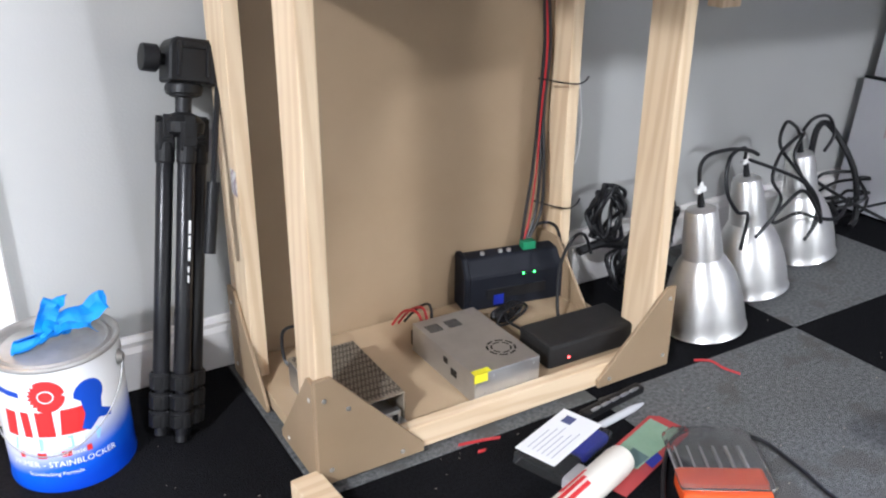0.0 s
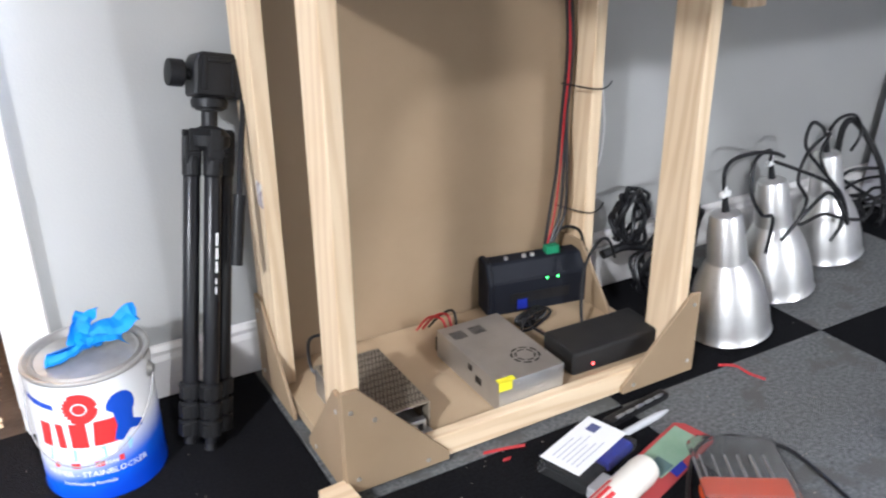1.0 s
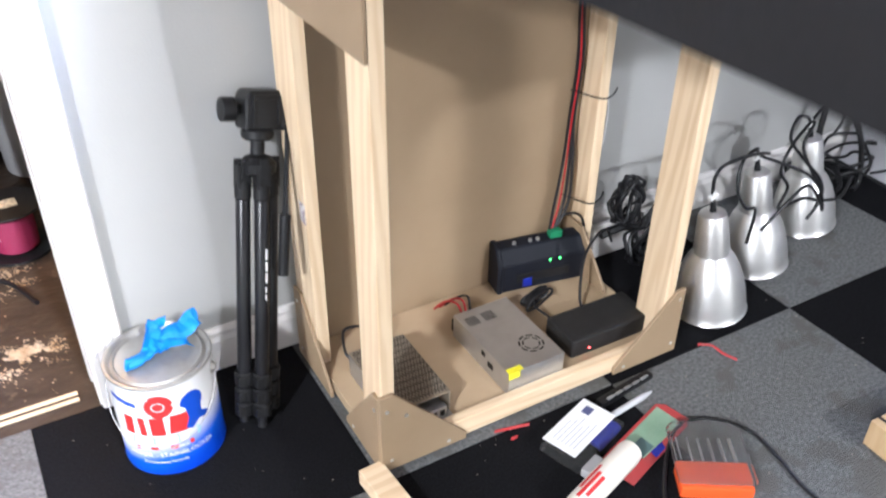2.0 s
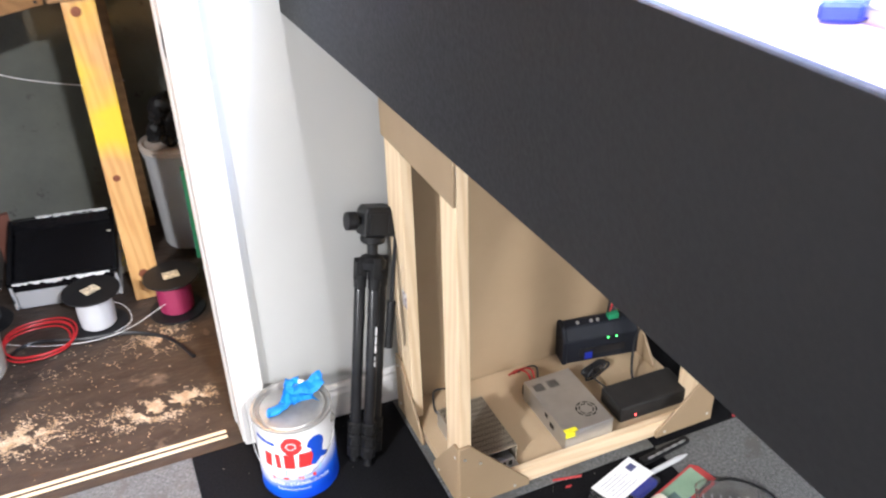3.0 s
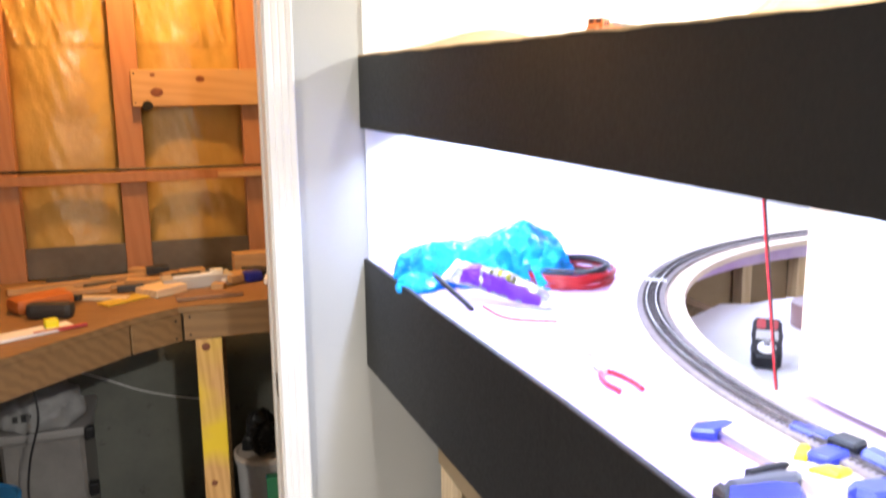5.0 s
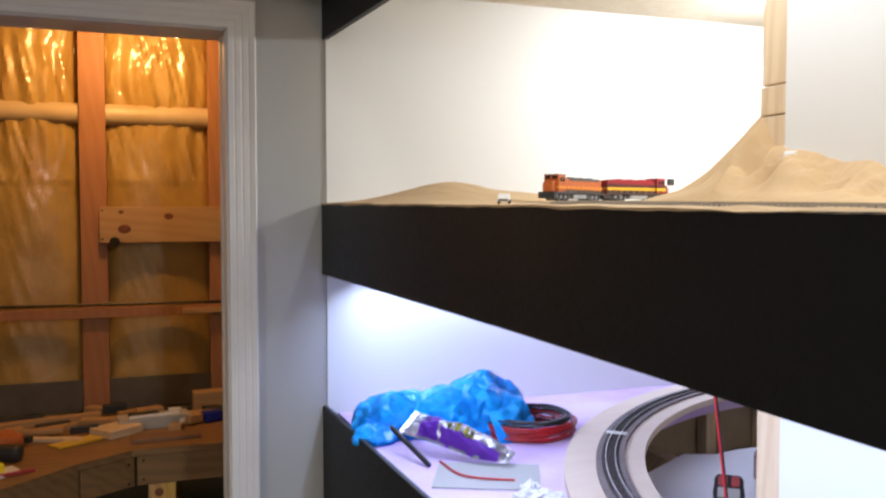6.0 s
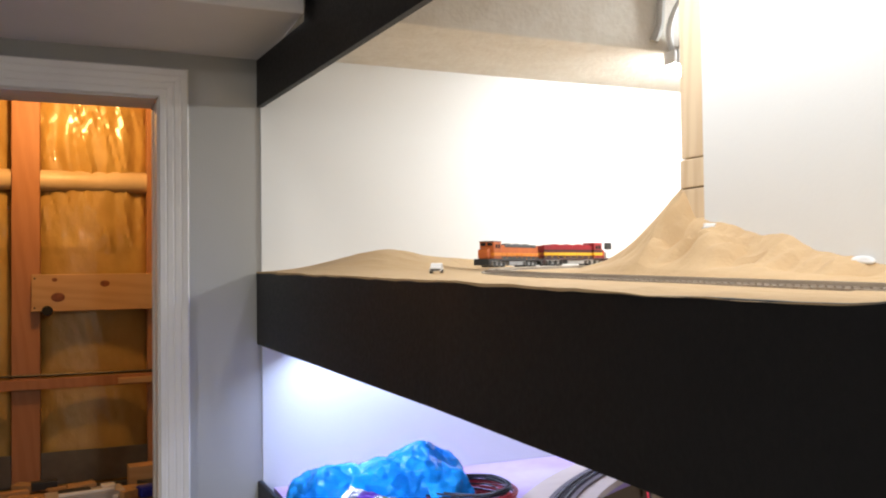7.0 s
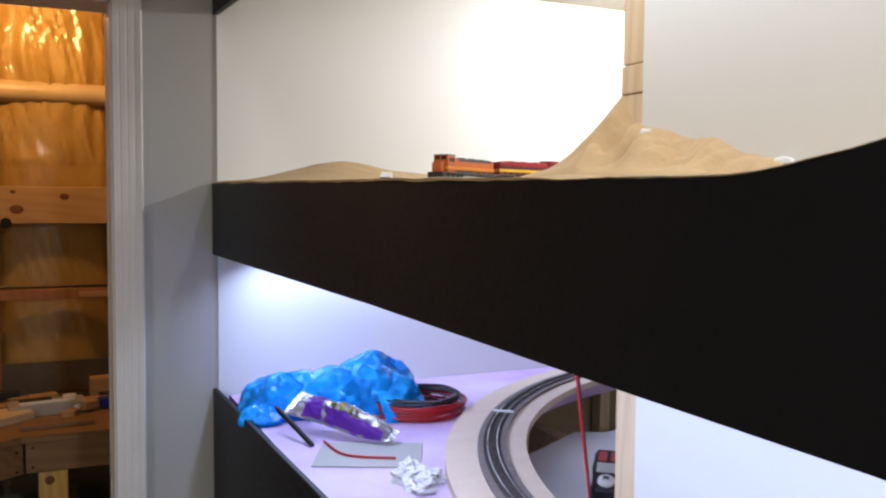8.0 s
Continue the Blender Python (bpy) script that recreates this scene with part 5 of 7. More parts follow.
# ---------------------------------------------------------------- things on the lower deck
BAG = mat("blue_plastic_bag", (0.0, 0.24, 0.92), 0.24, spec=0.4, other=(0.004, 0.40, 1.0), scale=11, bump=0.12, bump_scale=22)
def crumple(bm, rx, ry, rz, seed, amp=0.35, sub=5, flat=0.0):
    """A crumpled closed lump: a sphere with ridged folds, resting on z = 0."""
    bmesh.ops.create_icosphere(bm, subdivisions=sub, radius=1.0)
    for v in bm.verts:
        d = v.co.normalized()
        n1 = noise.noise(d * 1.6 + Vector((seed, 0, 0)))
        n2 = abs(noise.noise(d * 4.0 + Vector((0, seed, 0))))
        n3 = abs(noise.noise(d * 9.0 + Vector((0, 0, seed))))
        k = 1 + amp * n1 - amp * 0.6 * n2 - amp * 0.12 * n3
        v.co = Vector((d.x * rx * k, d.y * ry * k, max(-0.55 * rz, d.z * rz * k) + 0.55 * rz))
nb_, lb_ = BAG.node_tree.nodes, BAG.node_tree.links
tc_ = nb_.new("ShaderNodeTexCoord")
wob_ = nb_.new("ShaderNodeTexNoise")
wob_.inputs["Scale"].default_value, wob_.inputs["Detail"].default_value = 14, 2
lb_.new(tc_.outputs["Object"], wob_.inputs["Vector"])
mad_ = nb_.new("ShaderNodeVectorMath")
mad_.operation = "MULTIPLY_ADD"
mad_.inputs[1].default_value = (0.035, 0.035, 0.035)
lb_.new(wob_.outputs["Color"], mad_.inputs[0])
lb_.new(tc_.outputs["Object"], mad_.inputs[2])
heights_ = []
for sc_ in (20, 52):
    # creased facets: each cell of film is a small tilted plane
    vo_ = nb_.new("ShaderNodeTexVoronoi")
    vo_.inputs["Scale"].default_value = sc_
    lb_.new(mad_.outputs[0], vo_.inputs["Vector"])
    of_ = nb_.new("ShaderNodeVectorMath")
    of_.operation = "SUBTRACT"
    lb_.new(mad_.outputs[0], of_.inputs[0])
    lb_.new(vo_.outputs["Position"], of_.inputs[1])
    ti_ = nb_.new("ShaderNodeVectorMath")
    ti_.operation = "SUBTRACT"
    ti_.inputs[1].default_value = (0.5, 0.5, 0.5)
    lb_.new(vo_.outputs["Color"], ti_.inputs[0])
    do_ = nb_.new("ShaderNodeVectorMath")
    do_.operation = "DOT_PRODUCT"
    lb_.new(of_.outputs[0], do_.inputs[0])
    lb_.new(ti_.outputs[0], do_.inputs[1])
    heights_.append(do_)
ad_ = nb_.new("ShaderNodeMath")
lb_.new(heights_[0].outputs["Value"], ad_.inputs[0])
lb_.new(heights_[1].outputs["Value"], ad_.inputs[1])
bp_ = nb_.new("ShaderNodeBump")
bp_.inputs["Strength"].default_value, bp_.inputs["Distance"].default_value = 0.8, 1.1
lb_.new(ad_.outputs[0], bp_.inputs["Height"])
lb_.new(bp_.outputs["Normal"], nb_["Principled BSDF"].inputs["Normal"])
bag = thing("plastic_bag", "crumpled translucent blue plastic bag lying on the foam deck", "plastic bag", m=pose(0.190, -0.290, DECK_Z, 0, 0, -4))
def film_lump(bm, at, rx, ry, rz, seed, amp=0.30):
    """A lump of thin crumpled film: creased facets with sharp ridges, resting on z = 0."""
    b2 = B()
    bmesh.ops.create_icosphere(b2, subdivisions=5, radius=1.0)
    sv = Vector((seed, seed * 0.7, 1.3))
    for v in b2.verts:
        d = v.co.normalized()
        f1 = noise.voronoi(d * 1.9 + sv)[0]
        f2 = noise.voronoi(d * 4.5 + sv * 2)[0]
        k = 0.86 + amp * 0.5 * noise.noise(d * 1.5 + sv) + amp * 0.55 * (f1[1] - f1[0]) * 0.6 + 0.07 * f2[0]
        v.co = Vector((d.x * rx * k, d.y * ry * k, max(-0.35 * rz, d.z * rz * k) + 0.35 * rz)) + Vector(at)
    me = bpy.data.meshes.new("lump")
    b2.to_mesh(me)
    b2.free()
    bm.from_mesh(me)
    bpy.data.meshes.remove(me)
bm = B()
for at, dims, sd in (((-0.130, 0.030, 0), (0.062, 0.062, 0.056), 3.0), ((-0.085, 0.015, 0), (0.085, 0.075, 0.074), 6.2), ((-0.005, -0.005, 0), (0.085, 0.075, 0.076), 8.0),
                     ((0.085, -0.010, 0), (0.095, 0.085, 0.094), 5.5), ((0.122, -0.045, 0), (0.060, 0.055, 0.060), 1.7), ((-0.150, -0.035, 0), (0.050, 0.045, 0.026), 9.1)):
    film_lump(bm, at, *dims, sd)
film = part("film", bm, BAG, bag, smooth=True)
skin = film.modifiers.new("skin", "REMESH")
skin.mode, skin.voxel_size, skin.use_smooth_shade = "VOXEL", 0.0028, True
bm = B()
ribbon(bm, [(0.085, -0.035, 0.085), (0.105, -0.075, 0.062), (0.108, -0.100, 0.030), (0.112, -0.118, 0.002)], 0.075, (1, 0.25, 0))
part("loose_flap", bm, BAG, bag, smooth=True)
PURPLE = mat("purple_foil", (0.16, 0.03, 0.42), 0.3, other=(0.20, 0.05, 0.48), scale=14, bump=0.3, bump_scale=30)
FOIL = mat("silver_foil", (0.86, 0.86, 0.88), 0.26, 0.7, other=(0.7, 0.7, 0.72), scale=20, bump=0.6, bump_scale=40)
sn = thing("snack_packet", "torn purple and silver snack packet lying on the deck", "snack packet", m=Matrix.Translation((0.150, -0.478, DECK_Z + 0.036)) @ Matrix.Rotation(radians(-50), 4, "Z") @ Matrix.Rotation(radians(10), 4, "Y") @ Matrix.Rotation(radians(30), 4, "X"))
def pillow(bm, lx, ly, lz, seed):
    rows = []
    for i in range(57):
        u = i / 56
        row = []
        for j in range(25):
            w = j / 24
            k = max(0.0, math.sin(math.pi * min(1, max(0, (u - 0.06) / 0.88)))) ** 0.5 * math.sin(math.pi * w) ** 0.7
            z = lz * k * (1 + 0.35 * noise.noise((u * 5 + seed, w * 3, 0))) + 0.0035 * noise.noise((u * 22, w * 12, seed)) + 0.006 * (k + 0.25) * (noise.voronoi((u * 11 + 0.4 * w, w * 3.2, seed))[0][0] - 0.4)
            row.append(bm.verts.new(((u - 0.5) * lx, (w - 0.5) * ly * (1 - 0.12 * math.sin(math.pi * u) - 0.55 * max(0.0, u - 0.74) / 0.26), 0.001 + max(0, z))))
        rows.append(row)
    for a, b in zip(rows, rows[1:]):
        for k in range(24):
            bm.faces.new((a[k], a[k + 1], b[k + 1], b[k]))
    bmesh.ops.solidify(bm, geom=bm.faces[:], thickness=0.0008)
bm = B()
pillow(bm, 0.225, 0.062, 0.030, 2.0)
for f in bm.faces:
    c = f.calc_center_median()
    e = 0.006 * noise.noise((c.x * 45, c.y * 45, 3.0))
    if c.x < -0.074 + e or c.x > 0.096 + e or c.y < -0.026 + 0.6 * e or c.y > 0.025 + e or -0.036 < c.x + 0.3 * c.y < -0.030:
        f.material_index = 0
    elif c.x < -0.033 or c.y < -0.006 + 0.5 * e:
        f.material_index = 1
    else:
        f.material_index = 2 if c.x < 0.042 and c.y < 0.015 and noise.noise((c.x * 110, c.y * 40, 0)) > -0.12 else 0
part("wrapper", bm, [FOIL, PURPLE, mat("yellow_black_print", (0.45, 0.40, 0.03), 0.4, other=(0.03, 0.03, 0.03), scale=120, amount=0.3)], sn, smooth=True)
cw = thing("wire_coil", "coil of red and black wire lying on the deck", "wire coil", m=pose(0.352, -0.350, DECK_Z))
g = random.Random(8)
for i in range(27):
    bm = B()
    mt = BLACK_WIRE if i >= 19 or i % 4 == 3 else RED_WIRE
    z = 0.003 + 0.00148 * i
    r = g.uniform(0.078, 0.100) if mt is RED_WIRE else g.uniform(0.060, 0.090)
    ox, oy = g.uniform(-0.006, 0.006), g.uniform(-0.006, 0.006)
    pts = [(ox + r * 1.05 * math.cos(w), oy + r * math.sin(w), z + g.uniform(-0.002, 0.002)) for w in [2 * math.pi * k / 12 for k in range(12)]]
    tube(bm, pts, 0.0018, 6, True, 3)
    part("turn", bm, mt, cw, smooth=True)
gc = thing("grey_card", "flat grey card lying on the foam deck", "card", m=pose(0.160, -0.594, DECK_Z, 0, 0, -25))
bm = B()
box(bm, (-0.089, -0.070, 0.0005), (0.089, 0.070, 0.0030), 0.0006)
part("sheet", bm, GREY_CARD, gc)
rl = thing("red_lead", "short red wire lying across a grey card", "wire")
bm = B()
tube(bm, [(0.108, -0.500, 0.0062 + DECK_Z), (0.112, -0.572, 0.0055 + DECK_Z), (0.134, -0.608, 0.0055 + DECK_Z), (0.190, -0.641, 0.0055 + DECK_Z)], 0.0022, 6)
part("wire", bm, RED_WIRE, rl, smooth=True)
pn = thing("black_pen", "slim black pen lying beside a blue bag", "pen", m=Matrix.Translation((0.047, -0.388, DECK_Z + 0.050)) @ Matrix.Rotation(radians(-73), 4, "Z") @ Matrix.Rotation(radians(110), 4, "Y"))
bm = B()
lathe(bm, [(0, 0), (0.002, 0.002), (0.0045, 0.014), (0.005, 0.02), (0.005, 0.13), (0.004, 0.136), (0, 0.137)], 12)
part("barrel", bm, BLACK_PLASTIC, pn, smooth=True)
ct = thing("crumpled_tissue", "wad of crumpled white tissue lying on the deck", "tissue", m=Matrix.Translation((0.172, -0.735, DECK_Z)) @ Matrix.Diagonal((0.8, 0.9, 0.8, 1)))
for at, d, sd in (((0.02, 0.03, 0), (0.024, 0.020, 0.018), 1.0), ((-0.01, -0.01, 0), (0.030, 0.026, 0.020), 6.0), ((0.03, -0.03, 0), (0.034, 0.026, 0.022), 9.0), ((0.0, -0.065, 0), (0.03, 0.03, 0.018), 12.0)):
    bm = B()
    crumple(bm, *d, sd, 0.6, 4)
    bmesh.ops.transform(bm, matrix=Matrix.Translation(at), verts=bm.verts[:])
    part("wad", bm, WHITE_SHEET, ct)
# red-handled pliers
PLIER_RED = mat("red_vinyl_grip", (0.62, 0.03, 0.05), 0.4)
pl = thing("pliers", "small steel pliers with red grips lying open", "pliers", m=Matrix.Translation((0.130, -0.900, DECK_Z + 0.005)) @ Matrix.Rotation(radians(-74), 4, "Z") @ Matrix.Diagonal((0.95, 0.95, 1, 1)))
bm = B()
box(bm, (-0.024, 0.004, -0.003), (-0.008, 0.011, 0.004), 0.002, Matrix.Rotation(radians(-6), 4, "Z"))
box(bm, (-0.024, 0.014, -0.003), (-0.008, 0.021, 0.004), 0.002, Matrix.Rotation(radians(6), 4, "Z"))
lathe(bm, [(0, 0.005), (0.008, 0.0045), (0.009, 0), (0.008, -0.004), (0, -0.0045)], 16, Matrix.Translation((-0.004, 0.010, 0)))
part("jaws", bm, ZINC, pl)
for pts in ([(0.0, 0.014, 0), (0.020, 0.016, 0), (0.055, 0.010, 0), (0.085, -0.002, 0)], [(-0.002, 0.004, 0), (0.012, -0.010, 0), (0.040, -0.026, 0), (0.072, -0.033, 0)]):
    bm = B()
    tube(bm, pts, 0.0040, 8)
    part("grip", bm, PLIER_RED, pl, smooth=True)
# bar clamps
STEEL = mat("bright_steel", (0.60, 0.60, 0.62), 0.3, 1.0, other=(0.5, 0.5, 0.52), scale=20)
YELLOW_PAD = mat("yellow_pad", (0.60, 0.47, 0.006), 0.5)
GREY_RUBBER = mat("grey_rubber_grip", (0.06, 0.06, 0.07), 0.4)
def flat_piece(name, pts, z0, z1, material, th, bev=0.003, label=""):
    bm = B()
    prism(bm, pts, DECK_Z + z0, DECK_Z + z1, "z", bev)
    return part(name, bm, material, th, label)
c1 = thing("bar_clamp", "blue bar clamp with yellow pad and steel bar on the deck", "clamp", group="bar clamps on the deck", m=pose(0.004, -0.018, 0))
flat_piece("fixed_jaw", [(0.112, -1.116), (0.128, -1.100), (0.170, -1.102), (0.176, -1.118), (0.153, -1.124), (0.136, -1.132)], 0.002, 0.016, BLUE_PLASTIC, c1)
flat_piece("jaw_pad", [(0.174, -1.116), (0.198, -1.122), (0.198, -1.144), (0.170, -1.146)], 0.003, 0.014, YELLOW_PAD, c1)
bm = B()
box(bm, (0, -0.003, 0.006), (0.26, 0.003, 0.013), 0.001, Matrix.Translation((0.142, -1.120, DECK_Z)) @ Matrix.Rotation(radians(-86), 4, "Z"))
part("bar", bm, STEEL, c1)
flat_piece("handle", [(0.052, -1.258), (0.098, -1.270), (0.126, -1.278), (0.116, -1.300), (0.076, -1.324), (0.054, -1.350), (0.036, -1.348), (0.030, -1.290)], 0.002, 0.024, BLUE_PLASTIC, c1, 0.006, "large blue pistol handle")
flat_piece("handle_end", [(0.036, -1.260), (0.052, -1.250), (0.056, -1.268), (0.034, -1.288)], 0.003, 0.026, BLACK_PLASTIC, c1, 0.004)
flat_piece("grip", [(0.054, -1.252), (0.118, -1.252), (0.144, -1.260), (0.128, -1.276), (0.058, -1.268)], 0.008, 0.027, GREY_RUBBER, c1, 0.005)
flat_piece("trigger", [(0.098, -1.228), (0.148, -1.226), (0.152, -1.234), (0.100, -1.238)], 0.008, 0.020, BLACK_PLASTIC, c1, 0.002)
c2 = thing("bar_clamp", "blue and black bar clamp with yellow pads beside the track", "clamp", group="bar clamps on the deck", m=pose(0.008, -0.018, 0))
flat_piece("moving_jaw", [(0.204, -1.162), (0.218, -1.156), (0.238, -1.200), (0.226, -1.214), (0.212, -1.194)], 0.002, 0.026, BLUE_PLASTIC, c2)
flat_piece("body", [(0.210, -1.212), (0.238, -1.208), (0.244, -1.238), (0.218, -1.246)], 0.004, 0.032, BLACK_PLASTIC, c2)
flat_piece("head", [(0.172, -1.226), (0.210, -1.218), (0.216, -1.244), (0.180, -1.252)], 0.004, 0.026, BLUE_PLASTIC, c2)
flat_piece("handle", [(0.220, -1.246), (0.246, -1.240), (0.248, -1.340), (0.220, -1.346)], 0.002, 0.030, BLUE_PLASTIC, c2, 0.006)
flat_piece("jaw_pad", [(0.160, -1.222), (0.186, -1.200), (0.196, -1.208), (0.170, -1.232)], 0.004, 0.022, YELLOW_PAD, c2)
flat_piece("jaw_pad", [(0.154, -1.248), (0.176, -1.252), (0.194, -1.270), (0.170, -1.276)], 0.004, 0.022, YELLOW_PAD, c2)
bm = B()
box(bm, (0, -0.003, 0.006), (0.24, 0.003, 0.018), 0.001, Matrix.Translation((0.216, -1.210, DECK_Z)) @ Matrix.Rotation(radians(-94), 4, "Z"))
part("bar", bm, STEEL, c2)
c3 = thing("bar_clamp", "blue handled bar clamp lying close to the fascia", "clamp", group="bar clamps on the deck", m=pose(0.004, -0.018, 0))
flat_piece("handle", [(0.163, -1.296), (0.210, -1.306), (0.210, -1.342), (0.158, -1.336), (0.148, -1.315)], 0.002, 0.030, BLUE_PLASTIC, c3, 0.007)
flat_piece("jaw_pad", [(0.153, -1.346), (0.206, -1.350), (0.204, -1.372), (0.156, -1.372)], 0.002, 0.022, YELLOW_PAD, c3)
bm = B()
box(bm, (0, -0.003, 0.006), (0.18, 0.003, 0.018), 0.001, Matrix.Translation((0.183, -1.330, DECK_Z)) @ Matrix.Rotation(radians(-90), 4, "Z"))
part("bar", bm, STEEL, c3)
# multimeter
mm = thing("multimeter", "dark multimeter with red panel propped on the white sheet", "multimeter", m=Matrix.Translation((0.546, -0.739, 1.1025)) @ Matrix.Rotation(radians(-39), 4, "Z") @ Matrix.Rotation(radians(17), 4, "X") @ Matrix.Diagonal((0.68, 0.78, 0.9, 1)))
bm = B()
prism(bm, [(-0.030, 0.0), (0.030, 0.0), (0.038, 0.010), (0.037, 0.055), (0.034, 0.085), (0.037, 0.115), (0.038, 0.155), (0.030, 0.165), (-0.030, 0.165), (-0.038, 0.155), (-0.037, 0.115), (-0.034, 0.085), (-0.037, 0.055), (-0.038, 0.010)], 0.0, 0.034, "z", 0.006)
part("case", bm, BLACK_PLASTIC, mm)
for x0, x1 in ((-0.027, -0.004), (0.006, 0.027)):
    bm = B()
    prism(bm, [(x0 + 0.004, 0.112), (x1 - 0.004, 0.112), (x1, 0.118), (x1, 0.146), (x1 - 0.005, 0.152), (x0 + 0.005, 0.152), (x0, 0.146), (x0, 0.118)], 0.0338, 0.0352, "z")
    part("red_panel", bm, RED_CARD, mm)
bm = B()
box(bm, (-0.028, 0.066, 0.0335), (0.028, 0.104, 0.0354), 0.001)
part("display", bm, GREY_CARD, mm)
bm = B()
lathe(bm, [(0.023, 0), (0.022, 0.004), (0.012, 0.005), (0.011, 0.009), (0, 0.0095)], 24, Matrix.Translation((0, 0.032, 0.0335)))
part("dial", bm, WHITE_PLASTIC, mm)
bm = B()
box(bm, (-0.008, 0.026, 0.0425), (0.008, 0.038, 0.0445), 0.001)
part("knob", bm, GREY_RUBBER, mm)
rt = thing("tape_roll", "roll of brown packing tape lying flat", "tape roll", m=pose(0.845, -0.545, 1.1005))
bm = B()
lathe(bm, [(0.040, 0), (0.062, 0), (0.063, 0.002), (0.063, 0.048), (0.062, 0.05), (0.040, 0.05), (0.040, 0)], 40)
part("roll", bm, mat("brown_tape", (0.22, 0.13, 0.12), 0.35), rt, smooth=True)
# hanging feed wires
fw = thing("feed_wires", "red and black wire pair hanging between the decks", "wiring")
for k, mt in enumerate((RED_WIRE, BLACK_WIRE)):
    bm = B()
    tube(bm, [(0.260 + 0.003 * k, -1.040, 1.539), (0.265 + 0.003 * k, -1.044, 1.50), (0.273 + 0.003 * k, -1.052, 1.40), (0.290 + 0.002 * k, -1.066, 1.2125)], 0.0014, 6)
    part("wire", bm, mt, fw, smooth=True)
# timber seen through the access opening
for x, y, w in ((0.985, -0.105, 0.030), (1.165, -0.100, 0.034), (1.36, -0.100, 0.034)):
    bm = B()
    box(bm, (x, y, 0.86), (x + w, y + 0.038, 1.1495), 0.002)
    structure("riser_block", bm, PINE_Z, "short pine riser under the roadbed", "riser")
# small connector under the upper deck, behind its fascia
bk = thing("strip_connector", "small dark connector hanging under the upper deck", "connector")
bm = B()
tube(bm, [(0.052, -0.680, 1.535), (0.050, -0.684, 1.515), (0.050, -0.690, 1.5055), (0.056, -0.700, 1.511), (0.058, -0.702, 1.535)], 0.0015, 6)
box(bm, (0.044, -0.694, 1.507), (0.056, -0.678, 1.519), 0.002)
part("clip", bm, BLACK_PLASTIC, bk)

# ---------------------------------------------------------------- utility room
def insulation_material():
    m = mat("film_covered_insulation", (0.34, 0.20, 0.05), 0.42, other=(0.56, 0.38, 0.12), scale=7, amount=0.9, bump=0.42, bump_scale=24, stretch=(1, 1, 0.7))
    pb_ = m.node_tree.nodes["Principled BSDF"]
    m.node_tree.links.new(pb_.inputs["Normal"].links[0].from_socket, pb_.inputs["Coat Normal"])
    pb_.inputs["Coat Weight"].default_value, pb_.inputs["Coat Roughness"].default_value = 1.0, 0.07
    return m
INSUL = insulation_material()
STUDS = ((-1.385, -1.30), (-0.975, -0.890), (-0.570, -0.485), (-0.148, -0.062))
for a, b in STUDS:
    bm = B()
    box(bm, (a, 1.200, 0.93), (b, 1.29, 2.38), 0.003)
    structure("stud", bm, STUD_RED, "reddish wall stud between insulation bays", "stud")
for k, (a, b) in enumerate(((-1.30, -0.975), (-0.890, -0.570), (-0.485, -0.148), (-0.062, 0.30))):
    bm = B()
    NX, NZ = 36, 130
    rows = []
    for i in range(NX + 1):
        u = i / NX
        x = a + (b - a) * u
        row = []
        for j in range(NZ + 1):
            z = 0.90 + 1.48 * j / NZ
            bul = 0.040 * math.sin(math.pi * u) ** 0.6
            w = 0.010 * noise.noise((x * 5 + 9 * k, z * 3.5, 1.0)) + 0.006 * abs(noise.noise((x * 12, z * 7 + x * 14, k)))
            if z > 1.75:
                w += 0.016 * abs(noise.noise((x * 42 + z * 10, z * 5.0, 4.0 + k))) + 0.005 * math.sin(x * 110 + 5 * noise.noise((x * 6, z * 5, k))) * max(0, math.sin((z - 1.75) * 5.5))
            row.append(bm.verts.new((x, 1.272 - bul - w, z)))
        rows.append(row)
    for p, q in zip(rows, rows[1:]):
        for j in range(NZ):
            bm.faces.new((p[j], p[j + 1], q[j + 1], q[j]))
    structure("insulation_batt", bm, INSUL, "yellow insulation behind wrinkled clear plastic film", "insulation", smooth=True)
for a, b in ((-1.30, -0.975), (-0.890, -0.570), (-0.485, -0.148), (-0.062, 0.30)):
    bm = B()
    box(bm, (a + 0.001, 1.215, 0.967), (b - 0.001, 1.222, 1.075), 0.001)
    structure("vapour_strip", bm, mat("dark_grey_film", (0.13, 0.115, 0.095), 0.5, other=(0.08, 0.07, 0.06), scale=9, bump=0.2, bump_scale=20), "dark grey plastic strip along the foot of the insulation", "film")
pp = thing("drain_pipe", "pale horizontal pipe running behind the studs", "pipe")
bm = B()
lathe(bm, [(0.036, -1.0), (0.036, 1.3)], 20, Matrix.Translation((-0.9, 1.245, 1.985)) @ Matrix.Rotation(radians(90), 4, "Y"))
part("pipe", bm, mat("pale_pipe", (0.62, 0.50, 0.34), 0.4, other=(0.5, 0.38, 0.22), scale=6), pp, smooth=True)
kb = thing("knotty_board", "pale knotty pine board screwed across the studs", "board")
bm = B()
box(bm, (-0.510, 1.170, 1.545), (0.28, 1.1995, 1.668), 0.003)
part("plank", bm, PINE_OLD, kb)
KNOT = mat("dark_knot", (0.13, 0.035, 0.015), 0.6, other=(0.20, 0.07, 0.03), scale=60)
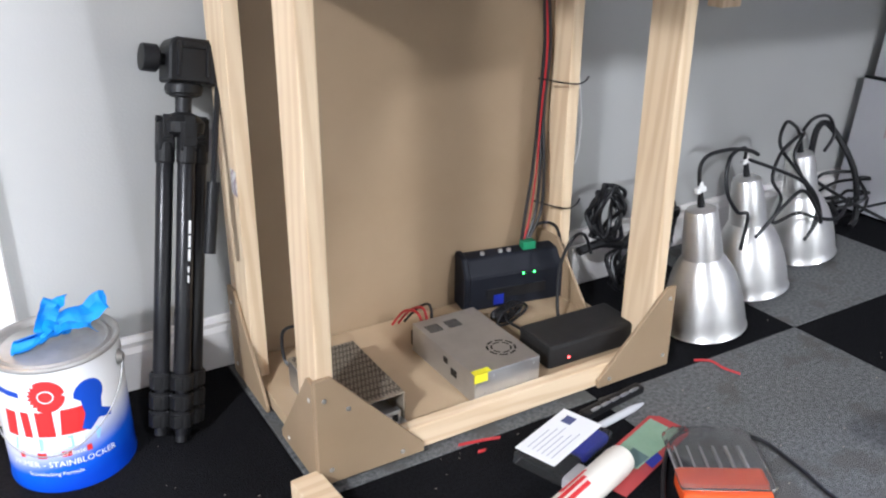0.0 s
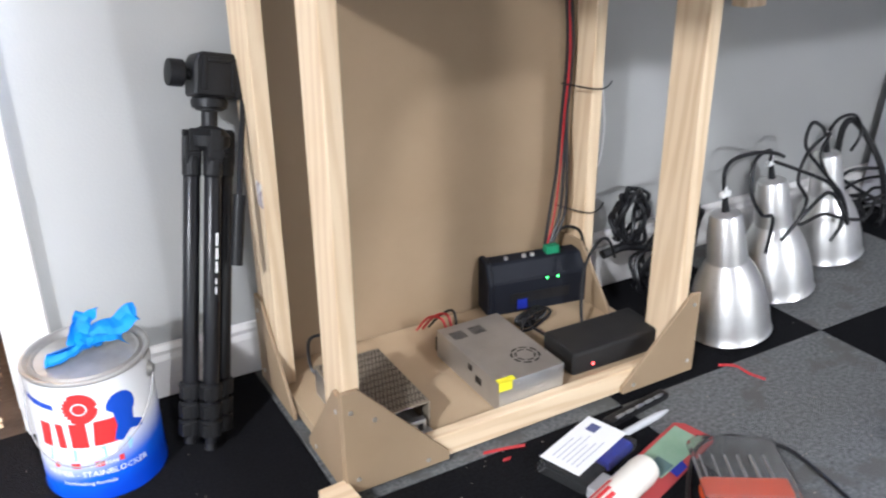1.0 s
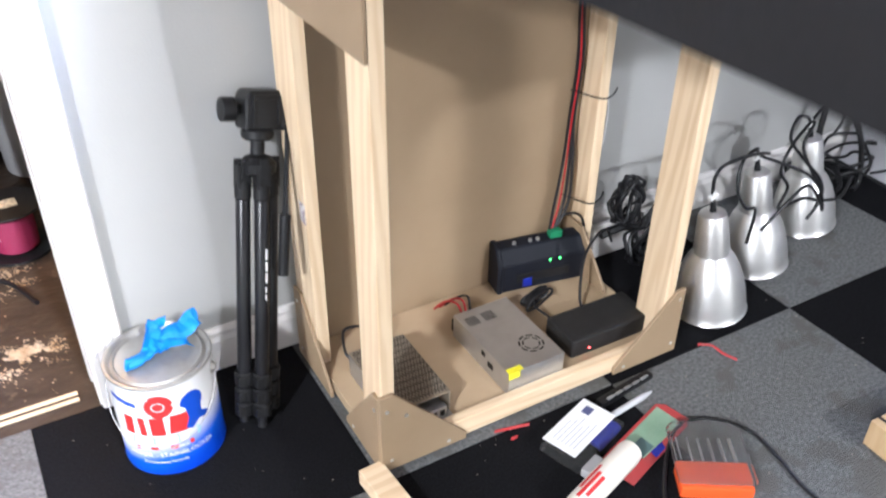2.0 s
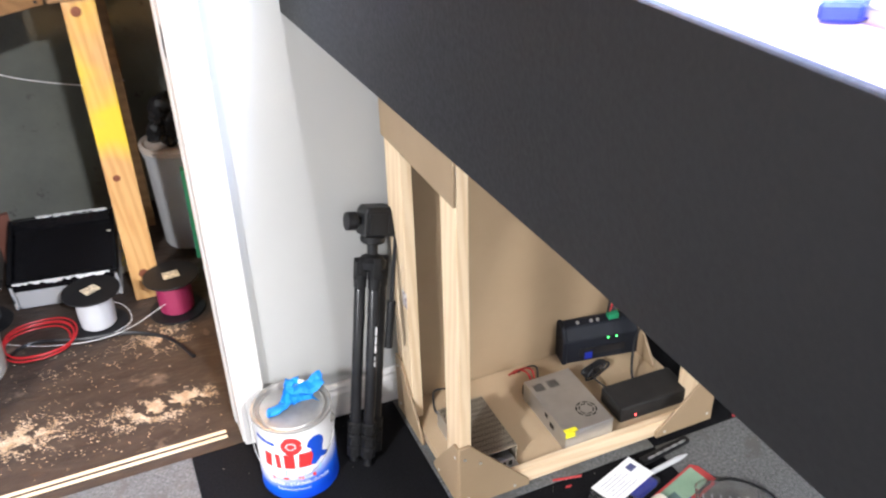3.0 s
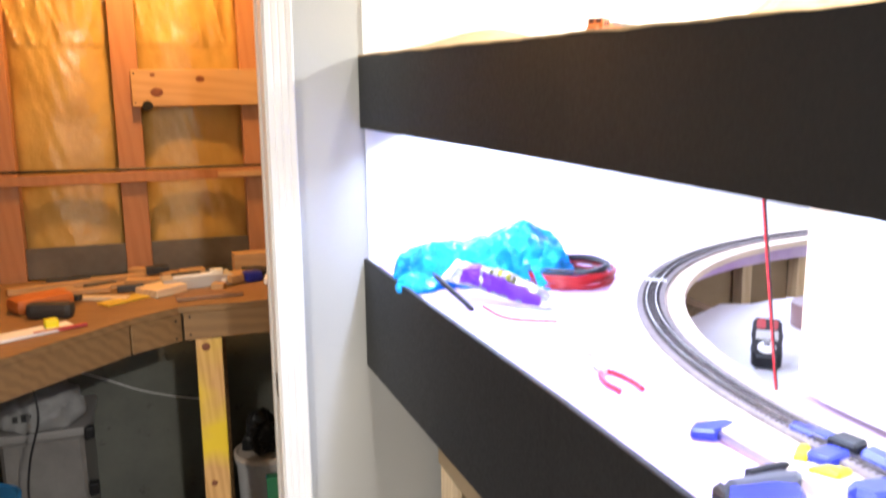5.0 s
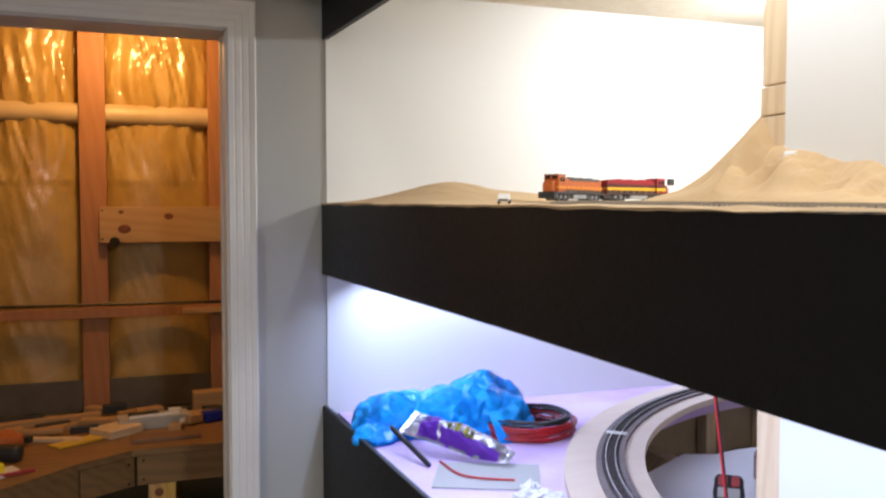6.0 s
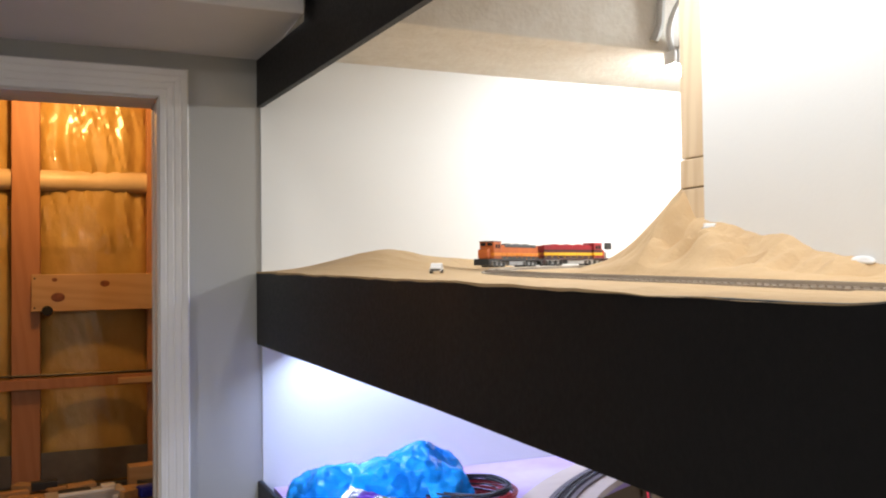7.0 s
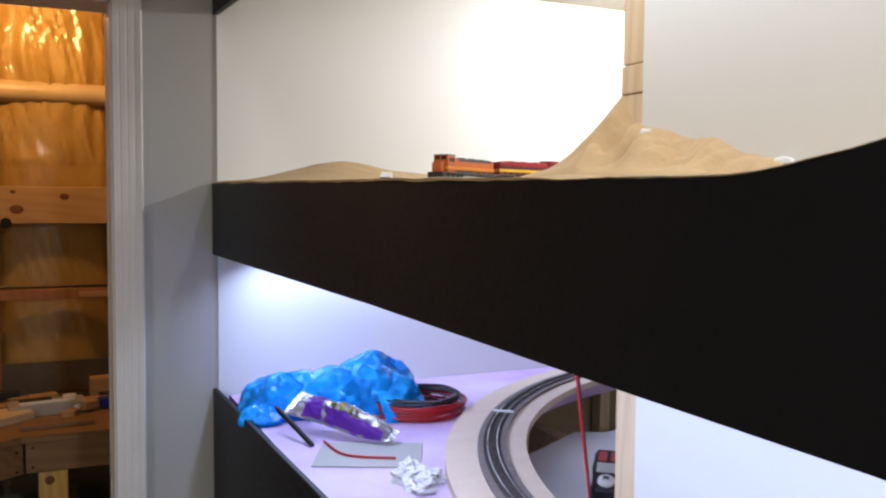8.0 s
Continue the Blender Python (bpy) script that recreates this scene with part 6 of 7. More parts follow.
for x, z, r in ((-0.430, 1.592, 0.017), (-0.286, 1.635, 0.012), (-0.440, 1.650, 0.007)):
    bm = B()
    lathe(bm, [(0, 0.0010), (r * 0.7, 0.0009), (r, 0.0003)], 16, Matrix.Translation((x, 1.1698, z)) @ Matrix.Rotation(radians(90), 4, "X") @ Matrix.Diagonal((1.25, 0.9, 1, 1)))
    part("knot", bm, KNOT, kb)
bm = B()
lathe(bm, [(0, 0.004), (0.016, 0.003), (0.018, 0)], 12, Matrix.Translation((-0.462, 1.171, 1.548)) @ Matrix.Rotation(radians(90), 4, "X"))
part("notch", bm, DARK_HOLE, kb)
for x, z in ((-0.50, 1.655), (-0.50, 1.558)):
    bm = B()
    lathe(bm, [(0, 0.0012), (0.003, 0.001), (0.0034, 0)], 8, Matrix.Translation((x, 1.1698, z)) @ Matrix.Rotation(radians(90), 4, "X"))
    part("screw", bm, BLACK_PLASTIC, kb)
lg = thing("ledger_strip", "thin timber ledger with a pale end across the studs", "ledger")
bm = B()
box(bm, (-1.4, 1.180, 1.290), (0.28, 1.1995, 1.325), 0.002)
part("strip", bm, STUD_RED, lg)
bm = B()
box(bm, (-0.245, 1.165, 1.295), (-0.05, 1.1795, 1.315), 0.002)
part("pale_offcut", bm, PINE_OLD, lg)
ew = thing("wall_cable", "dark cable stapled across the wall studs", "cable")
bm = B()
tube(bm, [(-1.4, 1.178, 1.345), (-0.9, 1.185, 1.338), (-0.5, 1.188, 1.335), (-0.05, 1.185, 1.332), (0.28, 1.185, 1.333)], 0.005, 6)
part("cable", bm, BLACK_WIRE, ew, smooth=True)

# workbench
wbn = thing("workbench", "rough pine workbench with a slanted corner edge", "workbench")
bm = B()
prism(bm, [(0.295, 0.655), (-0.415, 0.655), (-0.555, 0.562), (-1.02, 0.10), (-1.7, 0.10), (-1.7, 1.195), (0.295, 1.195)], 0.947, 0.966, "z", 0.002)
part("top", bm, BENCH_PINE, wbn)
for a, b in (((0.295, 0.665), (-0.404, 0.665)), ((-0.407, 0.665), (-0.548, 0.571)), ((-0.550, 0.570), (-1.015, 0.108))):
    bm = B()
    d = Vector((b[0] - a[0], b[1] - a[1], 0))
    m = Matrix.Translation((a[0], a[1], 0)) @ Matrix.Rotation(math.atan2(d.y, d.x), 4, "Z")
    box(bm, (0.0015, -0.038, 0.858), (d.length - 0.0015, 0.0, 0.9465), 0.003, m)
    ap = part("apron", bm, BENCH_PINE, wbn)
for x, z in ((-0.385, 0.93), (-0.385, 0.875), (-0.425, 0.925), (-0.425, 0.87)):
    bm = B()
    lathe(bm, [(0, 0.001), (0.0035, 0.0009), (0.004, 0)], 8, Matrix.Translation((x, 0.6648 if x > -0.4 else 0.650, z)) @ Matrix.Rotation(radians(90), 4, "X"))
    part("screw", bm, BLACK_PLASTIC, wbn)
YPINE = pine("pine_with_yellow_spray", (0.56, 0.33, 0.13), (0.38, 0.19, 0.06), (3, 3, 0.3))
n, ln = YPINE.node_tree.nodes, YPINE.node_tree.links
pb = n["Principled BSDF"]
src = pb.inputs["Base Color"].links[0].from_socket
nz = n.new("ShaderNodeTexNoise")
nz.inputs["Scale"].default_value = 4.5
co = n.new("ShaderNodeTexCoord")
ln.new(co.outputs["Object"], nz.inputs["Vector"])
rp = n.new("ShaderNodeValToRGB")
rp.color_ramp.elements[0].position, rp.color_ramp.elements[1].position = 0.62, 0.84
# the spray hit the middle of the leg
sp = n.new("ShaderNodeSeparateXYZ")
ln.new(co.outputs["Object"], sp.inputs[0])
chain = sp.outputs["Z"]
for op, val in (("SUBTRACT", 0.57), ("ABSOLUTE", 0.0), ("MULTIPLY", -1.5), ("ADD", 0.40)):
    mt_ = n.new("ShaderNodeMath")
    mt_.operation = op
    ln.new(chain, mt_.inputs[0])
    mt_.inputs[1].default_value = val
    chain = mt_.outputs[0]
mt_ = n.new("ShaderNodeMath")
ln.new(chain, mt_.inputs[0])
ln.new(nz.outputs["Fac"], mt_.inputs[1])
ln.new(mt_.outputs[0], rp.inputs["Fac"])
mx = n.new("ShaderNodeMixRGB")
mx.inputs[2].default_value = (0.66, 0.47, 0.03, 1)
ln.new(rp.outputs["Color"], mx.inputs[0])
ln.new(src, mx.inputs[1])
ln.new(mx.outputs[0], pb.inputs["Base Color"])
bm = B()
box(bm, (-0.372, 0.668, 0.0), (-0.295, 0.706, 0.857), 0.004)
lg2 = part("leg", bm, YPINE, wbn, "pine leg splashed with yellow spray paint")
for x, z, r in ((-0.343, 0.832, 0.013), (-0.344, 0.388, 0.010), (-0.335, 0.085, 0.014)):
    bm = B()
    lathe(bm, [(0, 0.0010), (r * 0.7, 0.0009), (r, 0.0003)], 14, Matrix.Translation((x, 0.668, z)) @ Matrix.Rotation(radians(90), 4, "X"))
    part("knot", bm, KNOT, lg2)
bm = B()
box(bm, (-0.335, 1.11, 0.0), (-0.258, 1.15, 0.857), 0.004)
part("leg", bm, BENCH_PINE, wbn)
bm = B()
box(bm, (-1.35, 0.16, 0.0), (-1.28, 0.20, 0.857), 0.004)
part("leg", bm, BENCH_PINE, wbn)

# clutter on the bench
BT = 0.967
def plank(pos, dims, rz, material, name, label, cat, group="", bev=0.002):
    th = thing(name, label, cat, group, m=pose(pos[0], pos[1], pos[2], 0, 0, rz))
    bm = B()
    box(bm, (-dims[0] / 2, -dims[1] / 2, 0), (dims[0] / 2, dims[1] / 2, dims[2]), bev)
    part("body", bm, material, th)
    return th
DARKP = mat("dark_tool_plastic", (0.03, 0.03, 0.03), 0.5)
plank((-0.72, 1.05, BT), (0.42, 0.035, 0.02), 14, PINE_OLD, "pine_stick", "pale pine stick lying on the workbench", "wood strip", "sticks on the bench")
plank((-0.62, 0.98, BT), (0.30, 0.03, 0.014), 24, PINE_OLD, "pine_stick", "pale pine stick lying on the workbench", "wood strip", "sticks on the bench")
plank((-0.66, 0.84, BT), (0.22, 0.028, 0.012), -20, PINE_X, "pine_stick", "short pine stick lying on the workbench", "wood strip", "sticks on the bench")
plank((-0.56, 0.80, BT), (0.17, 0.06, 0.006), 35, mat("yellow_rule", (0.60, 0.42, 0.05), 0.5), "folding_rule", "yellow folding rule lying open on the workbench", "rule")
st = plank((-0.35, 0.93, BT), (0.22, 0.09, 0.035), 8, mat("grey_tool_case", (0.42, 0.40, 0.38), 0.5), "label_machine", "grey and white device lying on the workbench", "device")
for dx, dy, w, d, mt in ((-0.03, 0.0, 0.09, 0.04, DARKP), (0.07, 0.02, 0.04, 0.03, WHITE_PLASTIC), (0.0, -0.035, 0.16, 0.012, WHITE_PLASTIC)):
    bm = B()
    box(bm, (dx - w / 2, dy - d / 2, 0.0355), (dx + w / 2, dy + d / 2, 0.045), 0.003)
    part("panel", bm, mt, st)
plank((-0.32, 0.755, BT), (0.20, 0.07, 0.012), 3, mat("brown_scrap", (0.20, 0.11, 0.06), 0.6), "wood_scrap", "flat brown wood scrap lying on the workbench", "wood scrap")
plank((-0.12, 1.06, BT), (0.20, 0.06, 0.075), 4, PINE_OLD, "pine_block", "knotty pine block lying on the workbench", "wood block")
plank((-0.17, 0.93, BT), (0.06, 0.05, 0.035), 20, BLUE_PLASTIC, "blue_cap", "small blue plastic cap on the workbench", "cap", bev=0.012)
plank((-0.08, 0.86, BT), (0.09, 0.05, 0.04), -10, DARKP, "dark_tool", "small dark hand tool on the workbench", "tool", bev=0.012)
plank((-0.24, 1.10, BT), (0.20, 0.04, 0.018), 10, DARKP, "dark_tool", "long dark tool lying on the workbench", "tool", bev=0.006)
plank((-0.80, 0.78, BT), (0.17, 0.09, 0.045), 30, mat("orange_tool", (0.45, 0.13, 0.03), 0.5), "orange_tool", "orange power tool lying on the workbench", "tool", bev=0.018)
plank((-0.76, 0.66, BT), (0.13, 0.05, 0.045), -15, DARKP, "dark_tool", "dark power tool lying on the workbench", "tool", bev=0.018)
plank((-0.745, 0.525, BT), (0.035, 0.03, 0.03), 20, YELLOW_INK, "yellow_block", "small yellow block on the workbench", "block", bev=0.006)
plank((-0.83, 0.475, BT), (0.30, 0.07, 0.008), 28, WHITE_SHEET, "paper_sheet", "white folded paper lying on the workbench", "paper")
plank((-0.72, 0.50, BT), (0.14, 0.012, 0.010), 24, RED_CARD, "red_pencil", "red pencil lying on the workbench", "pencil", bev=0.003)
plank((-0.46, 0.86, BT), (0.12, 0.10, 0.025), 40, PINE_X, "wood_scrap", "pale wood scrap lying on the workbench", "wood scrap")
plank((-0.50, 0.96, BT), (0.14, 0.05, 0.03), -12, PINE_OLD, "wood_scrap", "pale wood scrap lying on the workbench", "wood scrap")

g = random.Random(17)
for i in range(26):
    x, y = g.uniform(-0.80, -0.02), g.uniform(0.80, 1.16)
    mt = (PINE_OLD, PINE_OLD, DARKP, DARKP, WHITE_PLASTIC, DARKP)[i % 6]
    nm, lb, ct = (("wood_scrap", "small wood offcut lying among bench clutter", "wood scrap") if mt in (PINE_X, PINE_OLD) else ("small_tool", "small dark hand tool lying among bench clutter", "tool") if mt is DARKP else ("plastic_piece", "small white plastic piece lying among bench clutter", "plastic piece"))
    plank((x, y, BT + 0.0005 * i), (g.uniform(0.04, 0.15), g.uniform(0.015, 0.05), g.uniform(0.006, 0.028)), g.uniform(-60, 60), mt, nm, lb, ct, "clutter on the bench", 0.003)

# under the bench
tr = thing("paint_tray", "grey paint tray coated with black paint under the bench", "paint tray", m=Matrix.Translation((-0.548, 0.748, 0.0)) @ Matrix.Rotation(radians(-9), 4, "Z") @ Matrix.Diagonal((1, 0.68, 1, 1)))
bm = B()
prism(bm, [(0.0, 0.0), (0.02, 0.0), (0.26, 0.10), (0.27, 0.19), (0.255, 0.19), (0.245, 0.12), (0.03, 0.03), (0.012, 0.09), (-0.005, 0.085)], -0.135, 0.135, "x", 0.003)
for s in (-1, 1):
    prism(bm, [(0.0, 0.0), (0.02, 0.0), (0.26, 0.10), (0.27, 0.19), (-0.005, 0.088)], s * 0.142 - 0.005, s * 0.142 + 0.005, "x", 0.002)
part("tray", bm, mat("grey_tray_plastic", (0.42, 0.42, 0.42), 0.45, spots=(0.02, 0.02, 0.02), spot_scale=18, spot_at=0.6), tr)
WET_BLACK = mat("wet_black_paint", (0.006, 0.006, 0.007), 0.2, bump=0.3, bump_scale=20)
for pts, x0, x1, bev in (([(0.010, 0.075), (0.03, 0.060), (0.25, 0.160), (0.25, 0.165), (0.010, 0.080)], -0.133, 0.133, 0),
                         ([(0.0, 0.05), (0.26, 0.135), (0.274, 0.194), (-0.007, 0.092)], -0.1485, -0.1355, 0.002),
                         ([(0.0, 0.05), (0.26, 0.135), (0.274, 0.194), (-0.007, 0.092)], 0.1355, 0.1485, 0.002),
                         ([(0.248, 0.14), (0.276, 0.15), (0.276, 0.195), (0.250, 0.195)], -0.1350, 0.1350, 0.002),
                         ([(-0.009, 0.060), (0.014, 0.060), (0.014, 0.094), (-0.009, 0.091)], -0.1350, 0.1350, 0.002)):
    bm = B()
    prism(bm, pts, x0, x1, "x", bev)
    part("black_paint", bm, WET_BLACK, tr)
bm = B()
g = random.Random(14)
xs_ = [-0.07 + 0.2 * k / 22 for k in range(23)]
prism(bm, [(x, 0.268 + g.uniform(-0.004, 0.004)) for x in xs_] + [(x, 0.256 + g.uniform(-0.012, 0.009)) for x in reversed(xs_)], 0.1955, 0.1985, "z")
part("white_smear", bm, WHITE_PLASTIC, tr)
bm = B()
xs_ = [-0.134 + 0.26 * k / 30 for k in range(31)]
prism(bm, [(x, 0.090 + g.uniform(-0.001, 0.001)) for x in xs_] + [(x, 0.081 + g.uniform(-0.005, 0.007)) for x in reversed(xs_)], -0.0105, -0.0095, "y")
part("white_smear", bm, WHITE_PLASTIC, tr)
def bucket(m, r, hgt, body, label, lid=None, name="bucket"):
    th = thing(name, label, "bucket", m=m)
    bm = B()
    lathe(bm, [(0, 0.0), (r * 0.86, 0.0), (r * 0.88, 0.004), (r * 0.98, hgt - 0.03), (r * 1.03, hgt - 0.028), (r * 1.03, hgt - 0.016), (r, hgt - 0.014), (r * 1.04, hgt - 0.006), (r * 1.04, hgt), (r * 0.98, hgt), (r * 0.95, hgt - 0.05)], 36)
    part("body", bm, body, th, smooth=True)
    if lid:
        bm = B()
        lathe(bm, [(r * 1.06, hgt - 0.010), (r * 1.07, hgt + 0.004), (r * 0.98, hgt + 0.008), (r * 0.92, hgt + 0.002), (0, hgt + 0.002)], 36)
        part("lid", bm, lid, th, smooth=True)
    return th
GREYB = mat("grey_bucket_plastic", (0.42, 0.42, 0.42), 0.5, other=(0.36, 0.36, 0.37), scale=5)
bucket(pose(-0.150, 0.985, 0.0), 0.105, 0.335, GREYB, "grey plastic bucket with a pale lid under the bench", mat("pale_lid", (0.55, 0.47, 0.40), 0.5))
gb = thing("black_bag_heap", "black plastic bag heaped on a bucket lid", "plastic bag", m=pose(-0.145, 0.98, 0.343))
bm = B()
crumple(bm, 0.085, 0.075, 0.085, 4.4, 0.5, 4)
part("bag", bm, BLACK_PLASTIC, gb)
plank((-0.130, 0.845, 0.0), (0.075, 0.035, 0.30), -6, mat("green_box", (0.03, 0.20, 0.09), 0.5), "green_carton", "narrow dark green carton standing on the floor", "carton")
bo2 = thing("spray_bottle", "small bottle with a yellow label under the bench", "bottle", m=Matrix.Translation((-0.398, 0.865, 0.0)) @ Matrix.Diagonal((0.95, 0.95, 0.85, 1)))
bm = B()
lathe(bm, [(0, 0), (0.026, 0.0), (0.028, 0.004), (0.028, 0.12), (0.018, 0.145), (0.011, 0.152), (0.011, 0.172), (0, 0.173)], 20)
part("body", bm, mat("cream_bottle", (0.45, 0.42, 0.34), 0.45), bo2, smooth=True)
bm = B()
lathe(bm, [(0.0286, 0.03), (0.0288, 0.04), (0.0288, 0.10), (0.0286, 0.11)], 20)
part("label_band", bm, mat("yellow_blue_label", (0.65, 0.52, 0.06), 0.5, other=(0.08, 0.14, 0.35), scale=24, amount=0.3), bo2, smooth=True)
def spool(m, wire, label):
    th = thing("wire_spool", label, "wire spool", group="wire spools on the floor", m=m)
    bm = B()
    lathe(bm, [(0.014, 0), (0.076, 0), (0.077, 0.002), (0.076, 0.005), (0.014, 0.005)], 36)
    part("lower_flange", bm, BLACK_PLASTIC, th, smooth=True)
    bm = B()
    lathe(bm, [(0.040, 0.006), (0.047, 0.012), (0.049, 0.055), (0.046, 0.104), (0.040, 0.110)], 30)
    part("winding", bm, wire, th, smooth=True)
    bm = B()
    lathe(bm, [(0.014, 0.111), (0.076, 0.111), (0.077, 0.113), (0.076, 0.116), (0.014, 0.116), (0.014, 0.10)], 36)
    part("upper_flange", bm, BLACK_PLASTIC, th, smooth=True)
    bm = B()
    box(bm, (-0.022, -0.018, 0.1165), (0.022, 0.018, 0.1172))
    part("paper_label", bm, mat("cream_label", (0.70, 0.62, 0.45), 0.6, other=(0.35, 0.30, 0.22), scale=60, amount=0.2), th)
    return th
spool(pose(-0.478, 0.590, 0.0, 0, 0, 30), mat("white_wire_winding", (0.50, 0.50, 0.51), 0.5, bump=0.4, bump_scale=200, stretch=(0.2, 0.2, 4)), "black spool of white wire standing on the floor")
spool(pose(-0.268, 0.572, 0.0, 0, 0, 5), mat("magenta_wire_winding", (0.28, 0.02, 0.075), 0.5, bump=0.4, bump_scale=200, stretch=(0.2, 0.2, 4)), "black spool of magenta wire standing on the floor")
spool(pose(-0.775, 0.74, 0.0, 0, 0, 60), mat("dark_wire_winding", (0.05, 0.05, 0.05), 0.5), "dark spool of cable standing by the buckets")
rc = thing("air_hose", "coil of thin red air hose lying on the floor", "hose")
g = random.Random(3)
for i in range(4):
    bm = B()
    r = 0.086 + 0.011 * g.uniform(-1, 1)
    pts = [(-0.640 + r * 1.05 * math.cos(w) + 0.004 * i, 0.565 + r * math.sin(w), 0.005 + 0.006 * i + 0.003 * math.sin(3 * w)) for w in [2 * math.pi * k / 14 for k in range(14)]]
    tube(bm, pts, 0.0023, 6, True, 3)
    part("turn", bm, RED_WIRE, rc, smooth=True)
ww = thing("loose_white_wire", "loose white wire running over the dark floor", "wire")
bm = B()
tube(bm, [(-0.72, 0.60, 0.004), (-0.62, 0.545, 0.004), (-0.50, 0.505, 0.01), (-0.40, 0.51, 0.02), (-0.30, 0.535, 0.05), (-0.235, 0.555, 0.06)], 0.0008, 6)
tube(bm, [(-0.475, 0.64, 0.05), (-0.41, 0.62, 0.03), (-0.395, 0.56, 0.01), (-0.45, 0.525, 0.006), (-0.52, 0.53, 0.006)], 0.0008, 6)
part("wire", bm, WHITE_PLASTIC, ww, smooth=True)
bw = thing("floor_cable", "black cable snaking over the worn floor", "cable")
bm = B()
tube(bm, [(-0.95, 0.44, 0.006), (-0.84, 0.455, 0.006), (-0.74, 0.50, 0.006), (-0.66, 0.575, 0.004), (-0.52, 0.53, 0.006), (-0.40, 0.505, 0.006), (-0.31, 0.43, 0.006), (-0.265, 0.325, 0.006)], 0.005, 6)
part("cable", bm, BLACK_WIRE, bw, smooth=True)
tw = thing("hanging_white_wire", "white wire strung along the concrete wall", "wire")
bm = B()
tube(bm, [(-0.80, 1.27, 0.62), (-0.69, 1.27, 0.575), (-0.55, 1.28, 0.505), (-0.36, 1.27, 0.455), (-0.25, 1.28, 0.45)], 0.0026, 6)
part("wire", bm, WHITE_PLASTIC, tw, smooth=True)
bk1 = bucket(pose(-0.800, 0.500, 0.0), 0.098, 0.20, mat("smeared_white_plastic", (0.42, 0.40, 0.355), 0.45, spots=(0.16, 0.14, 0.125), spot_scale=12, spot_at=0.64), "smeared white plastic tub with a dark label", name="plastic_tub")
bm = B()
for k in range(8):
    a0, a1 = radians(-150 + k * 9), radians(-150 + (k + 1) * 9)
    vs = [bm.verts.new(((0.0945 + z * 0.055) * math.cos(a), (0.0945 + z * 0.055) * math.sin(a), z)) for a, z in ((a0, 0.03), (a1, 0.03), (a1, 0.12), (a0, 0.12))]
    bm.faces.new(vs)
part("dark_label", bm, DARKP, bk1)
bk2 = bucket(pose(-0.820, 0.520, 0.2015), 0.085, 0.185, mat("blue_white_pail", (0.40, 0.40, 0.42), 0.4, other=(0.03, 0.10, 0.42), scale=9, amount=0.12), "white and blue printed pail stacked on a tub", name="printed_pail")
bucket(pose(-0.965, 0.360, 0.0), 0.145, 0.37, mat("white_pail", (0.44, 0.44, 0.44), 0.4, other=(0.05, 0.14, 0.48), scale=5, amount=0.1), "tall white and blue pail standing on the floor", name="tall_pail", lid=GREYB)
bucket(pose(-0.935, 0.385, 0.380), 0.090, 0.185, mat("grey_white_plastic", (0.46, 0.46, 0.45), 0.45, other=(0.38, 0.37, 0.35), scale=8), "white pail with a blue lid stacked on another", mat("blue_lid", (0.02, 0.13, 0.27), 0.4), name="lidded_pail")
ptw = thing("paper_towel_roll", "white paper towel roll standing on the floor", "paper towel", m=pose(-0.845, 0.225, 0.0))
bm = B()
lathe(bm, [(0.02, 0), (0.056, 0), (0.058, 0.003), (0.058, 0.245), (0.056, 0.248), (0.02, 0.248), (0.02, 0.20)], 32)
part("roll", bm, mat("paper_towel", (0.60, 0.59, 0.57), 0.85, bump=0.2, bump_scale=60), ptw, smooth=True)
bn = thing("storage_tote", "cloudy grey plastic storage tote under the bench", "storage tote", m=pose(-0.845, 1.02, 0.0))
bm = B()
prism(bm, [(-0.13, -0.14), (0.115, -0.14), (0.125, 0.15), (-0.13, 0.15)], 0.0, 0.52, "z", 0.012)
part("tub", bm, mat("cloudy_plastic", (0.22, 0.21, 0.195), 0.35, other=(0.16, 0.15, 0.14), scale=7), bn)
bm = B()
box(bm, (-0.145, -0.155, 0.52), (0.14, 0.165, 0.55), 0.008)
part("lid", bm, mat("grey_lid", (0.24, 0.23, 0.22), 0.4), bn)
for z in (0.32, 0.51):
    bm = B()
    box(bm, (0.12, -0.165, z), (0.15, -0.13, z + 0.04), 0.006)
    part("latch", bm, BLACK_PLASTIC, bn)
sk = thing("cement_bag", "half-full pale bag with dark printing on a tote", "bag", m=pose(-0.862, 0.965, 0.552))
bm = B()
crumple(bm, 0.135, 0.125, 0.085, 7.7, 0.25, 4)
part("sack", bm, mat("pale_sack", (0.33, 0.33, 0.32), 0.6, other=(0.22, 0.22, 0.22), scale=9), sk, smooth=True)
bm = B()
for k in range(5):
    box(bm, (-0.060 + 0.024 * k, -0.118, 0.045), (-0.046 + 0.024 * k, -0.113, 0.064 + 0.004 * (k % 2)))
part("print_bar", bm, DARKP, sk)
sb = plank((-0.70, 1.08, 0.0), (0.05, 0.02, 0.16), 10, mat("brick_red_scrap", (0.16, 0.06, 0.04), 0.7), "rust_scrap", "rusty brown scrap standing by the tote", "scrap")
hc = thing("hanging_power_cable", "thin black cable hanging from the bench edge", "cable")
bm = B()
tube(bm, [(-0.80, 0.50, 0.972), (-0.795, 0.47, 0.955), (-0.800, 0.47, 0.86), (-0.793, 0.47, 0.74), (-0.822, 0.47, 0.63), (-0.836, 0.47, 0.53), (-0.830, 0.475, 0.43), (-0.822, 0.47, 0.39)], 0.0032, 6)
part("cable", bm, BLACK_WIRE, hc, smooth=True)
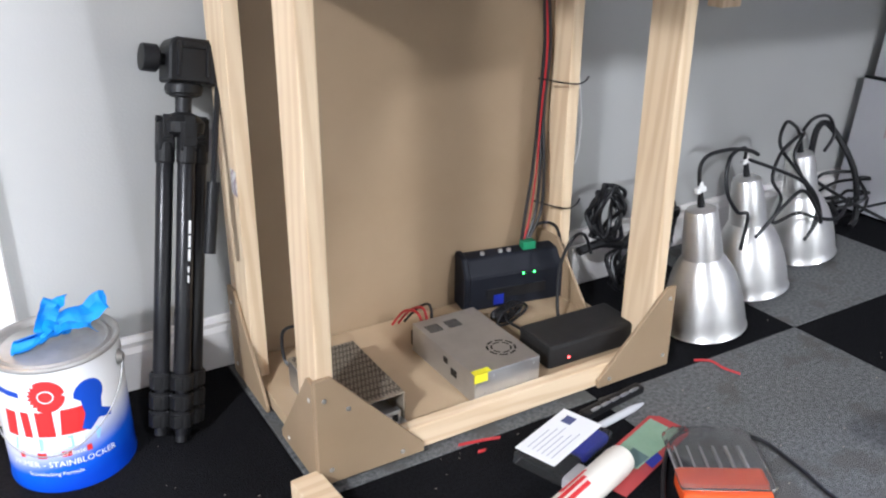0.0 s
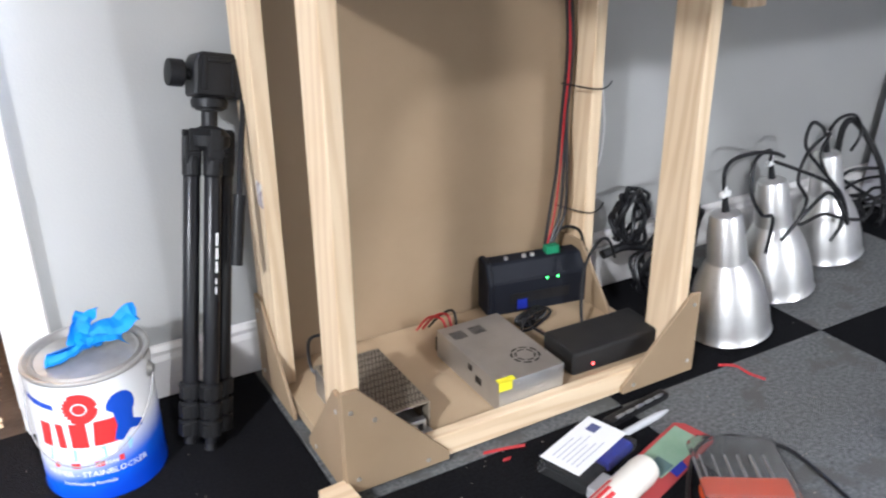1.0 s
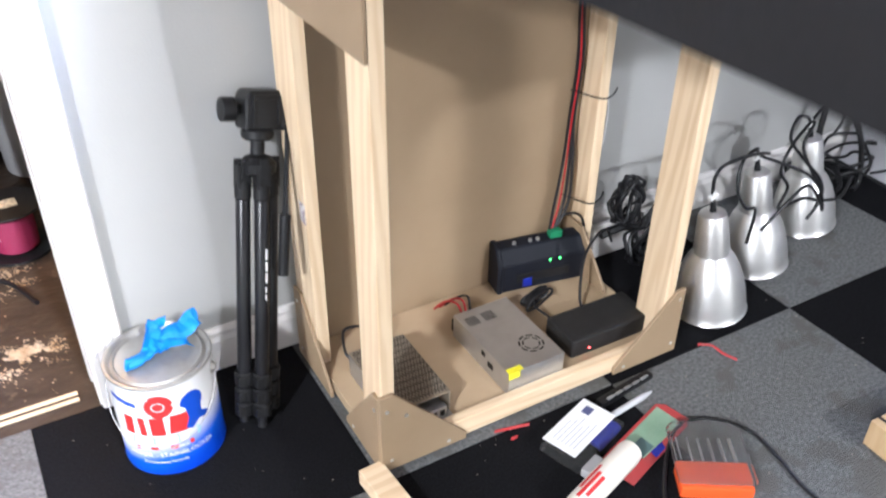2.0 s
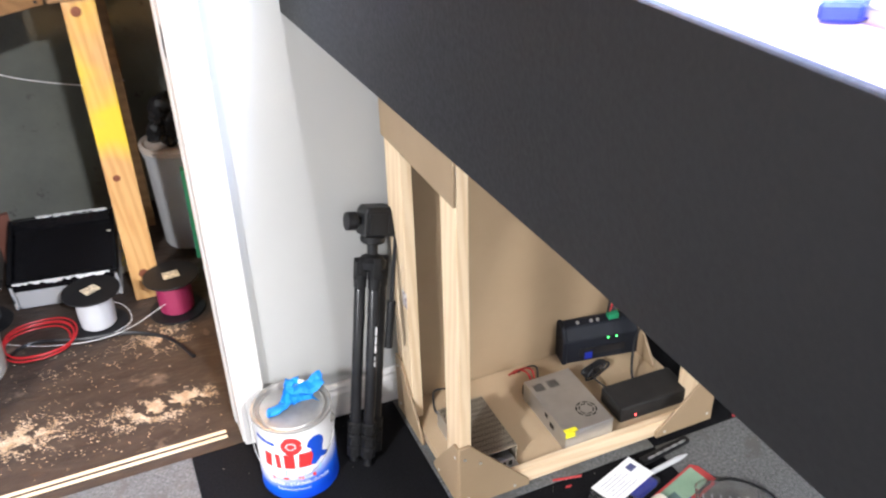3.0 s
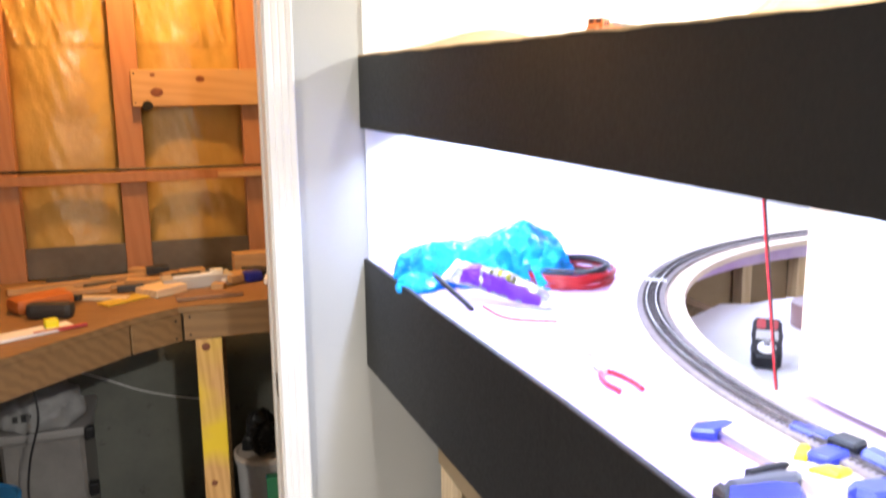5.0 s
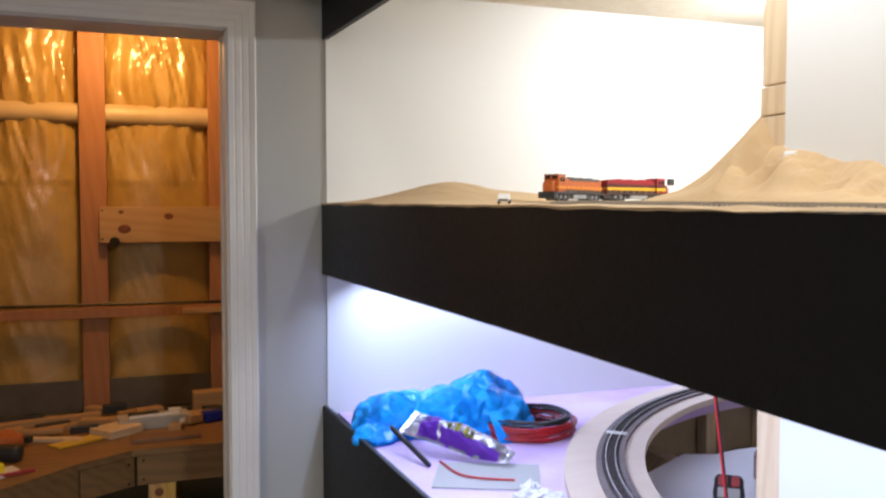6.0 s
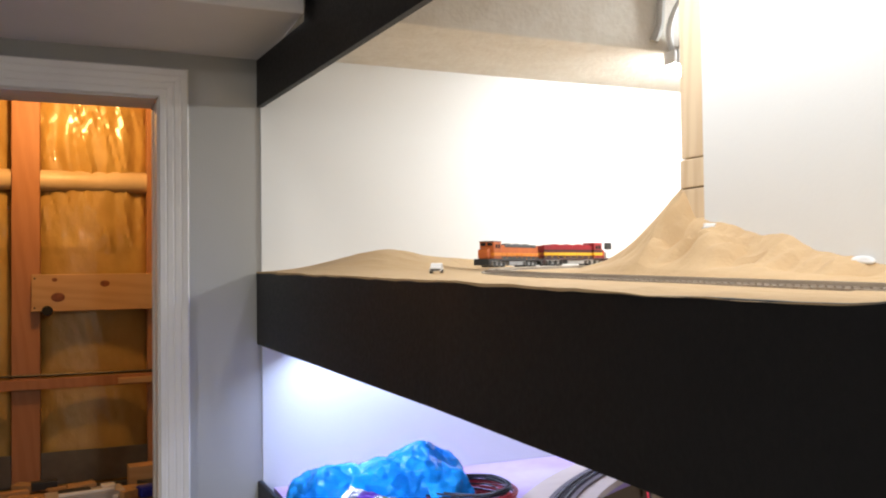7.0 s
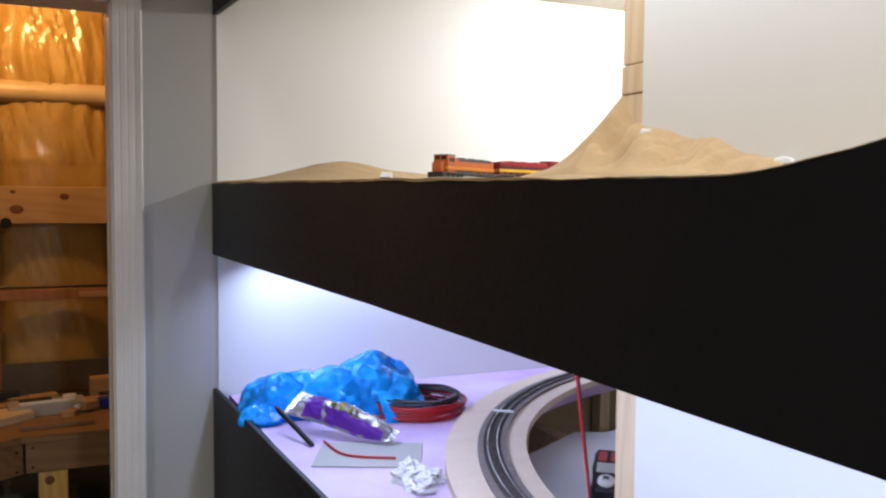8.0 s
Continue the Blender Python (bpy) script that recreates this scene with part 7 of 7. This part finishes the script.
# sawdust
g = random.Random(21)
bm = B()
for cx_, cy_, sx_, sy_, n_ in ((-0.685, 0.190, 0.105, 0.052, 3600), (-0.40, 0.155, 0.100, 0.034, 3600), (-0.32, 0.172, 0.07, 0.020, 2800), (-0.335, 0.45, 0.070, 0.045, 1600), (-0.55, 0.40, 0.18, 0.09, 400), (-0.45, 0.13, 0.25, 0.10, 500)):
    for i in range(n_):
        x, y = g.gauss(cx_, sx_ * 0.55), g.gauss(cy_, sy_ * 0.6)
        if noise.noise((x * 30 + y * 12, y * 30, 0)) + 0.5 * noise.noise((x * 90, y * 90, 2)) < g.uniform(-0.2, 0.15) or not (-1.0 < x < -0.235 and 0.03 < y < 0.95):
            continue
        s, a = g.uniform(0.0006, 0.0020), g.uniform(0, math.pi)
        c, q = math.cos(a) * s * 1.6, math.sin(a) * s * 1.6
        z = g.uniform(-0.0012, 0.0018)
        v = [bm.verts.new((x + dx, y + dy, z + dz)) for dx, dy, dz in ((-c, -q, 0), (q * 0.6, -c * 0.6, s * 0.3), (c, q, 0.0004), (-q * 0.6, c * 0.6, s * 0.5))]
        bm.faces.new((v[0], v[1], v[2]))
        bm.faces.new((v[0], v[2], v[3]))
tagged(part("sawdust", bm, mat("sawdust", (0.36, 0.25, 0.14), 0.9, other=(0.60, 0.49, 0.36), scale=30)), "pale sawdust drifts on the dark floor", "sawdust", kind="stuff")
# strike plate on the jamb
sp = thing("strike_plate", "small dark steel strike plate on the door jamb", "strike plate")
bm = B()
box(bm, (DOOR_R - 0.0016, -0.028, 0.90), (DOOR_R - 0.0002, -0.004, 0.955), 0.0005)
part("plate", bm, mat("aged_steel", (0.22, 0.21, 0.20), 0.4, 0.9), sp)
bm = B()
box(bm, (DOOR_R - 0.0020, -0.022, 0.915), (DOOR_R - 0.0014, -0.010, 0.940))
part("latch_hole", bm, DARK_HOLE, sp)

# ---------------------------------------------------------------- scenery of the upper deck
TCX, TCY, TR = 0.955, -0.965, 0.755
def upper_place(s, y_end=-2.3):
    L = TCY - y_end
    if s < L:
        return Vector((TCX - TR, y_end + s, grade(y_end + s))), Vector((0, 1, 0))
    a = math.pi - (s - L) / TR
    return Vector((TCX + TR * math.cos(a), TCY + TR * math.sin(a), grade(TCY + TR * math.sin(a)))), Vector((math.sin(a), -math.cos(a), 0)).normalized()
def grade(y):
    """Height of the upper roadbed, which falls away from the wall."""
    return 1.6705 - 0.0165 * min(1.6, -y)
def sstep(a, b, x):
    t = max(0.0, min(1.0, (x - a) / (b - a)))
    return t * t * (3 - 2 * t)
def track_dist(x, y):
    return abs(x - (TCX - TR)) if y < TCY else abs(math.hypot(x - TCX, y - TCY) - TR)
def terrain(x, y):
    edge = upper_top(y)
    base = grade(y) if y > -1.5 else max(grade(y), edge - 0.012)
    z = edge + 0.0026 + (base - edge) * sstep(0.0, 0.10, x)
    if y < -1.5:
        z = edge + 0.0026
    z -= sstep(-1.25, -1.5, y) * (0.0036 - 0.0030 * sstep(0.0, 0.03, x))
    d = track_dist(x, y)
    keep = sstep(0.026, 0.075, d)
    # low hill near the wall
    hill = math.exp(-((x - 0.21) / 0.12) ** 2 - ((y + 0.25) / 0.15) ** 2) + 0.55 * math.exp(-((x - 0.40) / 0.13) ** 2 - ((y + 0.20) / 0.12) ** 2)
    z += 0.039 * sstep(0.04, 0.16, d) * hill
    # steep hill against the divider's end stud, falling along the panel
    m = ramp(y, HILL_LINE)
    rise = min(1.0, max(0.0, (x - 0.208) / 0.106))
    side = (0.62 * rise + 0.38 * rise * rise) if x < 0.335 else sstep(0.47, 0.34, x)
    m *= side * sstep(0.012, 0.034, d)
    z += m
    # long folds that run slantwise down the paper, with smaller crumples between them
    fold = 0.58 * facet(x * 1.1 + 0.55 * y, y * 0.75 - 0.5 * x, 0.062, 2) + 0.34 * facet(x - 0.4 * y, y + 0.5 * x, 0.033, 7) + 0.12 * facet(x + 0.2 * y, y, 0.015, 5)
    front = sstep(-1.02, -1.10, y)
    fold *= (0.30 + 0.70 * front) * (1 - 0.88 * sstep(0.270, 0.305, x) * sstep(0.36, 0.325, x))
    return z + keep * sstep(0.0, 0.04, x) * fold * (0.004 + 1.75 * min(0.05, m) + 0.22 * min(0.05, 0.038 * hill))
def facet(x, y, s, seed):
    """Flat creased facets: random heights on a skewed lattice, joined by straight planes."""
    u, v = (x + 0.5 * y) / s, y / s
    i, j = math.floor(u), math.floor(v)
    a, b = u - i, v - j
    def at(p, q):
        return noise.cell((p * 1.0 + 0.5, q * 1.0 + 0.5, seed + 0.5))
    if a + b < 1:
        return at(i, j) * (1 - a - b) + at(i + 1, j) * a + at(i, j + 1) * b
    return at(i + 1, j + 1) * (a + b - 1) + at(i + 1, j) * (1 - b) + at(i, j + 1) * (1 - a)
HILL_LINE = ((-1.62, 0.0), (-1.45, 0.014), (-1.383, 0.024), (-1.353, 0.026), (-1.315, 0.031), (-1.282, 0.045), (-1.245, 0.059), (-1.206, 0.068), (-1.163, 0.077), (-1.116, 0.081), (-1.097, 0.088), (-1.076, 0.128), (-1.027, 0.094), (-0.972, 0.057), (-0.919, 0.027), (-0.86, 0.006), (-0.80, 0.0))
def ramp(v, table):
    """Straight steps between (place, height) pairs."""
    if v <= table[0][0] or v >= table[-1][0]:
        return 0.0
    for (a, p), (b, q) in zip(table, table[1:]):
        if v <= b:
            return p + (q - p) * (v - a) / (b - a)
bm = B()
def grid(bm, x0, x1, nx, y0, y1, ny):
    rows = []
    for j in range(ny + 1):
        y = y0 + (y1 - y0) * j / ny
        row = [bm.verts.new((fascia_x(y) - 0.0012, y, upper_top(y) - 0.0004 + 0.0014 * noise.noise((y * 26, 1.7, 0.4)))), bm.verts.new((fascia_x(y) - 0.0012, y, upper_top(y) + 0.0026 - 0.0036 * sstep(-1.25, -1.5, y)))] if x0 < 0 else []
        for i in range(nx + 1):
            u = i / nx
            x = (fascia_x(y) + 0.0005 if x0 < 0 else x0) * (1 - u) + x1 * u
            row.append(bm.verts.new((x, y, terrain(max(0.0, x if x0 >= 0 else x - fascia_x(y)), y))))
        rows.append(row)
    for a, b in zip(rows, rows[1:]):
        for i in range(len(a) - 1):
            bm.faces.new((a[i], a[i + 1], b[i + 1], b[i]))
grid(bm, -1, 0.36, 110, WY - 0.005, -1.20, 290)
grid(bm, 0.3605, 0.62, 40, WY - 0.005, -1.20, 190)
grid(bm, -1, 0.3157, 90, -1.1985, -2.75, 300)
structure("scenery_shell", bm, KRAFT, "creased brown kraft paper scenery shell", "scenery")
bm = B()
grid(bm, 0.6205, 1.855, 60, WY - 0.005, -1.20, 70)
structure("scenery_plain", bm, KRAFT, "creased brown kraft paper scenery beyond the hill", "scenery")
UP_Z = -0.0008
lay_track("upper_track", upper_place, (TCY + 2.3) + TR * math.pi * 0.75, UP_Z, "grey model railway track across the sandy scenery", bed=0.040,
          bed_mat=mat("sandy_track_bed", (0.40, 0.34, 0.27), 0.85, other=(0.30, 0.25, 0.20), scale=80, bump=0.3, bump_scale=300), tie_mat=mat("faded_tie_plastic", (0.30, 0.25, 0.20), 0.7), rail_mat=mat("tan_painted_rail", (0.42, 0.36, 0.29), 0.5))
# glue blobs and paper ends at the panel's foot
for y, r in ((-1.128, 0.014), (-1.335, 0.016), (-1.378, 0.018), (-1.42, 0.014), (-1.46, 0.016)):
    bl = thing("glue_blob", "blob of white glue at the divider panel foot", "glue", group="glue blobs", m=pose(0.3125, y, terrain(0.308 - fascia_x(y), y) - (0.0035 if y < -1.2 else -0.002)))
    bm = B()
    crumple(bm, 0.005, r, 0.005, y * 9, 0.3, 3)
    part("blob", bm, WHITE_PLASTIC, bl, smooth=True)

# ---------------------------------------------------------------- locomotives
def locomotive(p0, p1, body, stripe, low, roof, label, cab_front):
    p0, p1 = Vector((*p0, grade(p0[1]) + UP_Z + 0.0096)), Vector((*p1, grade(p0[1]) + UP_Z + 0.0096))
    d = p1 - p0
    L = d.length
    th = thing("model_locomotive", label, "model locomotive", group="coupled locomotives", m=Matrix.Translation(p0) @ Matrix.Rotation(math.atan2(d.y, d.x), 4, "Z"))
    w = 0.0175
    bm = B()
    box(bm, (0.002, -w, 0.0125), (L - 0.002, w, 0.0165), 0.001)
    prism(bm, [(0.0, 0.004), (0.006, 0.004), (0.010, 0.0125), (0.0, 0.0165)], -w, w, "y")
    prism(bm, [(L, 0.004), (L - 0.006, 0.004), (L - 0.010, 0.0125), (L, 0.0165)], -w, w, "y")
    part("underframe", bm, low, th)
    bm = B()
    c0, c1 = (0.020, 0.050) if cab_front else (L - 0.050, L - 0.020)
    box(bm, (c0, -w + 0.001, 0.0165), (c1, w - 0.001, 0.050), 0.002)
    part("cab", bm, body, th)
    bm = B()
    n0, n1 = (0.004, 0.020) if cab_front else (L - 0.020, L - 0.004)
    top = [(n0, 0.0165), (n0, 0.034), (n1, 0.040), (n1, 0.0165)] if cab_front else [(n0, 0.0165), (n0, 0.040), (n1, 0.034), (n1, 0.0165)]
    prism(bm, top, -0.011, 0.011, "y", 0.0015)
    part("nose", bm, body, th)
    bm = B()
    h0, h1 = (c1, L - 0.010) if cab_front else (0.010, c0)
    box(bm, (h0, -0.0125, 0.0165), (h1, 0.0125, 0.044), 0.0015)
    part("hood", bm, body, th)
    bm = B()
    box(bm, (h0, -0.0130, 0.0225), (h1, 0.0130, 0.0285))
    box(bm, (c0 - 0.0004, -w + 0.0004, 0.0225), (c1 + 0.0004, w - 0.0004, 0.0285))
    part("stripe", bm, stripe, th)
    if not cab_front:
        bm = B()
        box(bm, (h0, -0.0132, 0.0300), (h1, 0.0132, 0.0350))
        box(bm, (c0 - 0.0005, -w + 0.0003, 0.0300), (c1 + 0.0005, w - 0.0003, 0.0350))
        part("dark_band", bm, low, th)
    bm = B()
    box(bm, (h0, -0.0131, 0.0166), (h1, 0.0131, 0.0215))
    part("lower_band", bm, low, th)
    bm = B()
    box(bm, (c0 - 0.0008, -w + 0.0006, 0.0495), (c1 + 0.0008, w - 0.0006, 0.0515), 0.0008)
    box(bm, (h0 + 0.02, -0.0129, 0.0395), (h1 - 0.01, 0.0129, 0.0462), 0.001)
    part("roof", bm, roof, th)
    for k in range(3):
        bm = B()
        x = h0 + (h1 - h0) * (0.30 + 0.24 * k)
        lathe(bm, [(0.008, 0.046), (0.008, 0.0478), (0.003, 0.0482), (0, 0.0482)], 14, Matrix.Translation((x, 0, 0)))
        part("roof_fan", bm, roof, th)
    for sgn in (-1, 1):
        bm = B()
        box(bm, (c0 + 0.006, sgn * (w - 0.0009), 0.037), (c0 + 0.013, sgn * (w - 0.0005), 0.045))
        box(bm, (c0 + 0.016, sgn * (w - 0.0009), 0.037), (c0 + 0.024, sgn * (w - 0.0005), 0.045))
        part("side_window", bm, DARK_HOLE, th)
    bm = B()
    xw = c0 - 0.0004 if cab_front else c1 + 0.0004
    box(bm, (xw - 0.0003, -0.013, 0.042), (xw + 0.0003, -0.002, 0.048))
    box(bm, (xw - 0.0003, 0.002, 0.042), (xw + 0.0003, 0.013, 0.048))
    part("windshield", bm, DARK_HOLE, th)
    for x in (L * 0.20, L * 0.80):
        bm = B()
        box(bm, (x - 0.026, -0.0135, 0.003), (x + 0.026, 0.0135, 0.0115), 0.0015)
        bog = part("bogie", bm, TRUCK_GREY, th)
        for k in (-1, 0, 1):
            bm = B()
            lathe(bm, [(0, -0.0137), (0.0058, -0.0137), (0.0058, 0.0137), (0, 0.0137)], 14, Matrix.Translation((x + 0.018 * k, 0, 0.0058)) @ Matrix.Rotation(radians(90), 4, "X"))
            part("wheelset", bm, DARKP, bog)
    bm = B()
    box(bm, (L * 0.37, -0.0155, 0.0035), (L * 0.63, 0.0155, 0.0122), 0.002)
    part("fuel_tank", bm, TRUCK_GREY, th)
    for sgn in (-1, 1):
        bm = B()
        tube(bm, [(h0, sgn * w, 0.0275), ((h0 + h1) / 2, sgn * w, 0.0275), (h1, sgn * w, 0.0275)], 0.0004, 4)
        for k in range(9):
            x = h0 + (h1 - h0) * k / 8
            tube(bm, [(x, sgn * w, 0.0166), (x, sgn * w, 0.0275)], 0.0004, 4, steps=1)
        part("handrail", bm, stripe, th)
    return th
TRUCK_GREY = mat("silver_grey_truck", (0.42, 0.42, 0.42), 0.5, other=(0.3, 0.3, 0.3), scale=60)
ORANGE_BODY = mat("orange_loco_paint", (0.55, 0.13, 0.025), 0.5, other=(0.46, 0.10, 0.02), scale=40)
locomotive((0.352, -0.432), (0.540, -0.308), ORANGE_BODY, mat("orange_yellow_stripe", (0.76, 0.26, 0.03), 0.45), DARKP, mat("dark_roof", (0.05, 0.05, 0.055), 0.5), "orange and black model diesel locomotive on the track", True)
locomotive((0.546, -0.305), (0.758, -0.238), mat("crimson_loco_paint", (0.27, 0.014, 0.024), 0.4), mat("yellow_stripe_paint", (0.78, 0.48, 0.03), 0.45), mat("dark_lower_body", (0.05, 0.02, 0.02), 0.5), mat("crimson_roof", (0.30, 0.015, 0.025), 0.4), "crimson model diesel locomotive with yellow stripes", False)
# toy pickup
tk = thing("toy_pickup", "tiny white toy pickup parked on the paper scenery", "toy car", m=Matrix.Translation((0.185, -0.605, terrain(0.175, -0.605) + 0.0005)) @ Matrix.Rotation(radians(62), 4, "Z") @ Matrix.Scale(0.8, 4))
bm = B()
prism(bm, [(-0.028, 0.004), (0.028, 0.004), (0.028, 0.012), (0.014, 0.013), (0.008, 0.021), (-0.006, 0.021), (-0.008, 0.013), (-0.028, 0.013)], -0.0115, 0.0115, "y", 0.001)
part("body", bm, WHITE_PLASTIC, tk)
bm = B()
prism(bm, [(0.0135, 0.0135), (0.0085, 0.0198), (0.0090, 0.0202), (0.0145, 0.0136)], -0.0095, 0.0095, "y")
part("windshield", bm, DARK_HOLE, tk)
bm = B()
box(bm, (-0.0287, -0.010, 0.005), (-0.0281, 0.010, 0.009))
box(bm, (0.0281, -0.010, 0.005), (0.0287, 0.010, 0.009))
part("bumper", bm, DARKP, tk)
for x in (-0.017, 0.018):
    for y in (-0.011, 0.011):
        bm = B()
        lathe(bm, [(0, -0.002), (0.0042, -0.002), (0.0042, 0.002), (0, 0.002)], 14, Matrix.Translation((x, y, 0.0042)) @ Matrix.Rotation(radians(90), 4, "X"))
        part("wheel", bm, DARKP, tk)
sg = thing("model_signal", "small black and white model signal beside the track", "model signal", m=pose(0.800, -0.200, terrain(0.80, -0.200)))
bm = B()
lathe(bm, [(0.0016, 0), (0.0016, 0.045), (0, 0.0452)], 8)
part("mast", bm, WHITE_PLASTIC, sg)
bm = B()
box(bm, (-0.008, -0.004, 0.042), (0.008, 0.004, 0.058), 0.001)
part("head", bm, DARKP, sg)
bm = B()
box(bm, (-0.009, -0.005, 0.020), (0.009, 0.005, 0.036), 0.001)
part("relay_box", bm, WHITE_PLASTIC, sg)
# light fixture and conduit at the soffit
fx_ = thing("strip_light", "white strip light fixture mounted on the soffit edge", "light fixture")
bm = B()
box(bm, (0.838, -0.425, 2.112), (1.50, -0.385, 2.146), 0.003)
part("housing", bm, WHITE_PLASTIC, fx_)
bm = B()
box(bm, (0.828, -0.424, 2.114), (0.8375, -0.388, 2.142), 0.002)
part("end_cap", bm, WHITE_PLASTIC, fx_)
bm = B()
lathe(bm, [(0, 0.0), (0.010, 0.001), (0.010, 0.64), (0, 0.641)], 14, Matrix.Translation((0.850, -0.402, 2.100)) @ Matrix.Rotation(radians(90), 4, "Y"))
part("tube", bm, mat("glowing_tube", (0.9, 0.9, 0.88), 0.3, emit=(0.94, 0.98, 1.0), strength=420), fx_, "lit white fluorescent tube")
cd = thing("white_conduit", "white flexible conduit bending up the soffit face", "conduit")
bm = B()
tube(bm, [(0.845, -0.395, 2.150), (0.835, -0.400, 2.185), (0.842, -0.402, 2.22), (0.865, -0.402, 2.26), (0.90, -0.400, 2.30), (0.95, -0.398, 2.375)], 0.0075, 8)
part("conduit", bm, WHITE_PLASTIC, cd, smooth=True)
bm = B()
tube(bm, [(0.80, -0.390, 2.165), (0.812, -0.396, 2.20), (0.815, -0.398, 2.25), (0.83, -0.398, 2.32), (0.86, -0.396, 2.375)], 0.010, 8)
part("conduit", bm, GREY_CARD, cd, smooth=True)
